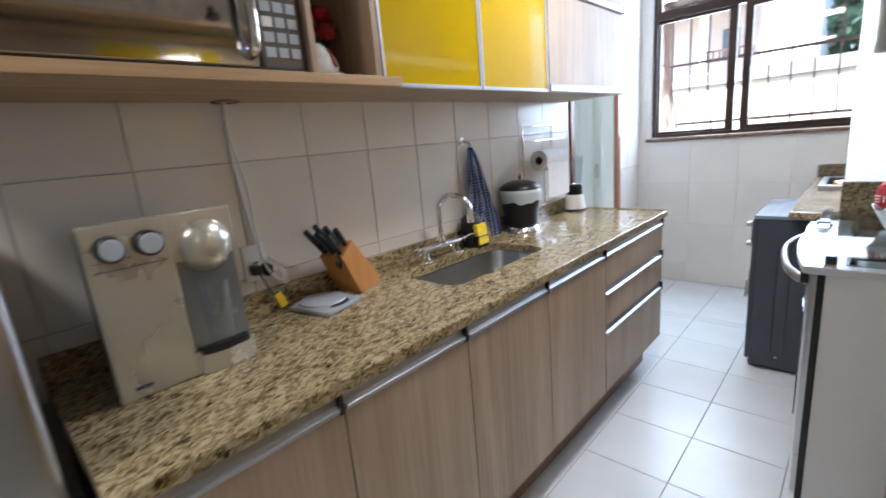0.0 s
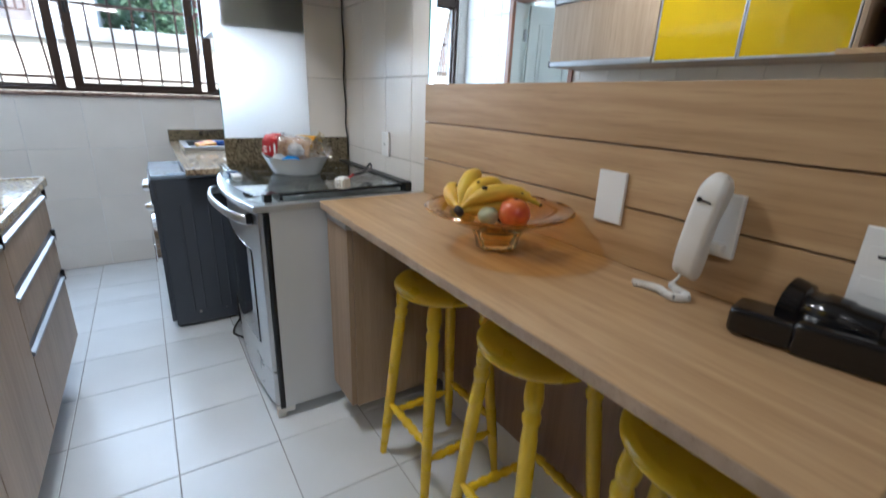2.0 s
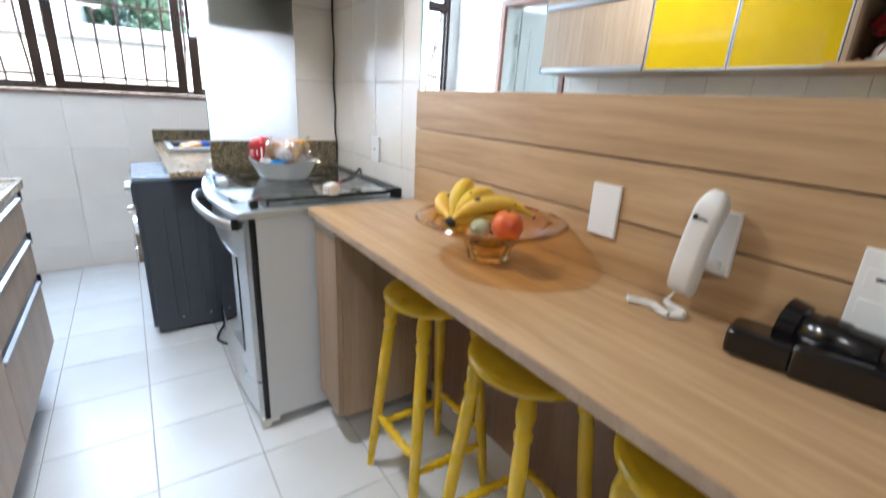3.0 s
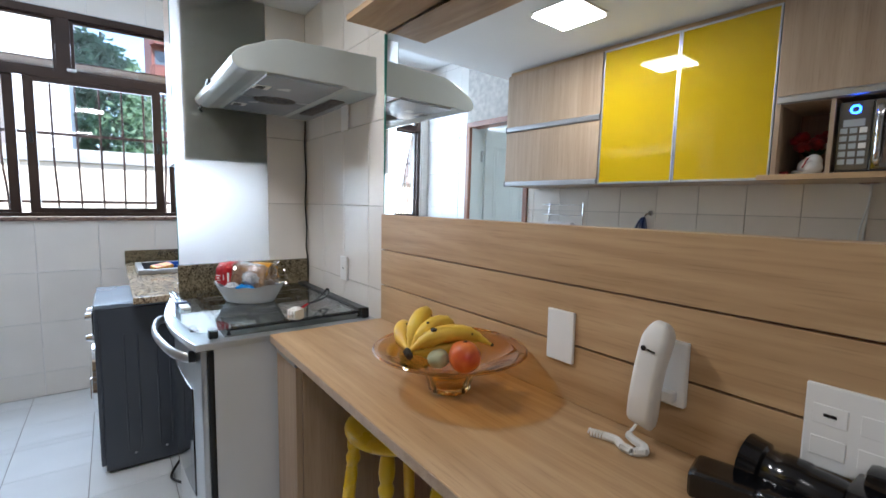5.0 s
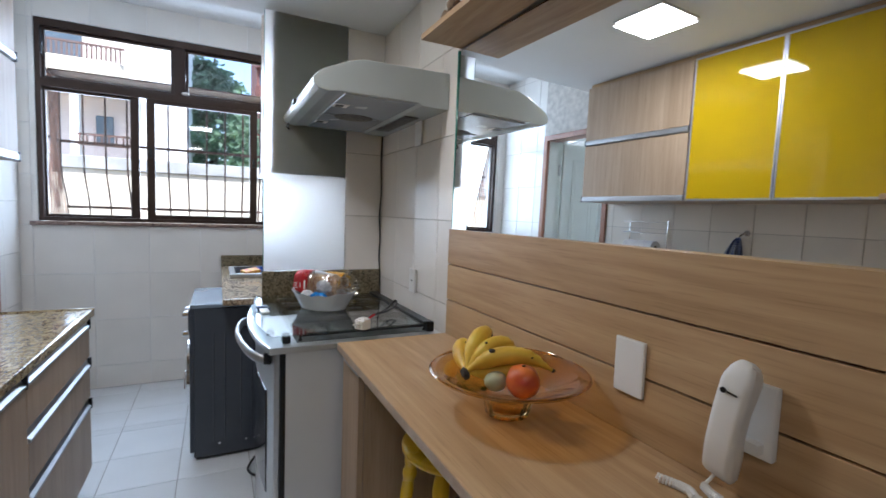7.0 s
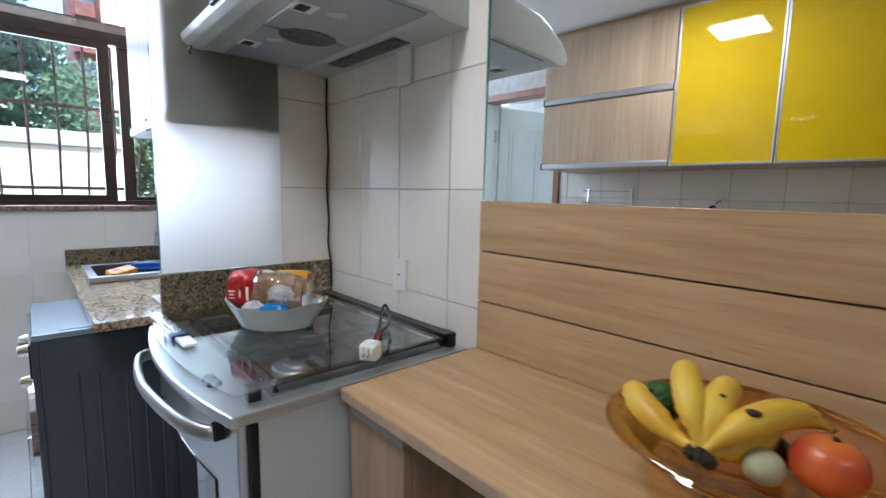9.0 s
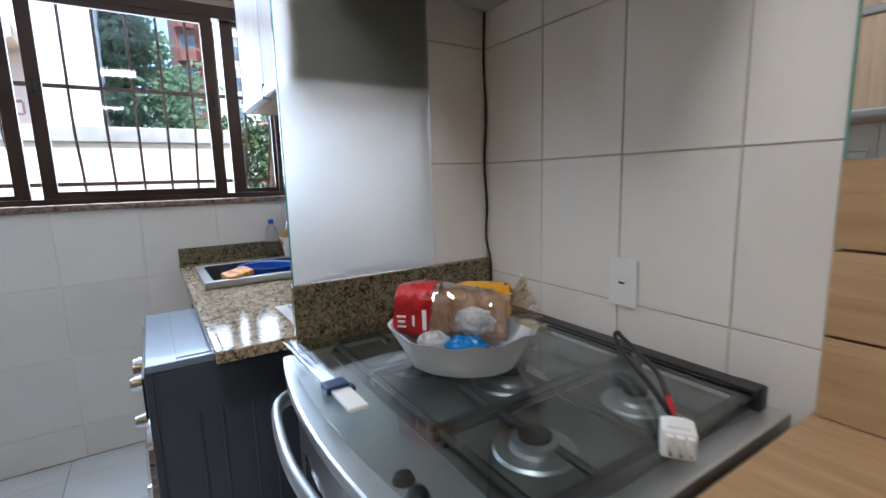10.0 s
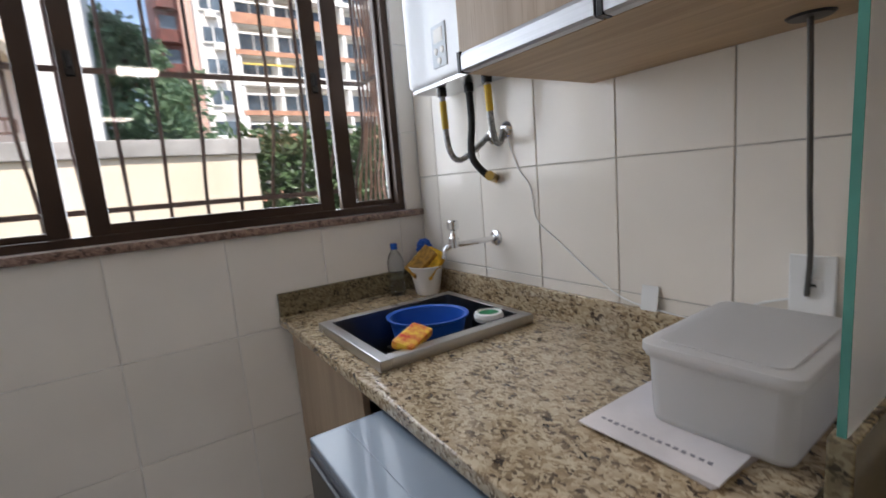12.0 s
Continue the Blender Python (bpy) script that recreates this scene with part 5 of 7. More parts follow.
def stool(at, rz):
    s = thing("bar_stool", "yellow painted wooden bar stool with turned legs under the bar", "stool", (*at, 0), "stools at the bar", rz=rz)
    part("seat", lathe([(0, 0.690), (0.13, 0.690), (0.150, 0.694), (0.158, 0.703), (0.159, 0.712), (0.152, 0.720), (0.135, 0.7225), (0.09, 0.7195), (0, 0.7185)], 56), YELLOW_PAINT, s, local=True, smooth=50)
    top, foot = 0.092, 0.148
    leg_prof = [(0.0, 0.012), (0.08, 0.0135), (0.16, 0.0165), (0.45, 0.0185), (0.62, 0.0195), (0.78, 0.0195), (0.83, 0.017), (0.845, 0.0215), (0.865, 0.0225), (0.885, 0.0165), (0.90, 0.0205), (0.93, 0.0235), (0.97, 0.021), (1.0, 0.017)]
    at_z = lambda z: foot + (top - foot) * z / 0.692
    for sx in (-1, 1):
        for sy in (-1, 1):
            part("leg", turned((sx * foot, sy * foot, 0), (sx * top, sy * top, 0.692), leg_prof), YELLOW_PAINT, s, local=True, smooth=50)
    rod = [(0, 0.008), (0.10, 0.009), (0.16, 0.013), (0.22, 0.015), (0.27, 0.010), (0.30, 0.0135), (0.36, 0.016), (0.42, 0.011), (0.46, 0.0155), (0.5, 0.017), (0.54, 0.0155), (0.58, 0.011), (0.64, 0.016), (0.70, 0.0135), (0.73, 0.010), (0.78, 0.015), (0.84, 0.013), (0.90, 0.009), (1.0, 0.008)]
    for z, ends in ((0.225, ((-1, -1, -1, 1), (1, -1, 1, 1))), (0.175, ((-1, -1, 1, -1), (-1, 1, 1, 1)))):
        k = at_z(z)
        for ax, ay, bx, by in ends:
            part("stretcher", turned((ax * k, ay * k, z), (bx * k, by * k, z), rod, 12), YELLOW_PAINT, s, local=True, smooth=50)
    return s


st = stool((0.842, 2.640), 1)
copy_thing(st, pose(0.852, 2.210, 0, 0, 0, -3))
copy_thing(st, pose(0.862, 1.790, 0, 0, 0, 6))


# ---- camera gear and tripod by the bar ----
TX, TY = 0.80, 1.515      # where the tripod stands


def camera_gear():
    c = thing("photo_flash", "black camera flash unit lying on the bar", "flash", (0.93, 1.75, 0.9))
    m = Matrix.Translation((0.945, 1.800, 0.9005)) @ Matrix.Rotation(-1.35, 4, "Z")
    part("head", turn(bm_box(-0.05, 0.045, -0.036, 0.036, 0.004, 0.052, 0.012, 3), m), BLACK_GLOSS, c)
    part("body", turn(bm_box(0.040, 0.175, -0.039, 0.039, 0.0, 0.058, 0.012, 3), m), BLACK_GLOSS, c)
    part("foot", turn(bm_box(0.175, 0.195, -0.022, 0.022, 0.014, 0.04, 0.004), m), BLACK_MATT, c)
    d = thing("photo_camera", "black reflex camera with a zoom lens on the bar", "camera", (1.0, 1.68, 0.9))
    part("body", join(bm_box(0.955, 1.036, 1.585, 1.665, 0.9005, 0.995, 0.012), bm_box(0.975, 1.02, 1.60, 1.65, 0.98, 1.02, 0.010)), BLACK_GLOSS, d)
    lens = lathe([(0, 0.0), (0.034, 0.0), (0.036, 0.01), (0.036, 0.045), (0.039, 0.05), (0.039, 0.08), (0.035, 0.085), (0.035, 0.10), (0.042, 0.104), (0.046, 0.13), (0.043, 0.131), (0.036, 0.108), (0, 0.105)], 32)
    lz = part("lens", turn(lens, Matrix.Translation((0.998, 1.665, 0.948)) @ Matrix.Rotation(-1.50, 4, "X")), BLACK_GLOSS, d, "ribbed black zoom lens", smooth=50)
    gold = material("gold_ring", (0.7, 0.42, 0.08), 0.3, 0.8)
    part("lens_ring", turn(lathe([(0.0362, 0.046), (0.0368, 0.047), (0.0368, 0.049), (0.0362, 0.05)], 32), Matrix.Translation((0.998, 1.665, 0.948)) @ Matrix.Rotation(-1.50, 4, "X")), gold, lz)
    t = thing("tripod", "black folded camera tripod standing by the end of the bar", "tripod", (TX, TY, 0))
    part("column", tube([(TX, TY, 0.35), (TX, TY, 0.92)], 0.013, 14), BLACK, t)
    part("shoulder", lathe([(0, 0.0), (0.03, 0.0), (0.045, 0.015), (0.045, 0.05), (0.028, 0.07), (0, 0.07)], 20, (TX, TY, 0.74)), BLACK_MATT, t)
    hd = part("head", join(bm_box(TX - 0.025, TX + 0.025, TY - 0.025, TY + 0.025, 0.92, 0.965, 0.008), bm_box(TX - 0.03, TX + 0.03, TY - 0.03, TY + 0.03, 0.966, 0.978, 0.003)), BLACK_MATT, t)
    part("pan_handle", tube([(TX - 0.02, TY, 0.94), (TX - 0.08, TY, 0.86), (TX - 0.10, TY + 0.005, 0.82)], 0.009, 10), BLACK, hd)
    part("grip", tube([(TX - 0.085, TY, 0.85), (TX - 0.13, TY + 0.01, 0.72)], 0.018, 12), BLACK_MATT, hd)
    for a in (125, 245, 5):
        dx, dy = math.cos(radians(a)), math.sin(radians(a))
        leg = part("leg", tube([(TX + 0.035 * dx, TY + 0.035 * dy, 0.77), (TX + 0.07 * dx, TY + 0.07 * dy, 0.36)], 0.014, 10), BLACK, t)
        part("leg_lock", tube([(TX + 0.066 * dx, TY + 0.066 * dy, 0.40), (TX + 0.074 * dx, TY + 0.074 * dy, 0.335)], 0.020, 10), BLACK_MATT, leg)
        part("lower_leg", tube([(TX + 0.07 * dx, TY + 0.07 * dy, 0.36), (TX + 0.10 * dx, TY + 0.10 * dy, 0.012)], 0.010, 10), ALU, leg, "silver lower leg tube")
        part("rubber_foot", tube([(TX + 0.099 * dx, TY + 0.099 * dy, 0.028), (TX + 0.101 * dx, TY + 0.101 * dy, 0.0)], 0.013, 10), BLACK_MATT, leg)


camera_gear()


# ---- shelf figurines: plain clay shapes ----
clay = material("brown_clay", (0.24, 0.125, 0.07), 0.75, vary=0.35, scale=18, grain=0.4)
clay_pale = material("pale_clay", (0.42, 0.30, 0.20), 0.75, vary=0.3, scale=18, grain=0.4)
clay_dark = material("dark_clay", (0.05, 0.032, 0.024), 0.6, vary=0.3, scale=18, grain=0.3)
for y, h, mat, seed in ((3.055, 0.075, clay, 1), (3.00, 0.105, clay_pale, 2), (2.955, 0.085, clay, 3), (2.78, 0.15, clay, 4), (2.72, 0.13, clay_dark, 5), (2.50, 0.10, clay_dark, 6)):
    body = join(blob((0.96, y, 2.033 + h * 0.30), (h * 0.28, h * 0.30, h * 0.32), 0.25, 2.5, 3, seed), blob((0.955, y, 2.033 + h * 0.74), (h * 0.17, h * 0.17, h * 0.18), 0.2, 2.5, 3, seed + 9),
                blob((0.94, y + h * 0.2, 2.033 + h * 0.42), (h * 0.12, h * 0.14, h * 0.2), 0.3, 2.5, 2, seed + 4))
    solid("clay_figurine", body, mat, "small plain brown clay figurine on the high shelf", "figurine", group="figurines on the shelf", smooth=60)
solid("wooden_spoon", join(tube([(0.93, 2.83, 2.034), (0.93, 2.87, 2.10), (0.93, 2.885, 2.135)], 0.005, 8), blob((0.93, 2.897, 2.158), (0.008, 0.020, 0.028), 0, 1, 3)), clay_dark, "dark wooden spoon leaning on the shelf figurines", "spoon", smooth=60)

# ceiling panel lamp
lampthing = thing("ceiling_lamp", "square white LED panel set in the ceiling, switched on", "ceiling lamp", (0.04, 3.045, ZC))
part("frame", join(bm_box(-0.095, -0.087, 2.91, 3.18, 2.350, ZC - 0.0005, 0.001), bm_box(0.167, 0.175, 2.91, 3.18, 2.350, ZC - 0.0005, 0.001), bm_box(-0.087, 0.167, 2.91, 2.918, 2.350, ZC - 0.0005, 0.001), bm_box(-0.087, 0.167, 3.172, 3.18, 2.350, ZC - 0.0005, 0.001)), WHITE_PLASTIC, lampthing)
part("diffuser", bm_box(-0.087, 0.167, 2.918, 3.172, 2.352, 2.357, 0), material("lit_diffuser", (1.0, 0.95, 0.88), 0.5, emit=4.0), lampthing, smooth=0)


# ---- washing machine ----
def washer():
    w = thing("washing_machine", "graphite front-loading washing machine under the stone counter", "washing machine", (0.40, 4.47, 0))
    x0, x1, y0, y1 = 0.085, 0.70, 4.195, 4.745
    part("body", bm_box(x0 + 0.02, x1, y0, y1, 0.02, 0.835, 0.008, 3), GREY_BODY, w)
    for k, x in enumerate((0.20, 0.255, 0.335, 0.39, 0.47, 0.525, 0.60, 0.655)):
        part("pressed_rib", tube([(x, y0 + 0.0015, 0.10), (x, y0 + 0.0015, 0.70)], 0.005, 6), GREY_BODY, w)
    for x in (0.227, 0.362, 0.497, 0.627):
        part("rivet", turn(lathe([(0, 0.003), (0.006, 0.002), (0.007, 0)], 10), Matrix.Translation((x, y0 + 0.001, 0.085)) @ Matrix.Rotation(radians(90), 4, "X")), CHROME, w)
    part("lid", bm_box(x0 + 0.004, x1, y0 - 0.002, y1 + 0.002, 0.836, 0.857, 0.005, 3), WASHER_LID, w, "top panel with the sky's blue-grey reflection in its colour")
    part("lid_inset", bm_box(x0 + 0.075, x1 - 0.02, y0 + 0.02, y1 - 0.02, 0.8565, 0.8592, 0.002), WASHER_LID, w)
    f = part("front_panel", bm_box(x0, x0 + 0.022, y0 + 0.002, y1 - 0.002, 0.05, 0.838, 0.008, 3), GREY_BODY, w)
    part("control_panel", bm_box(x0 - 0.006, x0 + 0.004, y0 + 0.012, y1 - 0.012, 0.71, 0.825, 0.004), BLACK, f, "glossy black control panel")
    m = Matrix.Rotation(radians(-90), 4, "Y")
    for y, z, r in ((4.26, 0.795, 0.016), (4.26, 0.69, 0.014), (4.47, 0.765, 0.03)):
        part("dial", turn(lathe([(r + 0.004, 0), (r + 0.003, 0.012), (r, 0.028), (r - 0.004, 0.031), (0, 0.031)], 24), Matrix.Translation((x0 - 0.004, y, z)) @ m), CHROME, f, "chrome dial")
    ring = part("porthole", turn(lathe([(0.155, 0.02), (0.165, 0.025), (0.195, 0.018), (0.200, 0.0), (0.19, 0.0), (0.15, 0.012)], 48), Matrix.Translation((x0, 4.472, 0.42)) @ m), CHROME, f, "chrome door ring")
    part("door_glass", turn(lathe([(0, 0.035), (0.07, 0.032), (0.12, 0.024), (0.157, 0.012)], 40), Matrix.Translation((x0, 4.472, 0.42)) @ m), DARK_GLASS, ring, "dark bulging door glass")
    part("door_latch", bm_box(x0 - 0.03, x0 - 0.012, 4.285, 4.31, 0.37, 0.48, 0.006), CHROME, ring)
    for x in (x0 + 0.06, x1 - 0.06):
        for y in (y0 + 0.05, y1 - 0.05):
            part("foot", lathe([(0, 0), (0.018, 0), (0.018, 0.012), (0.01, 0.013), (0.01, 0.021), (0, 0.021)], 14, (x, y, 0)), BLACK_MATT, w)
    part("skirt", bm_box(x0 + 0.03, x1 - 0.01, y0 + 0.006, y1 - 0.006, 0.012, 0.022, 0.002), BLACK, w)


washer()
solid("washer_cable", tube([(0.60, 4.19, 0.30), (0.52, 4.15, 0.16), (0.42, 4.08, 0.06), (0.36, 4.0, 0.012), (0.40, 3.9, 0.012)], 0.006, 8, smooth=6), BLACK, "black cable trailing on the floor behind the stove", "cable")


# ---- utility sink and its things ----
def utility_sink():
    s = thing("utility_sink", "stainless utility sink with a raised square rim", "sink", (0.57, 5.04, 0.70))
    a, b, c, d = 0.294, 0.800, 4.828, 5.266
    rim = [bm_box(a, a + 0.034, c, d, 0.9005, 0.930, 0.004), bm_box(b - 0.030, b, c, d, 0.9005, 0.930, 0.004), bm_box(a + 0.03, b - 0.026, c, c + 0.036, 0.9005, 0.930, 0.004), bm_box(a + 0.03, b - 0.026, d - 0.034, d, 0.9005, 0.930, 0.004)]
    part("rim", join(*rim), STEEL, s, "raised steel rim")
    # steel darkened for the bowl: the shade inside is put into the colour
    bowl_shade_steel = material("shaded_steel", (0.20, 0.21, 0.23), 0.35, 1.0, vary=0.1, scale=6)
    x0, x1, y0, y1 = USX0 + 0.004, USX1 - 0.004, USY0 + 0.004, USY1 - 0.004
    bm = bmesh.new()
    prev = None
    for inset, z in ((0, 0.93), (0.004, 0.80), (0.02, 0.70), (0.06, 0.695)):
        rg = [bm.verts.new((x, y, z)) for x, y in rounded(x0 + inset, x1 - inset, y0 + inset, y1 - inset, 0.02)]
        if prev:
            for i in range(len(rg)):
                j = (i + 1) % len(rg)
                bm.faces.new((prev[i], prev[j], rg[j], rg[i]))
        prev = rg
    bm.faces.new(prev)
    bmesh.ops.recalc_face_normals(bm, faces=bm.faces)
    part("bowl", bm, bowl_shade_steel, s, smooth=50)


utility_sink()
BLUE = material("blue_plastic", (0.012, 0.09, 0.42), 0.3, vary=0.08, scale=5)
basin = solid("blue_basin", turn(lathe([(0, 0.0), (0.112, 0.0), (0.122, 0.008), (0.144, 0.11), (0.156, 0.114), (0.157, 0.119), (0.149, 0.120), (0.140, 0.115), (0.117, 0.010), (0, 0.006)], 44, squash=0.86), pose(0.575, 5.062, 0.815, 0, 0, -40) @ Matrix.Diagonal((0.83, 0.83, 1, 1))), BLUE, "blue plastic basin standing in the utility sink", "basin", smooth=50)
solid("sink_trivet", join(*[bm_box(0.44 + 0.05 * k, 0.46 + 0.05 * k, 4.92, 5.20, 0.696, 0.815, 0.003) for k in range(6)]), BLACK_MATT, "dark support rack under the basin", "rack")
pack_y = material("yellow_red_pack", (0.85, 0.60, 0.06), 0.35, vary=0.5, scale=42, colour2=(0.62, 0.05, 0.03))
solid("sponge_packet", turn(bm_box(-0.06, 0.06, -0.032, 0.032, -0.012, 0.012, 0.008), pose(0.425, 4.895, 0.938, 14, -6, 30)), pack_y, "printed yellow and red sponge packet on the sink rim", "packet")
green_b = material("green_bristle", (0.02, 0.30, 0.12), 0.7, vary=0.3, scale=60, grain=0.8)
br = thing("scrub_brush", "round white scrubbing brush with green bristles", "brush", (0.715, 4.932, 0.908))
part("ring", lathe([(0.030, 0), (0.042, 0.002), (0.046, 0.014), (0.042, 0.026), (0.034, 0.028), (0.030, 0.02)], 32, (0.715, 4.932, 0.908)), WHITE_PLASTIC, br)
part("bristles", lathe([(0, 0.022), (0.031, 0.022), (0.032, 0.002), (0, 0.002)], 28, (0.715, 4.932, 0.910)), green_b, br, "green bristles")
solid("brush_stand", bm_box(0.68, 0.752, 4.89, 4.975, 0.69, 0.908, 0.004), BLACK_MATT, "dark holder standing in the sink corner", "holder")


BOTTLE_PET = glass("clear_bottle_plastic", (0.86, 0.90, 0.93), 0.05, 1.33)


def bottle():
    b = thing("plastic_bottle", "clear plastic bottle with a blue cap by the sink", "bottle", (0.700, 5.488, 0.9))
    part("body", lathe([(0, 0.002), (0.028, 0.0), (0.032, 0.006), (0.032, 0.05), (0.029, 0.06), (0.032, 0.07), (0.032, 0.135), (0.026, 0.16), (0.013, 0.178), (0.0125, 0.19)], 28), BOTTLE_PET, b, local=True, smooth=50)
    part("cap", lathe([(0, 0.210), (0.013, 0.210), (0.0145, 0.206), (0.0145, 0.186), (0, 0.186)], 20), BLUE, b, local=True)


bottle()
cupm = material("white_ribbed_cup", (0.74, 0.72, 0.70), 0.4, vary=0.05, scale=9)
cup = thing("sponge_cup", "white ribbed plastic cup holding sponges and a blue brush", "cup", (0.792, 5.405, 0.9))
bm = lathe([(0, 0.003), (0.042, 0.0), (0.047, 0.01), (0.066, 0.108), (0.071, 0.113), (0.067, 0.115), (0.062, 0.108), (0.043, 0.01), (0, 0.008)], 60)
for v in bm.verts:
    r, a = math.hypot(v.co.x, v.co.y), math.atan2(v.co.y, v.co.x)
    if 0.02 < v.co.z < 0.1:
        v.co.x, v.co.y = v.co.x * (1 + 0.02 * math.sin(20 * a)), v.co.y * (1 + 0.02 * math.sin(20 * a))
part("cup_body", bm, cupm, cup, local=True, smooth=50)
spy = material("yellow_sponge", (0.74, 0.40, 0.02), 0.9, vary=0.25, scale=60, grain=0.8, grain_scale=200)
spb = material("brown_sponge", (0.40, 0.20, 0.03), 0.9, vary=0.3, scale=60, grain=0.8, grain_scale=200)
solid("sponge", turn(bm_box(-0.014, 0.014, -0.042, 0.042, -0.06, 0.06, 0.006), pose(0.802, 5.380, 1.022, 24, 30, 30)), spy, "yellow cleaning sponge standing in the cup", "sponge")
solid("sponge", turn(bm_box(-0.014, 0.014, -0.040, 0.040, -0.065, 0.065, 0.006), pose(0.775, 5.410, 1.030, 30, 40, 20)), spb, "brownish used sponge standing in the cup", "sponge")
solid("dish_brush", join(tube([(0.815, 5.405, 0.93), (0.82, 5.445, 1.03)], 0.006, 8), blob((0.823, 5.457, 1.072), (0.03, 0.03, 0.04), 0.35, 9, 4)), BLUE, "blue dish brush upright in the cup", "brush", smooth=0)


def tap():
    t = thing("wall_tap", "chrome wall tap over the utility sink", "tap", (XU, 5.08, 1.13))
    part("flange", turn(lathe([(0, 0.012), (0.012, 0.012), (0.026, 0.006), (0.028, 0)], 28), Matrix.Translation((XU, 5.08, 1.13)) @ Matrix.Rotation(radians(-90), 4, "Y")), CHROME, t)
    part("pipe", tube([(XU, 5.08, 1.13), (0.78, 5.09, 1.128), (0.735, 5.10, 1.128)], 0.010, 12), CHROME, t)
    part("valve", join(lathe([(0, -0.012), (0.016, -0.012), (0.017, 0.02), (0.012, 0.026), (0.010, 0.045), (0.019, 0.05), (0.020, 0.075), (0.014, 0.08), (0, 0.08)], 20, (0.728, 5.105, 1.13))), CHROME, t)
    part("spout", tube([(0.728, 5.105, 1.128), (0.700, 5.112, 1.118), (0.690, 5.115, 1.085)], 0.009, 12, smooth=4), CHROME, t)


tap()


# ---- gas heater with hoses ----
def heater():
    h = thing("gas_water_heater", "white wall-hung gas water heater beside the window", "water heater", (0.80, 5.02, 1.65))
    part("casing", bm_box(0.722, XU - 0.003, 4.735, 5.305, 1.655, 2.38, 0.022, 4), WHITE_ENAMEL, h)
    part("base_plate", bm_box(0.735, XU - 0.004, 4.750, 5.292, 1.643, 1.658, 0.003), STEEL, h)
    panel = part("control_panel", bm_box(0.7185, 0.723, 5.055, 5.130, 1.69, 1.815, 0.002), LIGHT_GREY, h, "small grey control panel")
    part("display", bm_box(0.7170, 0.7190, 5.068, 5.117, 1.763, 1.803, 0.001), CREAM_PLASTIC, panel)
    for y, z in ((5.075, 1.738), (5.108, 1.738), (5.092, 1.708)):
        part("button", turn(lathe([(0, 0.003), (0.009, 0.003), (0.010, 0)], 14), Matrix.Translation((0.7185, y, z)) @ Matrix.Rotation(radians(-90), 4, "Y")), CREAM_PLASTIC, panel)
    yellow_hose = material("yellow_hose_sleeve", (0.62, 0.40, 0.03), 0.4, vary=0.15)
    braid = material("braided_steel_hose", (0.42, 0.42, 0.41), 0.35, 0.9, vary=0.3, scale=120, grain=0.6, grain_scale=260)
    brass = material("brass_fitting", (0.56, 0.38, 0.12), 0.3, 1.0, vary=0.1)
    part("hose", tube([(0.768, 5.166, 1.648), (0.772, 5.165, 1.50), (0.782, 5.160, 1.43), (0.805, 5.140, 1.405), (0.845, 5.105, 1.435), (XU - 0.01, 5.075, 1.475)], 0.010, 10, smooth=6), braid, h, "braided steel water hose")
    part("hose_sleeve", tube([(0.769, 5.166, 1.60), (0.7715, 5.165, 1.51)], 0.0118, 10), yellow_hose, h)
    part("hose", tube([(0.816, 5.081, 1.648), (0.818, 5.081, 1.52), (0.812, 5.085, 1.45), (0.814, 5.080, 1.40), (0.845, 5.065, 1.355), (XU - 0.02, 5.06, 1.340)], 0.012, 10, smooth=6), BLACK_MATT, h, "dark gas hose")
    part("hose", tube([(0.782, 4.95, 1.648), (0.792, 4.955, 1.53), (0.815, 4.968, 1.455), (0.85, 4.985, 1.445), (XU - 0.01, 5.0, 1.485)], 0.010, 10, smooth=6), braid, h, "braided steel water hose")
    part("hose_sleeve", tube([(0.784, 4.951, 1.61), (0.7915, 4.9548, 1.535)], 0.0118, 10), yellow_hose, h)
    part("gas_fitting", tube([(0.845, 5.04, 1.345), (XU, 5.07, 1.335)], 0.016, 10), brass, h, "brass gas fitting")
    for y, z in ((5.0, 1.485), (5.07, 1.475)):
        part("flange", turn(lathe([(0, 0.014), (0.012, 0.014), (0.024, 0.006), (0.028, 0)], 24), Matrix.Translation((XU, y, z)) @ Matrix.Rotation(radians(-90), 4, "Y")), CHROME, h)
    for x, y in ((0.768, 5.166), (0.816, 5.081), (0.782, 4.95)):
        part("coupling", lathe([(0, 0.03), (0.014, 0.03), (0.016, 0.022), (0.016, 0.0), (0, 0.0)], 12, (x, y, 1.615)), BLACK, h)
    part("wire", tube([(XU - 0.006, 4.99, 1.46), (XU - 0.004, 4.95, 1.36), (XU - 0.004, 4.90, 1.30), (XU - 0.004, 4.88, 1.20), (XU - 0.004, 4.80, 1.14), (XU - 0.004, 4.68, 1.055), (XU - 0.006, 4.58, 1.0), (XU - 0.012, 4.45, 0.987), (XU - 0.012, 4.36, 0.988), (XU - 0.010, 4.28, 1.04), (XU - 0.006, 4.20, 1.07)], 0.0022, 6, smooth=5), WHITE_PLASTIC, h, "thin white wire along the tiles")


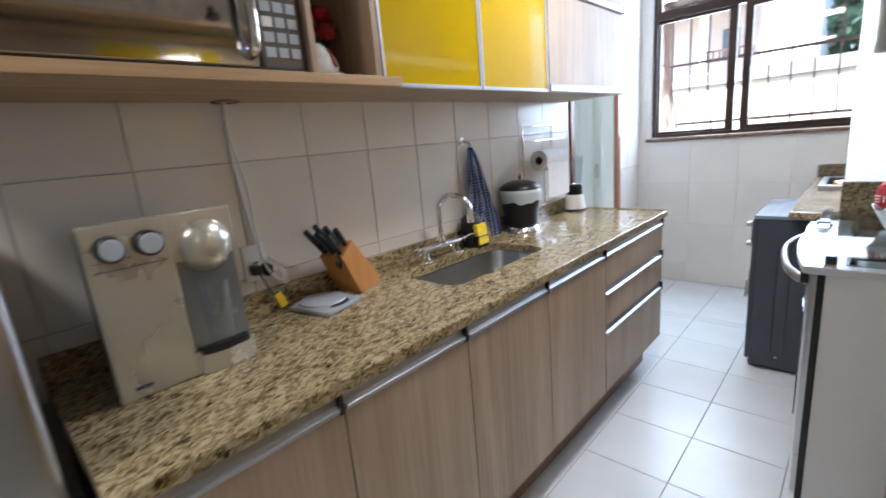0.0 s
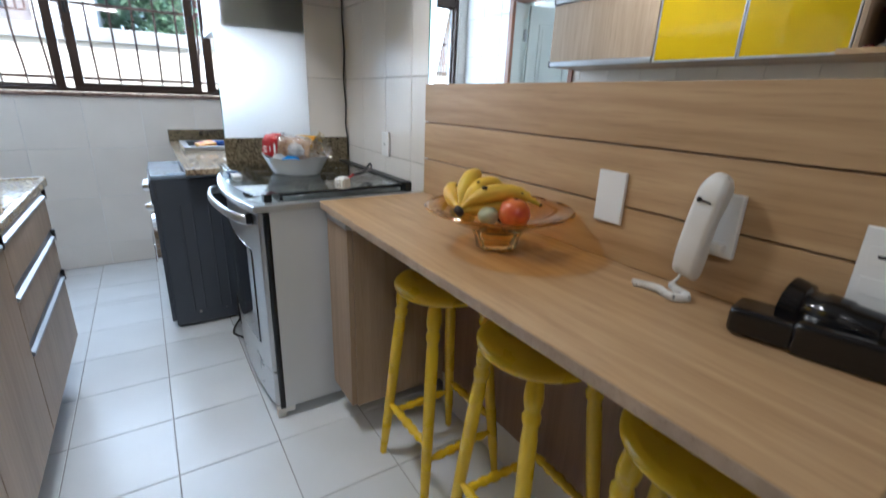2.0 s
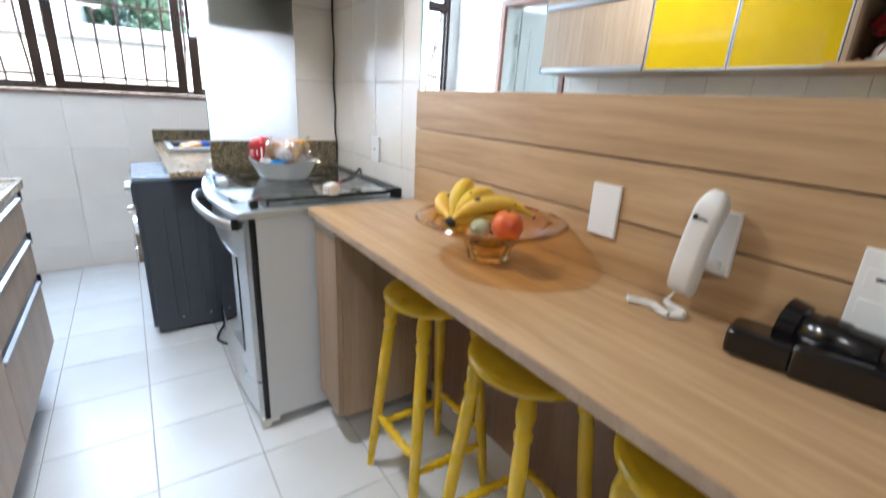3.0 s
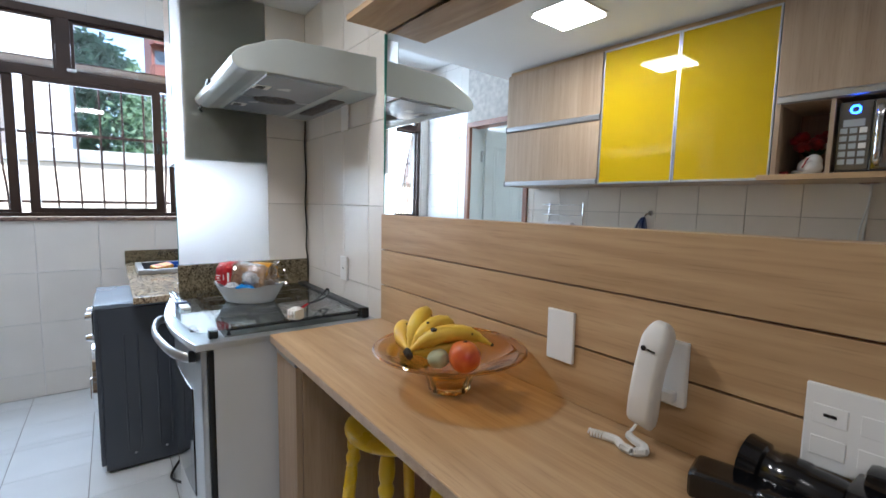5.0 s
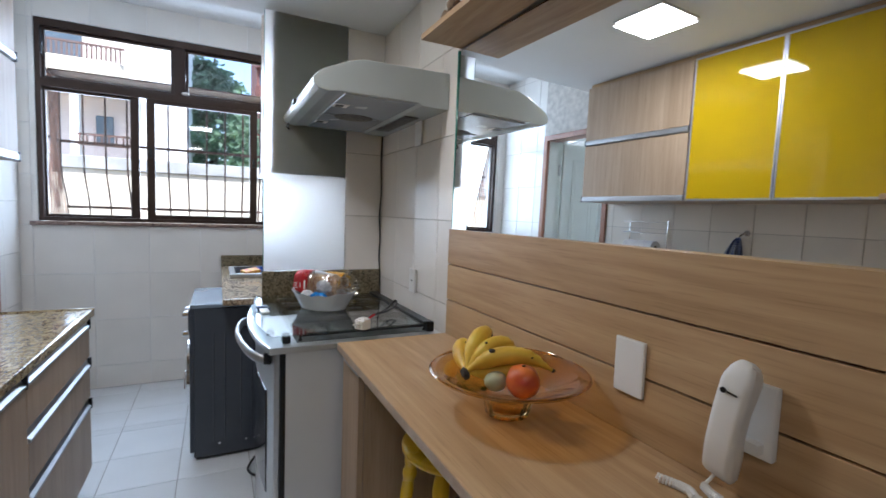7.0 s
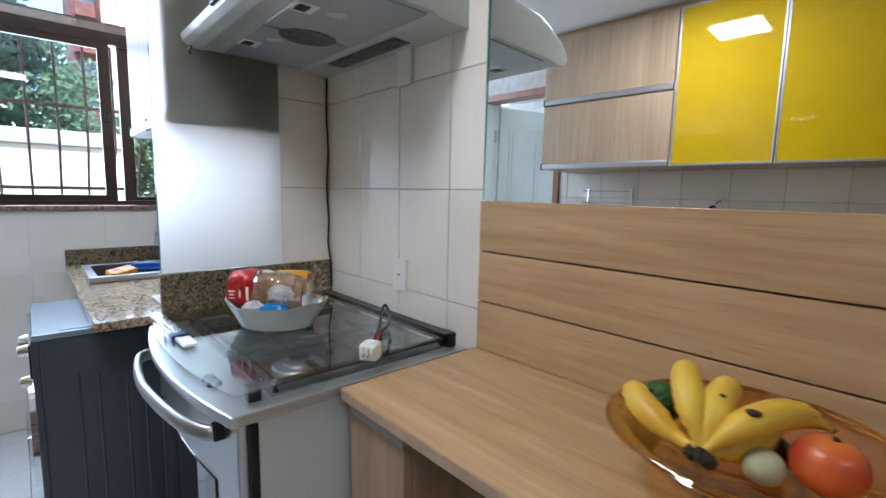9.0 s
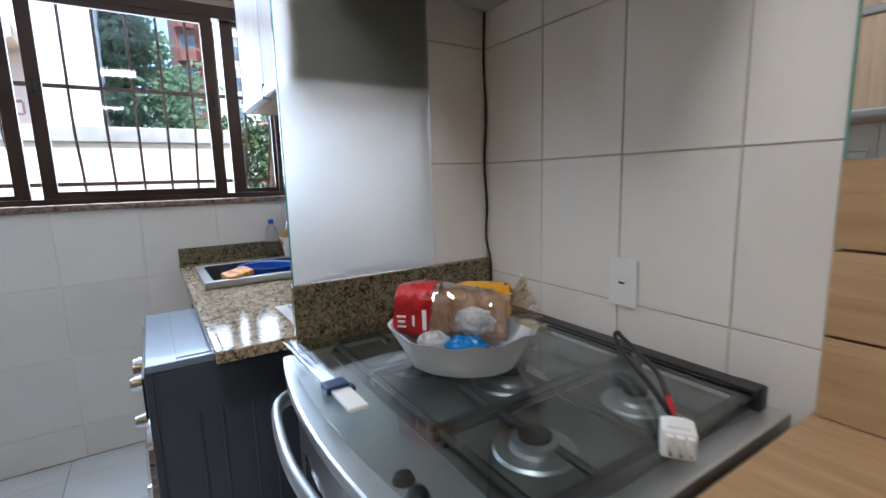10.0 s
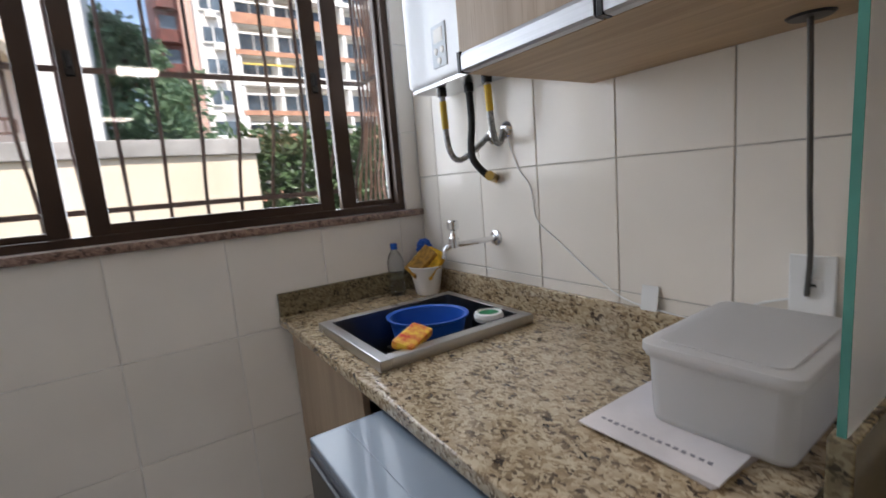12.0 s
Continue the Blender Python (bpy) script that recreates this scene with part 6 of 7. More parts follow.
heater()
solid("paper_tag", turn(bm_box(-0.0008, 0.0008, -0.021, 0.021, 0, 0.062, 0.0003), pose(XU - 0.017, 4.505, 0.985, 0, 10, 4)), WHITE_PLASTIC, "small white paper tag leaning on the tiles", "tag")
hang = thing("hanging_cable", "dark cable hanging from the cabinet to a wall socket", "cable", (0.85, 4.18, 1.55))
part("grommet", lathe([(0, -0.004), (0.030, -0.004), (0.034, 0.0), (0, 0.0)], 24, (0.81, 4.178, 1.5555)), BLACK, hang)
part("lead", tube([(0.81, 4.178, 1.555), (0.825, 4.178, 1.40), (0.85, 4.182, 1.26), (0.872, 4.185, 1.15), (0.878, 4.19, 1.075)], 0.0048, 8, smooth=5), RUBBER_GREY, hang)
plate("wall_socket", XU, 4.185, 1.095, 0.072, 0.112, "white single socket on the utility wall", ((0, 0, 0.036, 0.022),))
sack = material("folded_paper", (0.70, 0.66, 0.66), 0.8, vary=0.1, scale=8, grain=0.2)
for k in range(3):
    solid("folded_cloth", turn(bm_box(-0.19, 0.19, -0.115, 0.115, 0, 0.0028, 0.001), pose(0.655 - 0.005 * k, 4.252 + 0.006 * k, 0.9006 + 0.0031 * k, 0, 0, -5 + 3 * k)), sack, "pale printed cloths folded under the plastic box", "cloth", group="folded cloths")
solid("cloth_print", join(*[turn(bm_box(-0.0025 - 0.001 * (k % 3), 0.0025, -0.004, 0.003, 0, 0.0008, 0), pose(0.492 + 0.0005 * k, 4.352 - 0.0125 * k, 0.9099, 0, 0, 3)) for k in range(15)]), material("grey_print", (0.25, 0.24, 0.27), 0.8), "row of faded grey print on the top cloth", "print", smooth=0)


def storage_box():
    b = thing("storage_box", "translucent white plastic storage box with its lid on", "box", (0.704, 4.206, 0.9101), rz=2)
    milky = frosted("milky_plastic", (0.86, 0.85, 0.84), 0.62, 0.6)
    bm = bmesh.new()
    prev = None
    for hx, hy, z in ((0.140, 0.094, 0.004), (0.148, 0.101, 0.0), (0.150, 0.103, 0.008), (0.154, 0.107, 0.110), (0.154, 0.107, 0.113), (0.159, 0.112, 0.115), (0.159, 0.112, 0.128)):
        rg = [bm.verts.new((x, y, z)) for x, y in rounded(-hx, hx, -hy, hy, 0.022)]
        if prev:
            for i in range(len(rg)):
                j = (i + 1) % len(rg)
                bm.faces.new((prev[i], prev[j], rg[j], rg[i]))
        else:
            bm.faces.new(rg[::-1])
        prev = rg
    part("tub", bm, milky, b, local=True, smooth=50)
    part("lid", join(prism(rounded(-0.163, 0.163, -0.116, 0.116, 0.024), 0.122, 0.137, 0.003), prism(rounded(-0.138, 0.138, -0.093, 0.093, 0.018), 0.136, 0.1395, 0.0015)), milky, b, local=True, smooth=50)


storage_box()


# ---- fridge ----
fr = thing("fridge", "dark graphite fridge standing beside the granite worktop", "fridge", (-0.50, 1.10, 0))
part("body", bm_box(XL + 0.03, -0.42, 0.76, 1.425, 0.02, 1.28, 0.008), GREY_BODY, fr)
part("door", bm_box(-0.415, -0.35, 0.762, 1.423, 0.03, 1.275, 0.02, 4), STEEL, fr, "steel front door")
part("door_handle", tube([(-0.345, 0.80, 0.70), (-0.315, 0.80, 0.72), (-0.315, 0.80, 1.10), (-0.345, 0.80, 1.12)], 0.010, 10), CHROME, fr)
for y in (0.82, 1.36):
    part("foot", lathe([(0, 0), (0.02, 0), (0.02, 0.021), (0, 0.021)], 12, (-0.5, y, 0)), BLACK, fr)


# ---- things on the granite worktop ----
def purifier():
    p = thing("water_purifier", "silver countertop water purifier with a glass under the spout", "water purifier", (-0.66, 1.69, 0.9))
    y0, y1, xf = 1.545, 1.833, -0.580
    silver = material("satin_silver_plastic", (0.56, 0.55, 0.48), 0.26, 0.6, vary=0.06, scale=4, coat=0.2)
    part("housing", bm_box(-0.79, xf - 0.012, y0 + 0.020, y1 - 0.010, 0.902, 1.250, 0.014, 3), BLACK, p, "black rear housing")
    yn0, yn1, zn0, zn1 = 1.700, 1.826, 0.955, 1.165
    faceb = [bm_box(xf - 0.014, xf, y0, yn0, 0.9005, 1.273, 0.006), bm_box(xf - 0.0135, xf - 0.0005, yn0 - 0.01, y1, 0.9007, zn0, 0.006), bm_box(xf - 0.0135, xf - 0.0005, yn0 - 0.01, y1, zn1, 1.2728, 0.006)]
    part("front_panel", join(*faceb), silver, p, "satin silver front panel")
    # recess grey is darkened, its inner shade is part of the colour
    part("recess", bm_box(xf - 0.058, xf - 0.011, yn0 + 0.001, y1 - 0.004, zn0 - 0.002, zn1 + 0.002, 0.002), material("shaded_grey_plastic", (0.20, 0.21, 0.21), 0.25, 0.3, vary=0.1, coat=0.2), p)
    part("spout_dome", blob((xf - 0.02, 1.768, 1.192), (0.046, 0.062, 0.062), 0, 1, 4), silver, p, smooth=60)
    part("drip_tray", prism([(xf - 0.03, 1.705), (xf + 0.012, 1.712), (xf + 0.024, 1.764), (xf + 0.014, 1.818), (xf - 0.03, 1.826)], 0.948, 0.962, 0.003), BLACK, p, "black drip tray")
    part("tray_front", prism([(xf - 0.005, 1.700), (xf + 0.010, 1.708), (xf + 0.021, 1.764), (xf + 0.012, 1.820), (xf - 0.005, 1.831)], 0.9005, 0.947, 0.003), silver, p)
    for y in (1.590, 1.657):
        k = part("knob", turn(lathe([(0, 0.026), (0.022, 0.026), (0.026, 0.022), (0.027, 0.0)], 32), Matrix.Translation((xf, y, 1.222)) @ Matrix.Rotation(radians(90), 4, "Y")), BLACK, p, "black knob with grey cap")
        part("knob_cap", turn(lathe([(0, 0.030), (0.019, 0.029), (0.0215, 0.026)], 32), Matrix.Translation((xf, y, 1.222)) @ Matrix.Rotation(radians(90), 4, "Y")), LIGHT_GREY, k)
    part("maker_mark", bm_box(xf - 0.001, xf + 0.0012, 1.575, 1.608, 0.922, 0.929, 0.0004), GREY_BODY, p)
    part("panel_joint", bm_box(xf - 0.001, xf + 0.0008, y0 + 0.012, yn0 - 0.014, 1.178, 1.1805, 0.0002), GREY_BODY, p)


purifier()
gl = thing("drinking_glass", "clear drinking glass under the purifier spout", "glass", (-0.586, 1.765, 0.9625))
part("tumbler", lathe([(0, 0.002), (0.024, 0.0), (0.027, 0.004), (0.036, 0.145), (0.034, 0.146), (0.025, 0.012), (0, 0.010)], 32), CLEAR_SOLID, gl, local=True, smooth=50)


power_cable = thing("power_cable", "white cord hanging down the tiles from the cabinet to a plug", "cable", (-0.85, 2.0, 1.53))
part("grommet", lathe([(0, -0.004), (0.026, -0.004), (0.030, 0.0), (0, 0.0)], 24, (-0.800, 1.965, UB - 0.003)), WOOD_DARK, power_cable, "dark cable outlet under the cabinet")
part("cord", tube([(-0.810, 1.965, 1.526), (-0.845, 1.972, 1.46), (-0.850, 1.977, 1.343), (-0.850, 1.990, 1.19), (-0.848, 2.007, 1.075), (-0.842, 2.040, 1.00), (-0.836, 2.072, 0.978), (-0.838, 2.060, 1.03), (-0.846, 2.03, 1.07)], 0.0042, 8, smooth=6), CREAM_PLASTIC, power_cable, "stiff white cord")
part("plug", turn(bm_box(-0.014, 0.014, -0.013, 0.013, -0.020, 0.020, 0.005), pose(-0.842, 2.016, 1.035, 0, 10, 12)), BLACK, power_cable, "black plug")


def knife_block():
    k = thing("knife_block", "orange-brown wooden block full of black-handled knives", "knife block", (-0.77, 2.30, 0.9))
    wd = wood("knife_block_wood", (0.58, 0.27, 0.075), (0.46, 0.20, 0.05), 2, rough=0.35)
    m = Matrix.Translation((-0.775, 2.306, 0.9005)) @ Matrix.Rotation(radians(14), 4, "Z")
    out = [(0.055, 0.0), (0.055, 0.024), (-0.068, 0.185), (-0.128, 0.140), (-0.055, 0.0)]
    part("block", turn(prism(out, -0.048, 0.048, 0.003, "x"), m), wd, k)
    for r in range(2):
        for c in range(3):
            base = Vector((-0.03 + 0.03 * c, -0.083 - 0.030 * r, 0.172 - 0.022 * r))
            ln = 0.095 - 0.012 * c + 0.015 * r
            d = Vector((0.02 * (c - 1), -0.61 + 0.06 * (c - 1), 0.79)).normalized()
            part("knife_handle", turn(tube([base - d * 0.01, base + d * 0.02, base + d * ln * 0.6, base + d * ln], 0.010, 8, radii=[0.008, 0.010, 0.009, 0.011, 0.009]), m), BLACK, k)
    loop = [(0.03 + 0.020 * math.cos(a), -0.125 - 0.012 * math.cos(a), 0.125 + 0.020 * math.sin(a)) for a in (2 * math.pi * i / 12 for i in range(13))]
    part("scissor_handle", turn(tube(loop, 0.005, 6), m), BLACK, k)


knife_block()
ks = thing("kitchen_scale", "flat grey kitchen scale with a glass plate", "scale", (-0.73, 2.13, 0.9))
m = Matrix.Translation((-0.722, 2.128, 0.9005)) @ Matrix.Rotation(radians(12), 4, "Z")
part("base", turn(prism(rounded(-0.085, 0.085, -0.080, 0.080, 0.02), 0.0, 0.014, 0.004), m), LIGHT_GREY, ks)
part("plate", turn(lathe([(0, 0.024), (0.06, 0.024), (0.070, 0.021), (0.074, 0.0145)], 40, (-0.012, 0.0, 0.0)), m), LIGHT_GREY, ks, "round pale plate")
part("display", turn(prism([(0.060 + 0.016 * math.cos(a), 0.038 * math.sin(a)) for a in (2 * math.pi * i / 24 for i in range(24))], 0.0135, 0.0165, 0.001), m), BLACK, ks, "oval dark display")


def faucet():
    f = thing("kitchen_faucet", "chrome two-handle kitchen faucet with a swan neck", "faucet", (-0.79, 2.74, 0.9))
    x = -0.785
    part("bridge", tube([(x, 2.615, 0.948), (x, 2.875, 0.948)], 0.014, 14), CHROME, f)
    for y in (2.645, 2.845):
        part("leg", lathe([(0.030, 0), (0.028, 0.006), (0.016, 0.012), (0.014, 0.05), (0, 0.05)], 20, (x, y, 0.9003)), CHROME, f)
    for y, s in ((2.615, -1), (2.875, 1)):
        part("handle", join(turn(lathe([(0.016, 0), (0.018, 0.01), (0.016, 0.03), (0, 0.032)], 16), Matrix.Translation((x, y, 0.948)) @ Matrix.Rotation(radians(-90 * s), 4, "X")), tube([(x, y + s * 0.02, 0.95), (x + 0.03, y + s * 0.03, 0.965), (x + 0.055, y + s * 0.035, 0.968)], 0.006, 8)), CHROME, f)
    part("neck_base", lathe([(0.02, 0), (0.022, 0.02), (0.015, 0.035), (0.0125, 0.05), (0, 0.05)], 20, (x, 2.745, 0.955)), CHROME, f)
    part("neck", tube([(x, 2.745, 0.98), (x, 2.745, 1.08), (x + 0.005, 2.747, 1.12), (x + 0.05, 2.755, 1.155), (x + 0.11, 2.765, 1.15), (x + 0.14, 2.77, 1.115), (x + 0.145, 2.77, 1.085)], 0.0115, 14, smooth=6), CHROME, f)
    part("nozzle", tube([(x + 0.145, 2.77, 1.09), (x + 0.146, 2.77, 1.05)], 0.0145, 14), CHROME, f)


faucet()
so = thing("soap_caddy", "black soap dispenser holding a yellow sponge", "soap dispenser", (-0.79, 2.985, 0.9))
part("dispenser", lathe([(0, 0.0), (0.044, 0.0), (0.047, 0.006), (0.048, 0.08), (0.044, 0.125), (0.028, 0.146), (0, 0.150)], 32, (-0.790, 2.952, 0.9003)), BLACK, so, smooth=50)
part("holder", bm_box(-0.755, -0.722, 2.915, 2.99, 0.9005, 0.955, 0.006), BLACK, so)
part("sponge", turn(bm_box(-0.012, 0.012, -0.034, 0.034, 0, 0.092, 0.006), pose(-0.728, 2.952, 0.912, 0, -10, 0)), material("yellow_sponge_new", (0.84, 0.62, 0.02), 0.85, vary=0.1, scale=60, grain=0.8, grain_scale=220), so, "yellow sponge")


def towel():
    t = thing("dish_towel", "blue and white checked dish towel hung on a wall hook", "towel", (-0.83, 3.04, 1.35))
    m = bpy.data.materials.new("blue_checked_cotton")
    m.use_nodes = True
    nt = m.node_tree
    b = nt.nodes["Principled BSDF"]
    co, mp = nt.nodes.new("ShaderNodeTexCoord"), nt.nodes.new("ShaderNodeMapping")
    mp.inputs["Scale"].default_value = (1, 1, 1)
    ck = nt.nodes.new("ShaderNodeTexBrick")
    ck.inputs["Scale"].default_value = 30
    ck.inputs["Color1"].default_value, ck.inputs["Color2"].default_value, ck.inputs["Mortar"].default_value = (0.016, 0.04, 0.19, 1), (0.025, 0.06, 0.26, 1), (0.42, 0.46, 0.56, 1)
    ck.inputs["Mortar Size"].default_value, ck.offset = 0.045, 0.0
    ck.inputs["Brick Width"].default_value, ck.inputs["Row Height"].default_value = 0.42, 0.30
    mp.inputs["Rotation"].default_value = (radians(90), 0, radians(90))
    nt.links.new(co.outputs["Object"], mp.inputs["Vector"])
    nt.links.new(mp.outputs["Vector"], ck.inputs["Vector"])
    nt.links.new(ck.outputs["Color"], b.inputs["Base Color"])
    b.inputs["Roughness"].default_value = 0.9
    bm = bmesh.new()
    rows, cols = 36, 40
    grid = []
    for i in range(rows + 1):
        u = i / rows
        w = 0.012 + 0.125 * u ** 0.8
        z = 1.335 - 0.41 * u
        line = []
        for j in range(cols + 1):
            v = j / cols
            y = 3.035 + 0.055 * u + (v - 0.42) * 2 * w
            dep = 0.016 + 0.020 * (0.25 + u) * (0.5 + 0.5 * math.sin(v * 15 + 1.4 * u)) + 0.008 * noise.noise(Vector((v * 5, u * 3, 0)))
            line.append(bm.verts.new((XL + dep, y, z - 0.035 * u * math.sin(v * 3.1) + (0.02 * (0.5 - v) * u))))
        grid.append(line)
    for i in range(rows):
        for j in range(cols):
            bm.faces.new((grid[i][j], grid[i][j + 1], grid[i + 1][j + 1], grid[i + 1][j]))
    bmesh.ops.solidify(bm, geom=list(bm.faces), thickness=0.004)
    part("cloth", bm, m, t, smooth=80)


towel()
hk = thing("wall_hook", "small chrome hook on the kitchen tiles", "hook", (XL, 3.0, 1.362))
part("base", turn(lathe([(0, 0.008), (0.016, 0.008), (0.018, 0.0)], 20), Matrix.Translation((XL, 3.0, 1.362)) @ Matrix.Rotation(radians(90), 4, "Y")), CHROME, hk)
part("peg", tube([(XL, 3.0, 1.362), (XL + 0.03, 3.01, 1.355), (XL + 0.038, 3.02, 1.340)], 0.006, 8), CHROME, hk)


def bin_():
    b = thing("counter_bin", "black countertop bin with a chrome foot and white liner", "bin", (-0.760, 3.315, 0.9003))
    part("body", lathe([(0, 0.03), (0.075, 0.03), (0.080, 0.036), (0.092, 0.14), (0.098, 0.200), (0.094, 0.200), (0.08, 0.04), (0, 0.036)], 44), BLACK, b, local=True, smooth=50)
    part("foot_ring", lathe([(0.070, 0.03), (0.082, 0.024), (0.093, 0.006), (0.093, 0.0), (0.060, 0.0), (0.066, 0.03)], 44), CHROME, b, "chrome foot ring", local=True)
    bag = lathe([(0.094, 0.212), (0.101, 0.208), (0.104, 0.19), (0.101, 0.168), (0.098, 0.145), (0.0955, 0.145), (0.099, 0.17)], 60)
    for v in bag.verts:
        a = math.atan2(v.co.y, v.co.x)
        k = 1 + 0.022 * noise.noise(Vector((3 * math.cos(a), 3 * math.sin(a), v.co.z * 40)))
        v.co.x, v.co.y = v.co.x * k, v.co.y * k
        if v.co.z < 0.16:
            v.co.z += 0.022 * noise.noise(Vector((2.5 * math.cos(a), 2.5 * math.sin(a), 7)))
    part("liner", bag, frosted("thin_bag_plastic", (0.66, 0.73, 0.76), 0.3, 0.6), b, "crumpled translucent liner", local=True, smooth=60)
    lid = part("lid", lathe([(0.100, 0.206), (0.102, 0.212), (0.096, 0.222), (0.07, 0.240), (0.035, 0.250), (0, 0.252)], 44), BLACK, b, local=True, smooth=50)
    part("lid_knob", lathe([(0.008, 0.250), (0.007, 0.262), (0.012, 0.268), (0.013, 0.275), (0.008, 0.282), (0, 0.284)], 20), CHROME, lid, local=True, smooth=50)


bin_()


def roll_rack():
    r = thing("paper_towel_rack", "chrome wire wall rack holding a paper towel roll", "rack", (XL, 3.66, 1.25))
    for z in (1.405, 1.33, 1.225):
        part("wire", tube([(XL + 0.004, 3.50, z), (XL + 0.075, 3.50, z), (XL + 0.075, 3.80, z), (XL + 0.004, 3.80, z)], 0.0028, 6), CHROME, r)
    for y in (3.50, 3.80):
        part("upright", tube([(XL + 0.004, y, 1.42), (XL + 0.004, y, 1.14)], 0.0028, 6), CHROME, r)
    part("spindle", tube([(XL + 0.075, 3.50, 1.225), (XL + 0.075, 3.80, 1.225)], 0.005, 8), CHROME, r)


roll_rack()
pr = thing("paper_towel_roll", "white paper towel roll with a hanging sheet", "paper towel", (XL + 0.075, 3.66, 1.225))
paper = material("tissue_paper", (0.80, 0.78, 0.78), 0.95, vary=0.03, scale=30, grain=0.6, grain_scale=140)
part("roll", turn(lathe([(0.021, -0.115), (0.052, -0.115), (0.0535, -0.113), (0.0535, 0.113), (0.052, 0.115), (0.021, 0.115)], 40), Matrix.Translation((XL + 0.078, 3.645, 1.225)) @ Matrix.Rotation(radians(90), 4, "X")), paper, pr)
part("core", turn(lathe([(0.018, -0.116), (0.021, -0.116), (0.021, 0.116), (0.018, 0.116)], 28), Matrix.Translation((XL + 0.078, 3.645, 1.225)) @ Matrix.Rotation(radians(90), 4, "X")), material("cardboard_core", (0.13, 0.095, 0.06), 0.9), pr, "brown cardboard core")
part("hanging_sheet", bm_box(XL + 0.128, XL + 0.1292, 3.532, 3.758, 1.03, 1.23, 0), paper, pr, "loose hanging sheet", smooth=0)


def blender_jug():
    b = thing("blender", "white and black blender with a clear jar", "blender", (-0.775, 3.92, 0.9003))
    part("base", lathe([(0, 0), (0.062, 0), (0.065, 0.008), (0.060, 0.03), (0.052, 0.085), (0.046, 0.095), (0, 0.095)], 32), WHITE_PLASTIC, b, local=True, smooth=50)
    part("foot_band", lathe([(0.060, 0.0), (0.0665, 0.0), (0.0665, 0.012), (0.060, 0.012)], 32), BLACK, b, local=True)
    part("collar", lathe([(0.044, 0.095), (0.047, 0.098), (0.044, 0.148), (0.040, 0.152), (0, 0.152)], 32), BLACK, b, local=True)
    part("jar", lathe([(0.036, 0.152), (0.040, 0.16), (0.050, 0.30), (0.049, 0.302), (0.037, 0.16)], 32), CLEAR_SOLID, b, local=True, smooth=50)
    part("jar_lid", lathe([(0.051, 0.300), (0.052, 0.314), (0.02, 0.320), (0, 0.322)], 32), CLEAR_SOLID, b, local=True)


blender_jug()
plate("wall_socket", XL + 0.001, 1.985, 1.062, 0.072, 0.112, "white wall socket with plugs over the worktop", ((0, 0, 0.036, 0.022),), face=1)
wires = thing("plug_leads", "white and black plug leads at the wall socket", "cable", (XL + 0.03, 1.97, 1.0))
part("white_lead", tube([(XL + 0.02, 1.970, 1.53), (XL + 0.022, 1.972, 1.44), (XL + 0.02, 1.995, 1.30), (XL + 0.02, 2.00, 1.16), (XL + 0.035, 2.0, 1.06), (XL + 0.06, 2.03, 1.0), (XL + 0.05, 2.045, 1.03), (XL + 0.03, 1.995, 1.075)], 0.0035, 8, smooth=6), WHITE_PLASTIC, wires)
part("black_plug", turn(bm_box(-0.012, 0.022, -0.014, 0.014, -0.014, 0.014, 0.005), pose(XL + 0.03, 1.972, 1.045)), BLACK, wires)
part("black_lead", tube([(XL + 0.05, 1.972, 1.042), (XL + 0.07, 1.985, 0.99), (XL + 0.065, 2.02, 0.93), (XL + 0.075, 2.07, 0.908), (XL + 0.08, 2.11, 0.906)], 0.003, 8, smooth=5), BLACK, wires)
part("yellow_tag", turn(bm_box(-0.002, 0.002, -0.012, 0.012, -0.024, 0.024, 0.001), pose(XL + 0.072, 2.015, 0.945, 20, 0, 0)), YELLOW_PAINT, wires)
solid("cable_grommet", lathe([(0, -0.004), (0.028, -0.004), (0.032, 0.0), (0, 0.0)], 24, (XL + 0.03, 1.975, UB - 0.0025), squash=1.2), material("brown_grommet", (0.10, 0.03, 0.02), 0.6), "brown cable grommet under the niche shelf", "grommet")


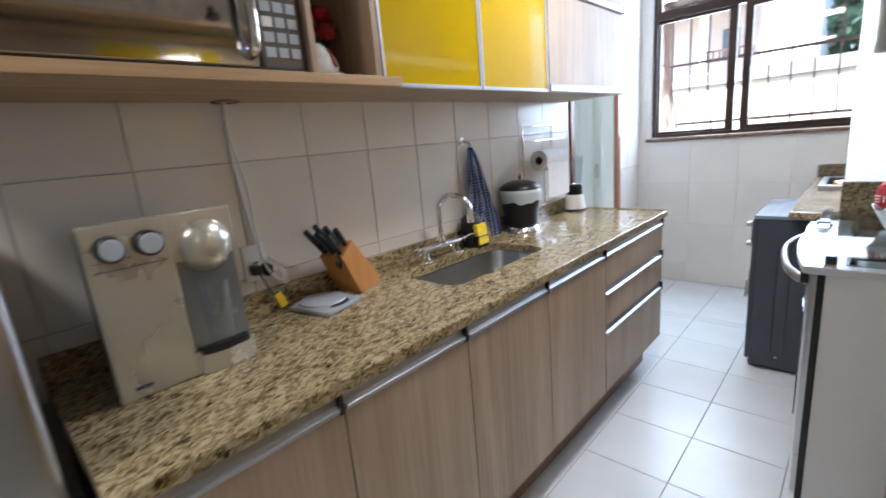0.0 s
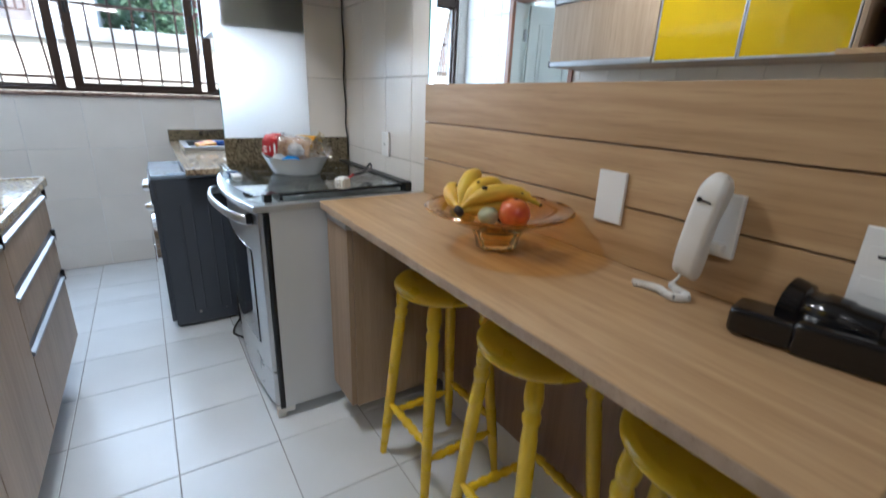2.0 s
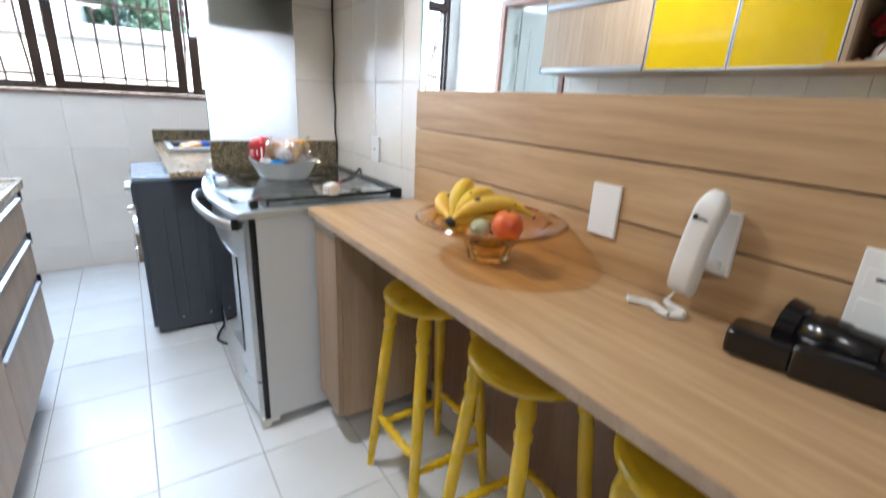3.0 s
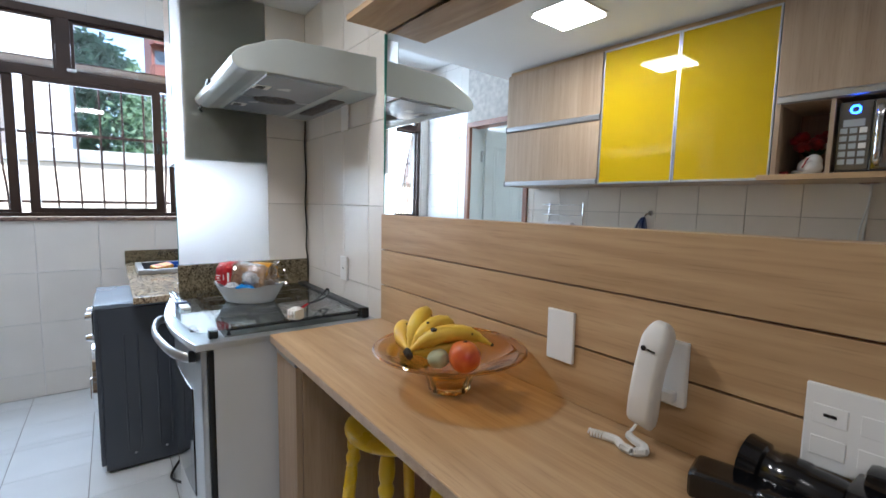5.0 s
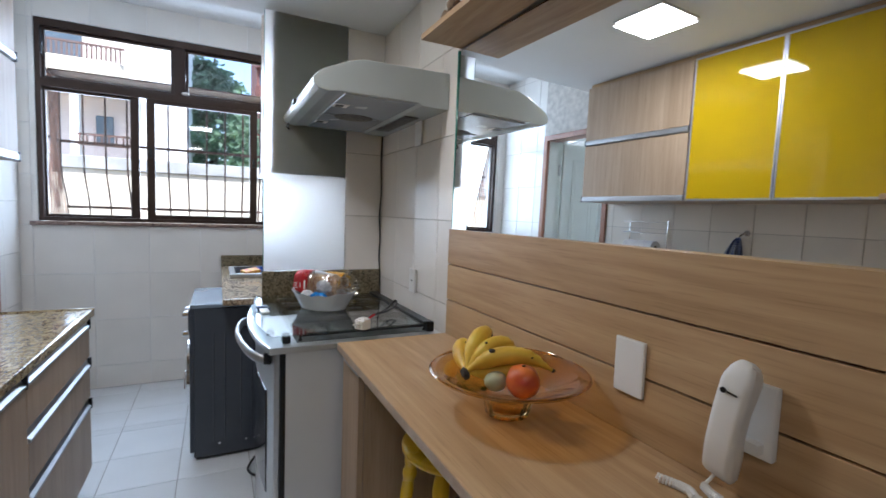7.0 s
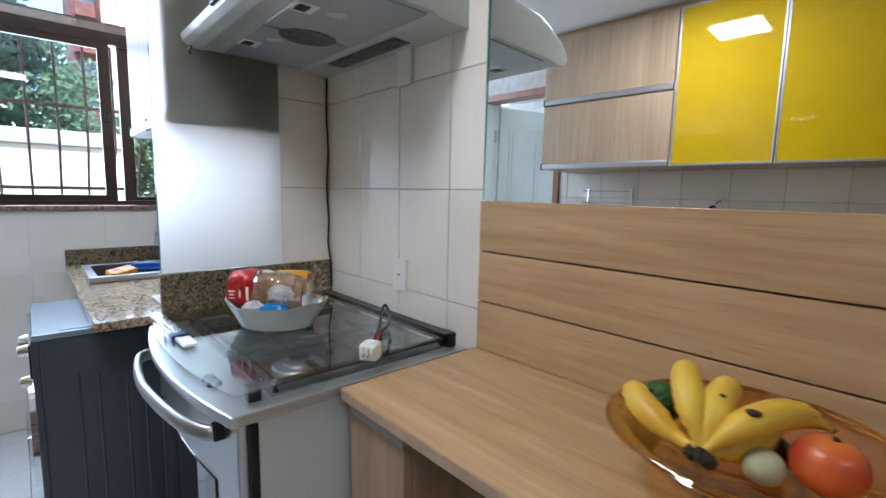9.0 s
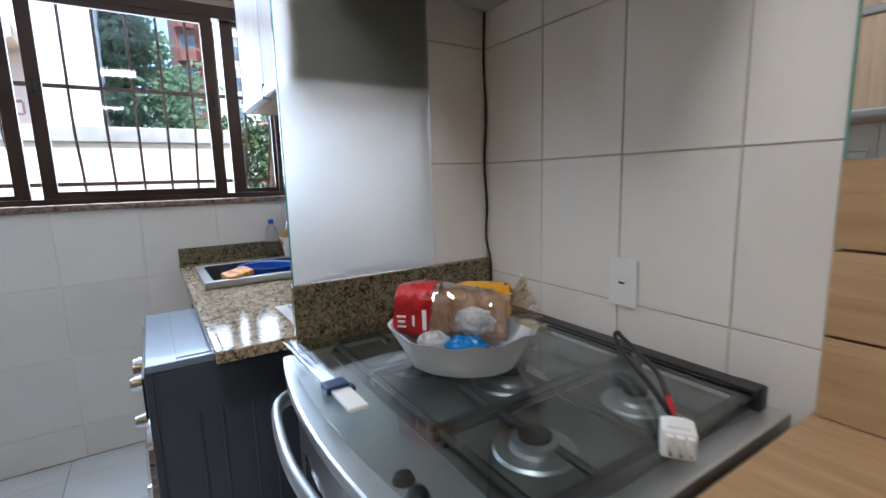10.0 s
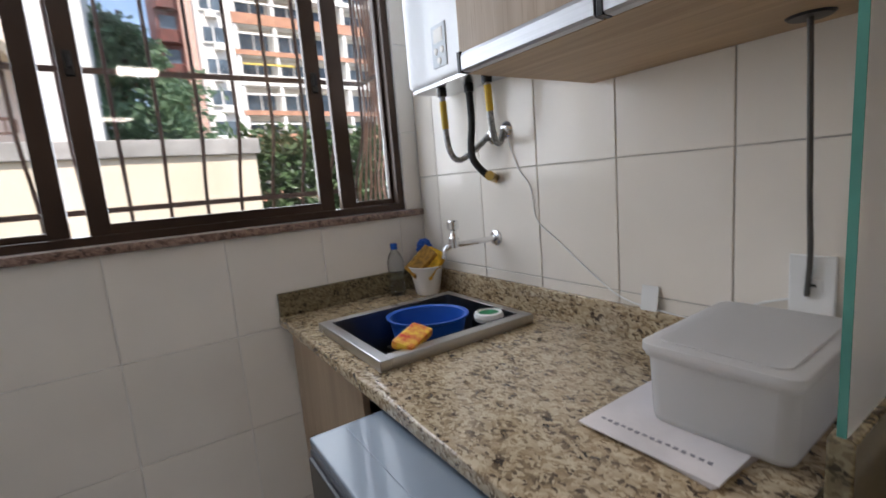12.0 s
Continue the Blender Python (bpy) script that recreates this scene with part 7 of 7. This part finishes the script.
# ---- microwave and niche things ----
def microwave():
    w = thing("microwave_oven", "mirror-fronted steel microwave oven in the oak niche", "microwave", (-0.68, 1.78, 1.5525))
    x0, xf, y0, y1, z0, z1 = XL + 0.02, -0.520, 1.49, 2.052, 1.5525, 1.848
    part("body", bm_box(x0, xf - 0.02, y0, y1, z0 + 0.008, z1, 0.004), STEEL, w)
    mirror_door = material("mirrored_oven_door", (0.42, 0.40, 0.37), 0.05, 1.0, vary=0.02, rough_vary=0.02)
    d = part("door", bm_box(xf - 0.02, xf, y0 + 0.002, 1.938, z0 + 0.012, z1 - 0.002, 0.004), mirror_door, w, "mirrored glass door")
    part("door_trim", bm_box(xf - 0.018, xf + 0.002, y0 + 0.002, y1 - 0.002, z0 + 0.002, z0 + 0.012, 0.002), BLACK, w)
    part("handle", tube([(xf + 0.002, 1.918, z0 + 0.035), (xf + 0.032, 1.916, z0 + 0.055), (xf + 0.040, 1.915, z0 + 0.15), (xf + 0.032, 1.916, z0 + 0.245), (xf + 0.002, 1.918, z0 + 0.265)], 0.011, 12, smooth=5), CHROME, d, "curved chrome handle")
    cpan = part("control_panel", bm_box(xf - 0.02, xf - 0.0005, 1.944, y1 - 0.002, z0 + 0.012, z1 - 0.002, 0.004), material("panel_taupe", (0.16, 0.145, 0.125), 0.2, 0.3, vary=0.1), w, "dark control panel with buttons")
    for r in range(5):
        for c in range(3):
            part("button", bm_box(xf - 0.001, xf + 0.0012, 1.956 + 0.031 * c, 1.980 + 0.031 * c, z0 + 0.035 + 0.032 * r, z0 + 0.057 + 0.032 * r, 0.001), CREAM_PLASTIC if r in (2, 4) and c == 0 else LIGHT_GREY, cpan)
    part("dial_light", turn(lathe([(0.012, 0), (0.018, 0), (0.018, 0.002), (0.012, 0.002)], 28), Matrix.Translation((xf - 0.0005, 1.998, z1 - 0.035)) @ Matrix.Rotation(radians(90), 4, "Y")), material("blue_led", (0.03, 0.12, 1.0), 0.3, emit=6.0), cpan, "glowing blue ring")
    part("display", bm_box(xf - 0.001, xf + 0.0008, 1.965, 2.034, z1 - 0.105, z1 - 0.075, 0.001), LIGHT_GREY, cpan)


microwave()
red_cloth = material("red_petal", (0.34, 0.008, 0.012), 0.7, vary=0.35, scale=24, grain=0.3)
leafm = material("dark_leaf", (0.03, 0.09, 0.02), 0.5, vary=0.4, scale=30)
fl = thing("flower_ornament", "red artificial flowers with green leaves in the niche", "artificial flowers", (-0.74, 2.165, 1.5525))
part("pot", lathe([(0, 0), (0.035, 0), (0.045, 0.07), (0.047, 0.075), (0.04, 0.075), (0, 0.07)], 28, (-0.70, 2.175, 1.5525)), clay_dark, fl)
for k in range(9):
    a, r = k * 2.4, 0.02 + 0.006 * k
    part("bloom", blob((-0.67 + 0.75 * r * math.cos(a), 2.170 + r * math.sin(a), 1.682 + 0.018 * (k % 4)), (0.028, 0.028, 0.022), 0.5, 6, 3, k), red_cloth, fl)
for k in range(10):
    a = k * 0.63
    part("leaf", turn(prism([(0, 0), (0.012, 0.014), (0.014, 0.030), (0.0, 0.055), (-0.014, 0.030), (-0.012, 0.014)], 0, 0.0012), Matrix.Translation((-0.64 + 0.02 * math.cos(a), 2.155 + 0.02 * math.sin(a), 1.640)) @ Matrix.Rotation(a, 4, "Z") @ Matrix.Rotation(0.6, 4, "X")), leafm, fl, smooth=0)
cl = thing("ceramic_clog", "white ceramic ornament with a red ribbon mark in the niche", "ornament", (-0.59, 2.165, 1.5525))
part("body", join(blob((-0.60, 2.150, 1.590), (0.036, 0.048, 0.042), 0.08, 2, 4, 3), blob((-0.60, 2.170, 1.568), (0.032, 0.050, 0.015), 0.03, 2, 3, 2), blob((-0.60, 2.140, 1.610), (0.030, 0.034, 0.038), 0.05, 2, 3, 8)), WHITE_ENAMEL, cl, smooth=60)
part("red_mark", tube([(-0.565, 2.150, 1.628), (-0.562, 2.158, 1.615), (-0.563, 2.165, 1.598), (-0.563, 2.172, 1.585)], 0.003, 6), red_cloth, cl)
solid("red_berries", join(*[blob((-0.56 + 0.012 * math.cos(k * 2.1), 2.222 + 0.010 * math.sin(k * 1.7) + 0.004 * k, 1.5605 + 0.004 * (k % 2)), (0.008, 0.008, 0.008), 0, 1, 2) for k in range(6)]), red_cloth, "small cluster of red berries on the niche shelf", "ornament", smooth=60)
plate("light_switch", XLW, 5.13, 1.08, 0.072, 0.112, "white light switch on the wall past the door", ((0, 0, 0.03, 0.05),), face=1)


# ---- outside ----
STUCCO = material("cream_stucco", (0.70, 0.61, 0.47), 0.9, vary=0.08, scale=0.8, grain=0.4, grain_scale=40)
CONCRETE = material("grey_concrete", (0.38, 0.37, 0.35), 0.9, vary=0.2, scale=3, grain=0.5, grain_scale=30)
PINK = material("pinkish_stucco", (0.76, 0.66, 0.61), 0.9, vary=0.06, scale=0.6, grain=0.3, grain_scale=30)
WHITE_WALL = material("white_stucco", (0.80, 0.79, 0.76), 0.9, vary=0.06, scale=0.5, grain=0.3, grain_scale=30)
BRICK_RED = material("dark_red_cladding", (0.16, 0.055, 0.045), 0.8, vary=0.2, scale=2)
ORANGE = material("terracotta_band", (0.50, 0.26, 0.17), 0.8, vary=0.12, scale=1)
WINDOW_DARK = material("distant_window_glass", (0.11, 0.15, 0.19), 0.08, vary=0.3, scale=0.5)
SOIL = material("garden_ground", (0.16, 0.145, 0.12), 0.95, vary=0.3, scale=1.2, grain=0.5, grain_scale=12)
BARK = material("tree_bark", (0.12, 0.085, 0.055), 0.95, vary=0.3, scale=9, grain=0.8, grain_scale=22)
LEAF = material("tree_leaf", (0.12, 0.20, 0.11), 0.5, vary=0.4, scale=1.6, colour2=(0.08, 0.14, 0.09))
lt = LEAF.node_tree
glow, both = lt.nodes.new("ShaderNodeBsdfTranslucent"), lt.nodes.new("ShaderNodeMixShader")
glow.inputs[0].default_value = (0.22, 0.34, 0.20, 1)
both.inputs[0].default_value = 0.5
lt.links.new(lt.nodes["Principled BSDF"].outputs[0], both.inputs[1])
lt.links.new(glow.outputs[0], both.inputs[2])
lt.links.new(both.outputs[0], lt.nodes["Material Output"].inputs["Surface"])
LEAF2 = material("hedge_leaf", (0.06, 0.11, 0.035), 0.55, vary=0.4, scale=3, colour2=(0.025, 0.055, 0.02))
solid("ground", prism([(-900, 5.74), (900, 5.74), (900, 1500), (-900, 1500)], -0.6, -0.35), SOIL, "bare garden ground running to the horizon", "ground", "structure", smooth=0)
gw = thing("garden_wall", "cream rendered garden wall with a grey concrete coping", "wall", (-4.4, 10.1, -0.35))
part("render", bm_box(-10.0, 1.22, 10.0, 10.22, -0.36, 1.86, 0.01), STUCCO, gw)
part("coping", bm_box(-10.0, 1.27, 9.95, 10.27, 1.86, 2.05, 0.015), CONCRETE, gw, "grey concrete coping")


def near_building():
    b = thing("apartment_house", "pale apartment house with balconies behind the garden wall", "building", (-5, 15, -0.35))
    part("wall", bm_box(-13, -1.15, 13.35, 20, -0.35, 12, 0.01), PINK, b)
    part("pier", bm_box(-1.30, -0.36, 13.0, 20, -0.35, 12.0, 0.02), WHITE_WALL, b, "white corner pier")
    part("roof", bm_box(-13.2, -0.2, 12.8, 20.2, 12.0, 12.35, 0.02), CONCRETE, b)
    part("terrace_railing", join(bm_box(-2.15, -1.32, 12.44, 12.48, 2.63, 2.67, 0), bm_box(-2.15, -1.32, 12.44, 12.48, 2.44, 2.47, 0), *[bm_box(-2.13 + 0.115 * i, -2.10 + 0.115 * i, 12.445, 12.475, 2.46, 2.64, 0) for i in range(8)]), GRILLE, b, "dark terrace railing")
    part("terrace_column", bm_box(-2.28, -2.14, 12.55, 12.75, 1.2, 3.62, 0.02), WHITE_WALL, b)
    part("terrace_window", bm_box(-2.02, -1.72, 13.29, 13.36, 2.55, 3.15, 0.01), WINDOW_DARK, b, "small dark window under the balcony")
    for k in range(-1, 4):
        z = 2.19 + 2.75 * k
        for x0, x1 in ((-4.35, -1.33), (-8.2, -5.2)):
            bal = part("balcony", bm_box(x0, x1, 12.55, 13.35, z + 1.42, z + 1.62, 0.02), STUCCO, b, "balcony slab with a curved parapet")
            part("parapet", prism([(x0, 12.60), (x0 + 0.25, 12.42), (x1 - 0.25, 12.42), (x1, 12.60), (x1, 12.66), (x1 - 0.27, 12.48), (x0 + 0.27, 12.48), (x0, 12.66)], z + 1.40, z + 1.86), STUCCO, bal)
            part("railing", join(bm_box(x0 + 0.05, x1 - 0.05, 12.46, 12.50, z + 2.12, z + 2.16, 0), *[bm_box(x0 + 0.1 + 0.075 * i, x0 + 0.135 + 0.075 * i, 12.465, 12.49, z + 1.86, z + 2.13, 0) for i in range(int((x1 - x0 - 0.15) / 0.075))]), GRILLE, bal, "dark balcony railing")
            if k >= 0:
                part("balcony_door", bm_box(x0 + 0.9, x1 - 0.9, 13.30, 13.36, z + 1.62, z + 3.55, 0.01), WINDOW_DARK, bal, "dark glazed balcony door")
        w = part("window", bm_box(-5.0, -4.55, 13.30, 13.37, z + 1.9, z + 3.1, 0.01), WINDOW_DARK, b)
        part("frame", join(bm_box(-5.06, -5.0, 13.28, 13.38, z + 1.84, z + 3.16, 0), bm_box(-4.55, -4.49, 13.28, 13.38, z + 1.84, z + 3.16, 0)), WHITE_WALL, w)


near_building()


def far_building():
    y = 62.0
    b = thing("tall_apartment_block", "tall apartment block with terracotta balcony bands far off", "building", (16, y, -0.35))
    part("wall", bm_box(8.0, 12.0, y, y + 12, -0.35, 48, 0), WHITE_WALL, b, smooth=0)
    part("brick_tower", bm_box(4.5, 6.8, y - 0.6, y + 10, -0.35, 48, 0), BRICK_RED, b, "dark red clad tower", smooth=0)
    part("pink_pier", bm_box(6.8, 8.0, y - 0.8, y + 2, -0.35, 48, 0), material("rose_render", (0.62, 0.40, 0.33), 0.9, vary=0.08, scale=0.4), b, smooth=0)
    part("balcony_wing", bm_box(12.0, 34, y + 1.6, y + 12, -0.35, 48, 0), WHITE_WALL, b, smooth=0)
    part("roof", bm_box(4.3, 34.2, y - 1.3, y + 12.2, 48, 48.6, 0), CONCRETE, b, smooth=0)
    for k in range(14):
        z = 0.6 + 3.4 * k
        tb = part("tower_balcony", prism([(4.3, y - 0.6), (4.7, y - 1.7), (6.2, y - 1.7), (6.7, y - 0.6)], z + 0.2, z + 1.45), BRICK_RED, b, smooth=0)
        part("tower_window", bm_box(4.8, 6.3, y - 0.70, y - 0.55, z + 1.5, z + 3.1, 0), WINDOW_DARK, tb, smooth=0)
        w = part("window", bm_box(8.9, 11.0, y - 0.08, y + 0.1, z + 1.0, z + 2.6, 0), WINDOW_DARK, b, smooth=0)
        part("sill", bm_box(8.7, 11.2, y - 0.25, y + 0.05, z + 0.85, z + 1.0, 0), WHITE_WALL, w, smooth=0)
        part("mullion", bm_box(9.85, 10.0, y - 0.14, y + 0.0, z + 1.0, z + 2.6, 0), WHITE_WALL, w, smooth=0)
        part("air_conditioner", bm_box(9.3 + 0.5 * (k % 2), 10.4 + 0.5 * (k % 2), y - 0.65, y + 0.02, z + 0.12, z + 0.8, 0.03), WHITE_PLASTIC, w)
        bal = part("balcony", bm_box(12.0, 34, y - 0.2, y + 1.7, z, z + 0.30, 0), WHITE_WALL, b, smooth=0)
        part("band", bm_box(12.0, 34, y - 0.3, y - 0.18, z - 0.1, z + (0.45 if k % 2 else 1.1), 0), ORANGE if k % 3 != 1 else WHITE_WALL, bal, "terracotta balcony front", smooth=0)
        part("awning", bm_box(12.6, 18.5, y - 0.28, y - 0.16, z + 2.2, z + 2.42, 0), material("yellow_blind", (0.66, 0.50, 0.12), 0.8, vary=0.1) if k == 4 else WHITE_WALL, bal, smooth=0)
        for i in range(5):
            part("glazing", bm_box(12.9 + 4.4 * i, 16.2 + 4.4 * i, y + 1.5, y + 1.65, z + 0.3, z + 2.8, 0), WINDOW_DARK, bal, smooth=0)
            part("glazing_bar", bm_box(14.4 + 4.4 * i, 14.6 + 4.4 * i, y + 1.42, y + 1.5, z + 0.3, z + 2.8, 0), WHITE_WALL, bal, smooth=0)
            part("fin", bm_box(12.1 + 4.4 * i, 12.5 + 4.4 * i, y - 0.2, y + 1.6, z + 0.30, z + 3.3, 0), WHITE_WALL, bal, smooth=0)


far_building()


def leaves(count, place, size, seed):
    """A cloud of small bent leaf cards, each a folded diamond."""
    rnd = random.Random(seed)
    verts, faces = [], []
    for _ in range(count):
        c = place(rnd)
        d = Vector((rnd.gauss(0, 1), rnd.gauss(0, 1), rnd.gauss(-0.2, 0.8))).normalized()
        s = d.cross(Vector((rnd.gauss(0, 1), rnd.gauss(0, 1), rnd.gauss(0, 1)))).normalized()
        n = d.cross(s)
        z = size * rnd.uniform(0.6, 1.4)
        i = len(verts)
        verts += [c, c + d * z * 0.5 + s * z * 0.28 + n * z * 0.1, c + d * z, c + d * z * 0.5 - s * z * 0.28 + n * z * 0.1]
        faces += [(i, i + 1, i + 2), (i, i + 2, i + 3)]
    me = bpy.data.meshes.new("leaves")
    me.from_pydata(verts, [], faces)
    return me


def tree(at, height, spread, seed, count, mat, label, low=0.35):
    rnd = random.Random(seed)
    t = thing("tree", label, "tree", at)
    base = Vector(at)
    part("trunk", tube([base, base + Vector((0.1, 0.05, height * 0.3)), base + Vector((-0.05, 0.1, height * 0.65)), base + Vector((0.05, 0, height * 0.95))], 0.1, 10, radii=[0.22, 0.17, 0.12, 0.03], smooth=4), BARK, t)
    clumps = []
    for k in range(26):
        u = low + (1 - low) * k / 26
        a = k * 2.4 + rnd.uniform(-0.4, 0.4)
        reach = spread * (0.14 + 0.98 * (1 - (u - low) / (1 - low)) ** 0.8) * rnd.uniform(0.7, 1.1)
        root = base + Vector((0, 0, height * u * 0.92))
        tip = root + Vector((reach * math.cos(a), reach * math.sin(a), reach * 0.25))
        part("limb", tube([root, root.lerp(tip, 0.5) + Vector((0, 0, 0.12)), tip], 0.03, 6, radii=[0.05, 0.03, 0.012]), BARK, t)
        for f in (0.5, 0.8, 1.02):
            clumps.append((root.lerp(tip, f), rnd.uniform(0.25, 0.5) * (0.18 + 0.30 * reach)))
    me = leaves(count, lambda r: (lambda c: c[0] + Vector((r.gauss(0, 1), r.gauss(0, 1), r.gauss(0, 0.6))) * c[1])(clumps[r.randrange(len(clumps))]), 0.17, seed)
    me.materials.append(mat)
    crown = new("crown", me)
    crown.parent = t
    crown.matrix_parent_inverse = t.matrix_basis.inverted()
    tagged(crown, kind="stuff")


tree((0.12, 16.2, -0.35), 6.15, 1.75, 3, 9500, LEAF, "leafy dark green tree behind the garden wall")
hedge_me = leaves(9000, lambda r: Vector((1.35 + 3.4 * r.random(), 11.2 + 1.2 * r.random(), -0.3 + 2.55 * r.random() ** 0.7 + 0.18 * math.sin(9 * r.random()))), 0.14, 21)
hedge_me.materials.append(LEAF2)
tagged(new("hedge", hedge_me), "dense dark green garden hedge beside the wall", "hedge", kind="stuff")


# ---- tiles ----
TILE_MESH = {}


def tile_mesh(w, h, t, mat):
    key = (round(w, 3), round(h, 3), t, mat.name)
    if key not in TILE_MESH:
        c = 0.0016
        a, b = w / 2, h / 2
        v = [(sx * a, sy * b, 0) for sx, sy in ((-1, -1), (1, -1), (1, 1), (-1, 1))] + [(sx * a, sy * b, t - c) for sx, sy in ((-1, -1), (1, -1), (1, 1), (-1, 1))] + [(sx * (a - c), sy * (b - c), t) for sx, sy in ((-1, -1), (1, -1), (1, 1), (-1, 1))]
        f = [(8, 9, 10, 11)] + [(i, (i + 1) % 4, 4 + (i + 1) % 4, 4 + i) for i in range(4)] + [(4 + i, 4 + (i + 1) % 4, 8 + (i + 1) % 4, 8 + i) for i in range(4)]
        me = bpy.data.meshes.new("tile")
        me.from_pydata(v, [], f)
        me.materials.append(mat)
        TILE_MESH[key] = me
    return TILE_MESH[key]


def cut(rect, holes):
    out = [rect]
    for h in holes:
        nxt = []
        for u0, u1, v0, v1 in out:
            if h[0] >= u1 or h[1] <= u0 or h[2] >= v1 or h[3] <= v0:
                nxt.append((u0, u1, v0, v1))
                continue
            if h[0] > u0:
                nxt.append((u0, h[0], v0, v1))
            if h[1] < u1:
                nxt.append((h[1], u1, v0, v1))
            a, b = max(u0, h[0]), min(u1, h[1])
            if h[2] > v0:
                nxt.append((a, b, v0, h[2]))
            if h[3] < v1:
                nxt.append((a, b, h[3], v1))
        out = nxt
    return [r for r in out if r[1] - r[0] > 0.012 and r[3] - r[2] > 0.012]


def lay(parent, frame_of, u, v, start, size, mat, thick=0.004, holes=(), gap=0.003):
    """Tiles over the span u x v from a starting joint; frame_of turns (u, v) of a tile's centre into its pose."""
    i0, i1 = math.floor((u[0] - start[0]) / size[0]), math.ceil((u[1] - start[0]) / size[0])
    j0, j1 = math.floor((v[0] - start[1]) / size[1]), math.ceil((v[1] - start[1]) / size[1])
    for i in range(i0, i1):
        for j in range(j0, j1):
            r = (max(u[0], start[0] + i * size[0]), min(u[1], start[0] + (i + 1) * size[0]), max(v[0], start[1] + j * size[1]), min(v[1], start[1] + (j + 1) * size[1]))
            if r[1] - r[0] < 0.012 or r[3] - r[2] < 0.012:
                continue
            for a, b, c, d in cut(r, holes):
                ob = new("tile", tile_mesh(b - a - gap, d - c - gap, thick, mat))
                ob.parent = parent
                wob = Matrix.Rotation(random.uniform(-0.0012, 0.0012), 4, "X") @ Matrix.Rotation(random.uniform(-0.0012, 0.0012), 4, "Y")
                ob.matrix_basis = frame_of((a + b) / 2, (c + d) / 2) @ wob


def facing_east(x):
    return lambda u, v: Matrix(((0, 0, 1, x), (1, 0, 0, u), (0, 1, 0, v), (0, 0, 0, 1)))


def facing_west(x):
    return lambda u, v: Matrix(((0, 0, -1, x), (-1, 0, 0, u), (0, 1, 0, v), (0, 0, 0, 1)))


def facing_south(y):
    return lambda u, v: Matrix(((1, 0, 0, u), (0, 0, -1, y), (0, 1, 0, v), (0, 0, 0, 1)))


random.seed(5)
lay(floor, lambda u, v: Matrix.Translation((u, v, -0.004)), (XL, XR), (0.2, 4.80), (0.036, 2.360), (0.338, 0.338), FLOOR_TILE)
lay(floor, lambda u, v: Matrix.Translation((u, v, -0.004)), (XLW, XU), (4.80, YW), (0.036, 2.360), (0.338, 0.338), FLOOR_TILE)
lay(wall_west, facing_east(XL - 0.004), (1.20, 4.026), (0.86, 1.56), (2.224, 1.362), (0.2485, 0.345), WARM_LIT_TILE)
lay(wall_west, facing_east(XLW - 0.004), (4.80, YW), (0.0, 2.8), (4.80, 1.362), (0.2485, 0.345), TILE)
lay(wall_east, facing_west(XR + 0.004), (3.128, 4.05), (0.0, 2.36), (3.275, 1.352), (0.2525, 0.345), TILE)
lay(wall_east, facing_south(4.032), (0.852, XR), (0.86, 2.36), (0.852, 1.352), (0.25, 0.345), TILE)
lay(wall_east, facing_west(XU + 0.004), (4.10, YW), (0.86, 2.8), (4.322, 1.362), (0.2755, 0.345), WARM_LIT_TILE)
lay(wall_north, facing_south(YW + 0.004), (XLW, XU), (0.0, 2.8), (0.10, 1.205 - 0.345 * 4), (0.338, 0.345), TILE, holes=((-0.885, 0.815, 1.225, 2.60),))
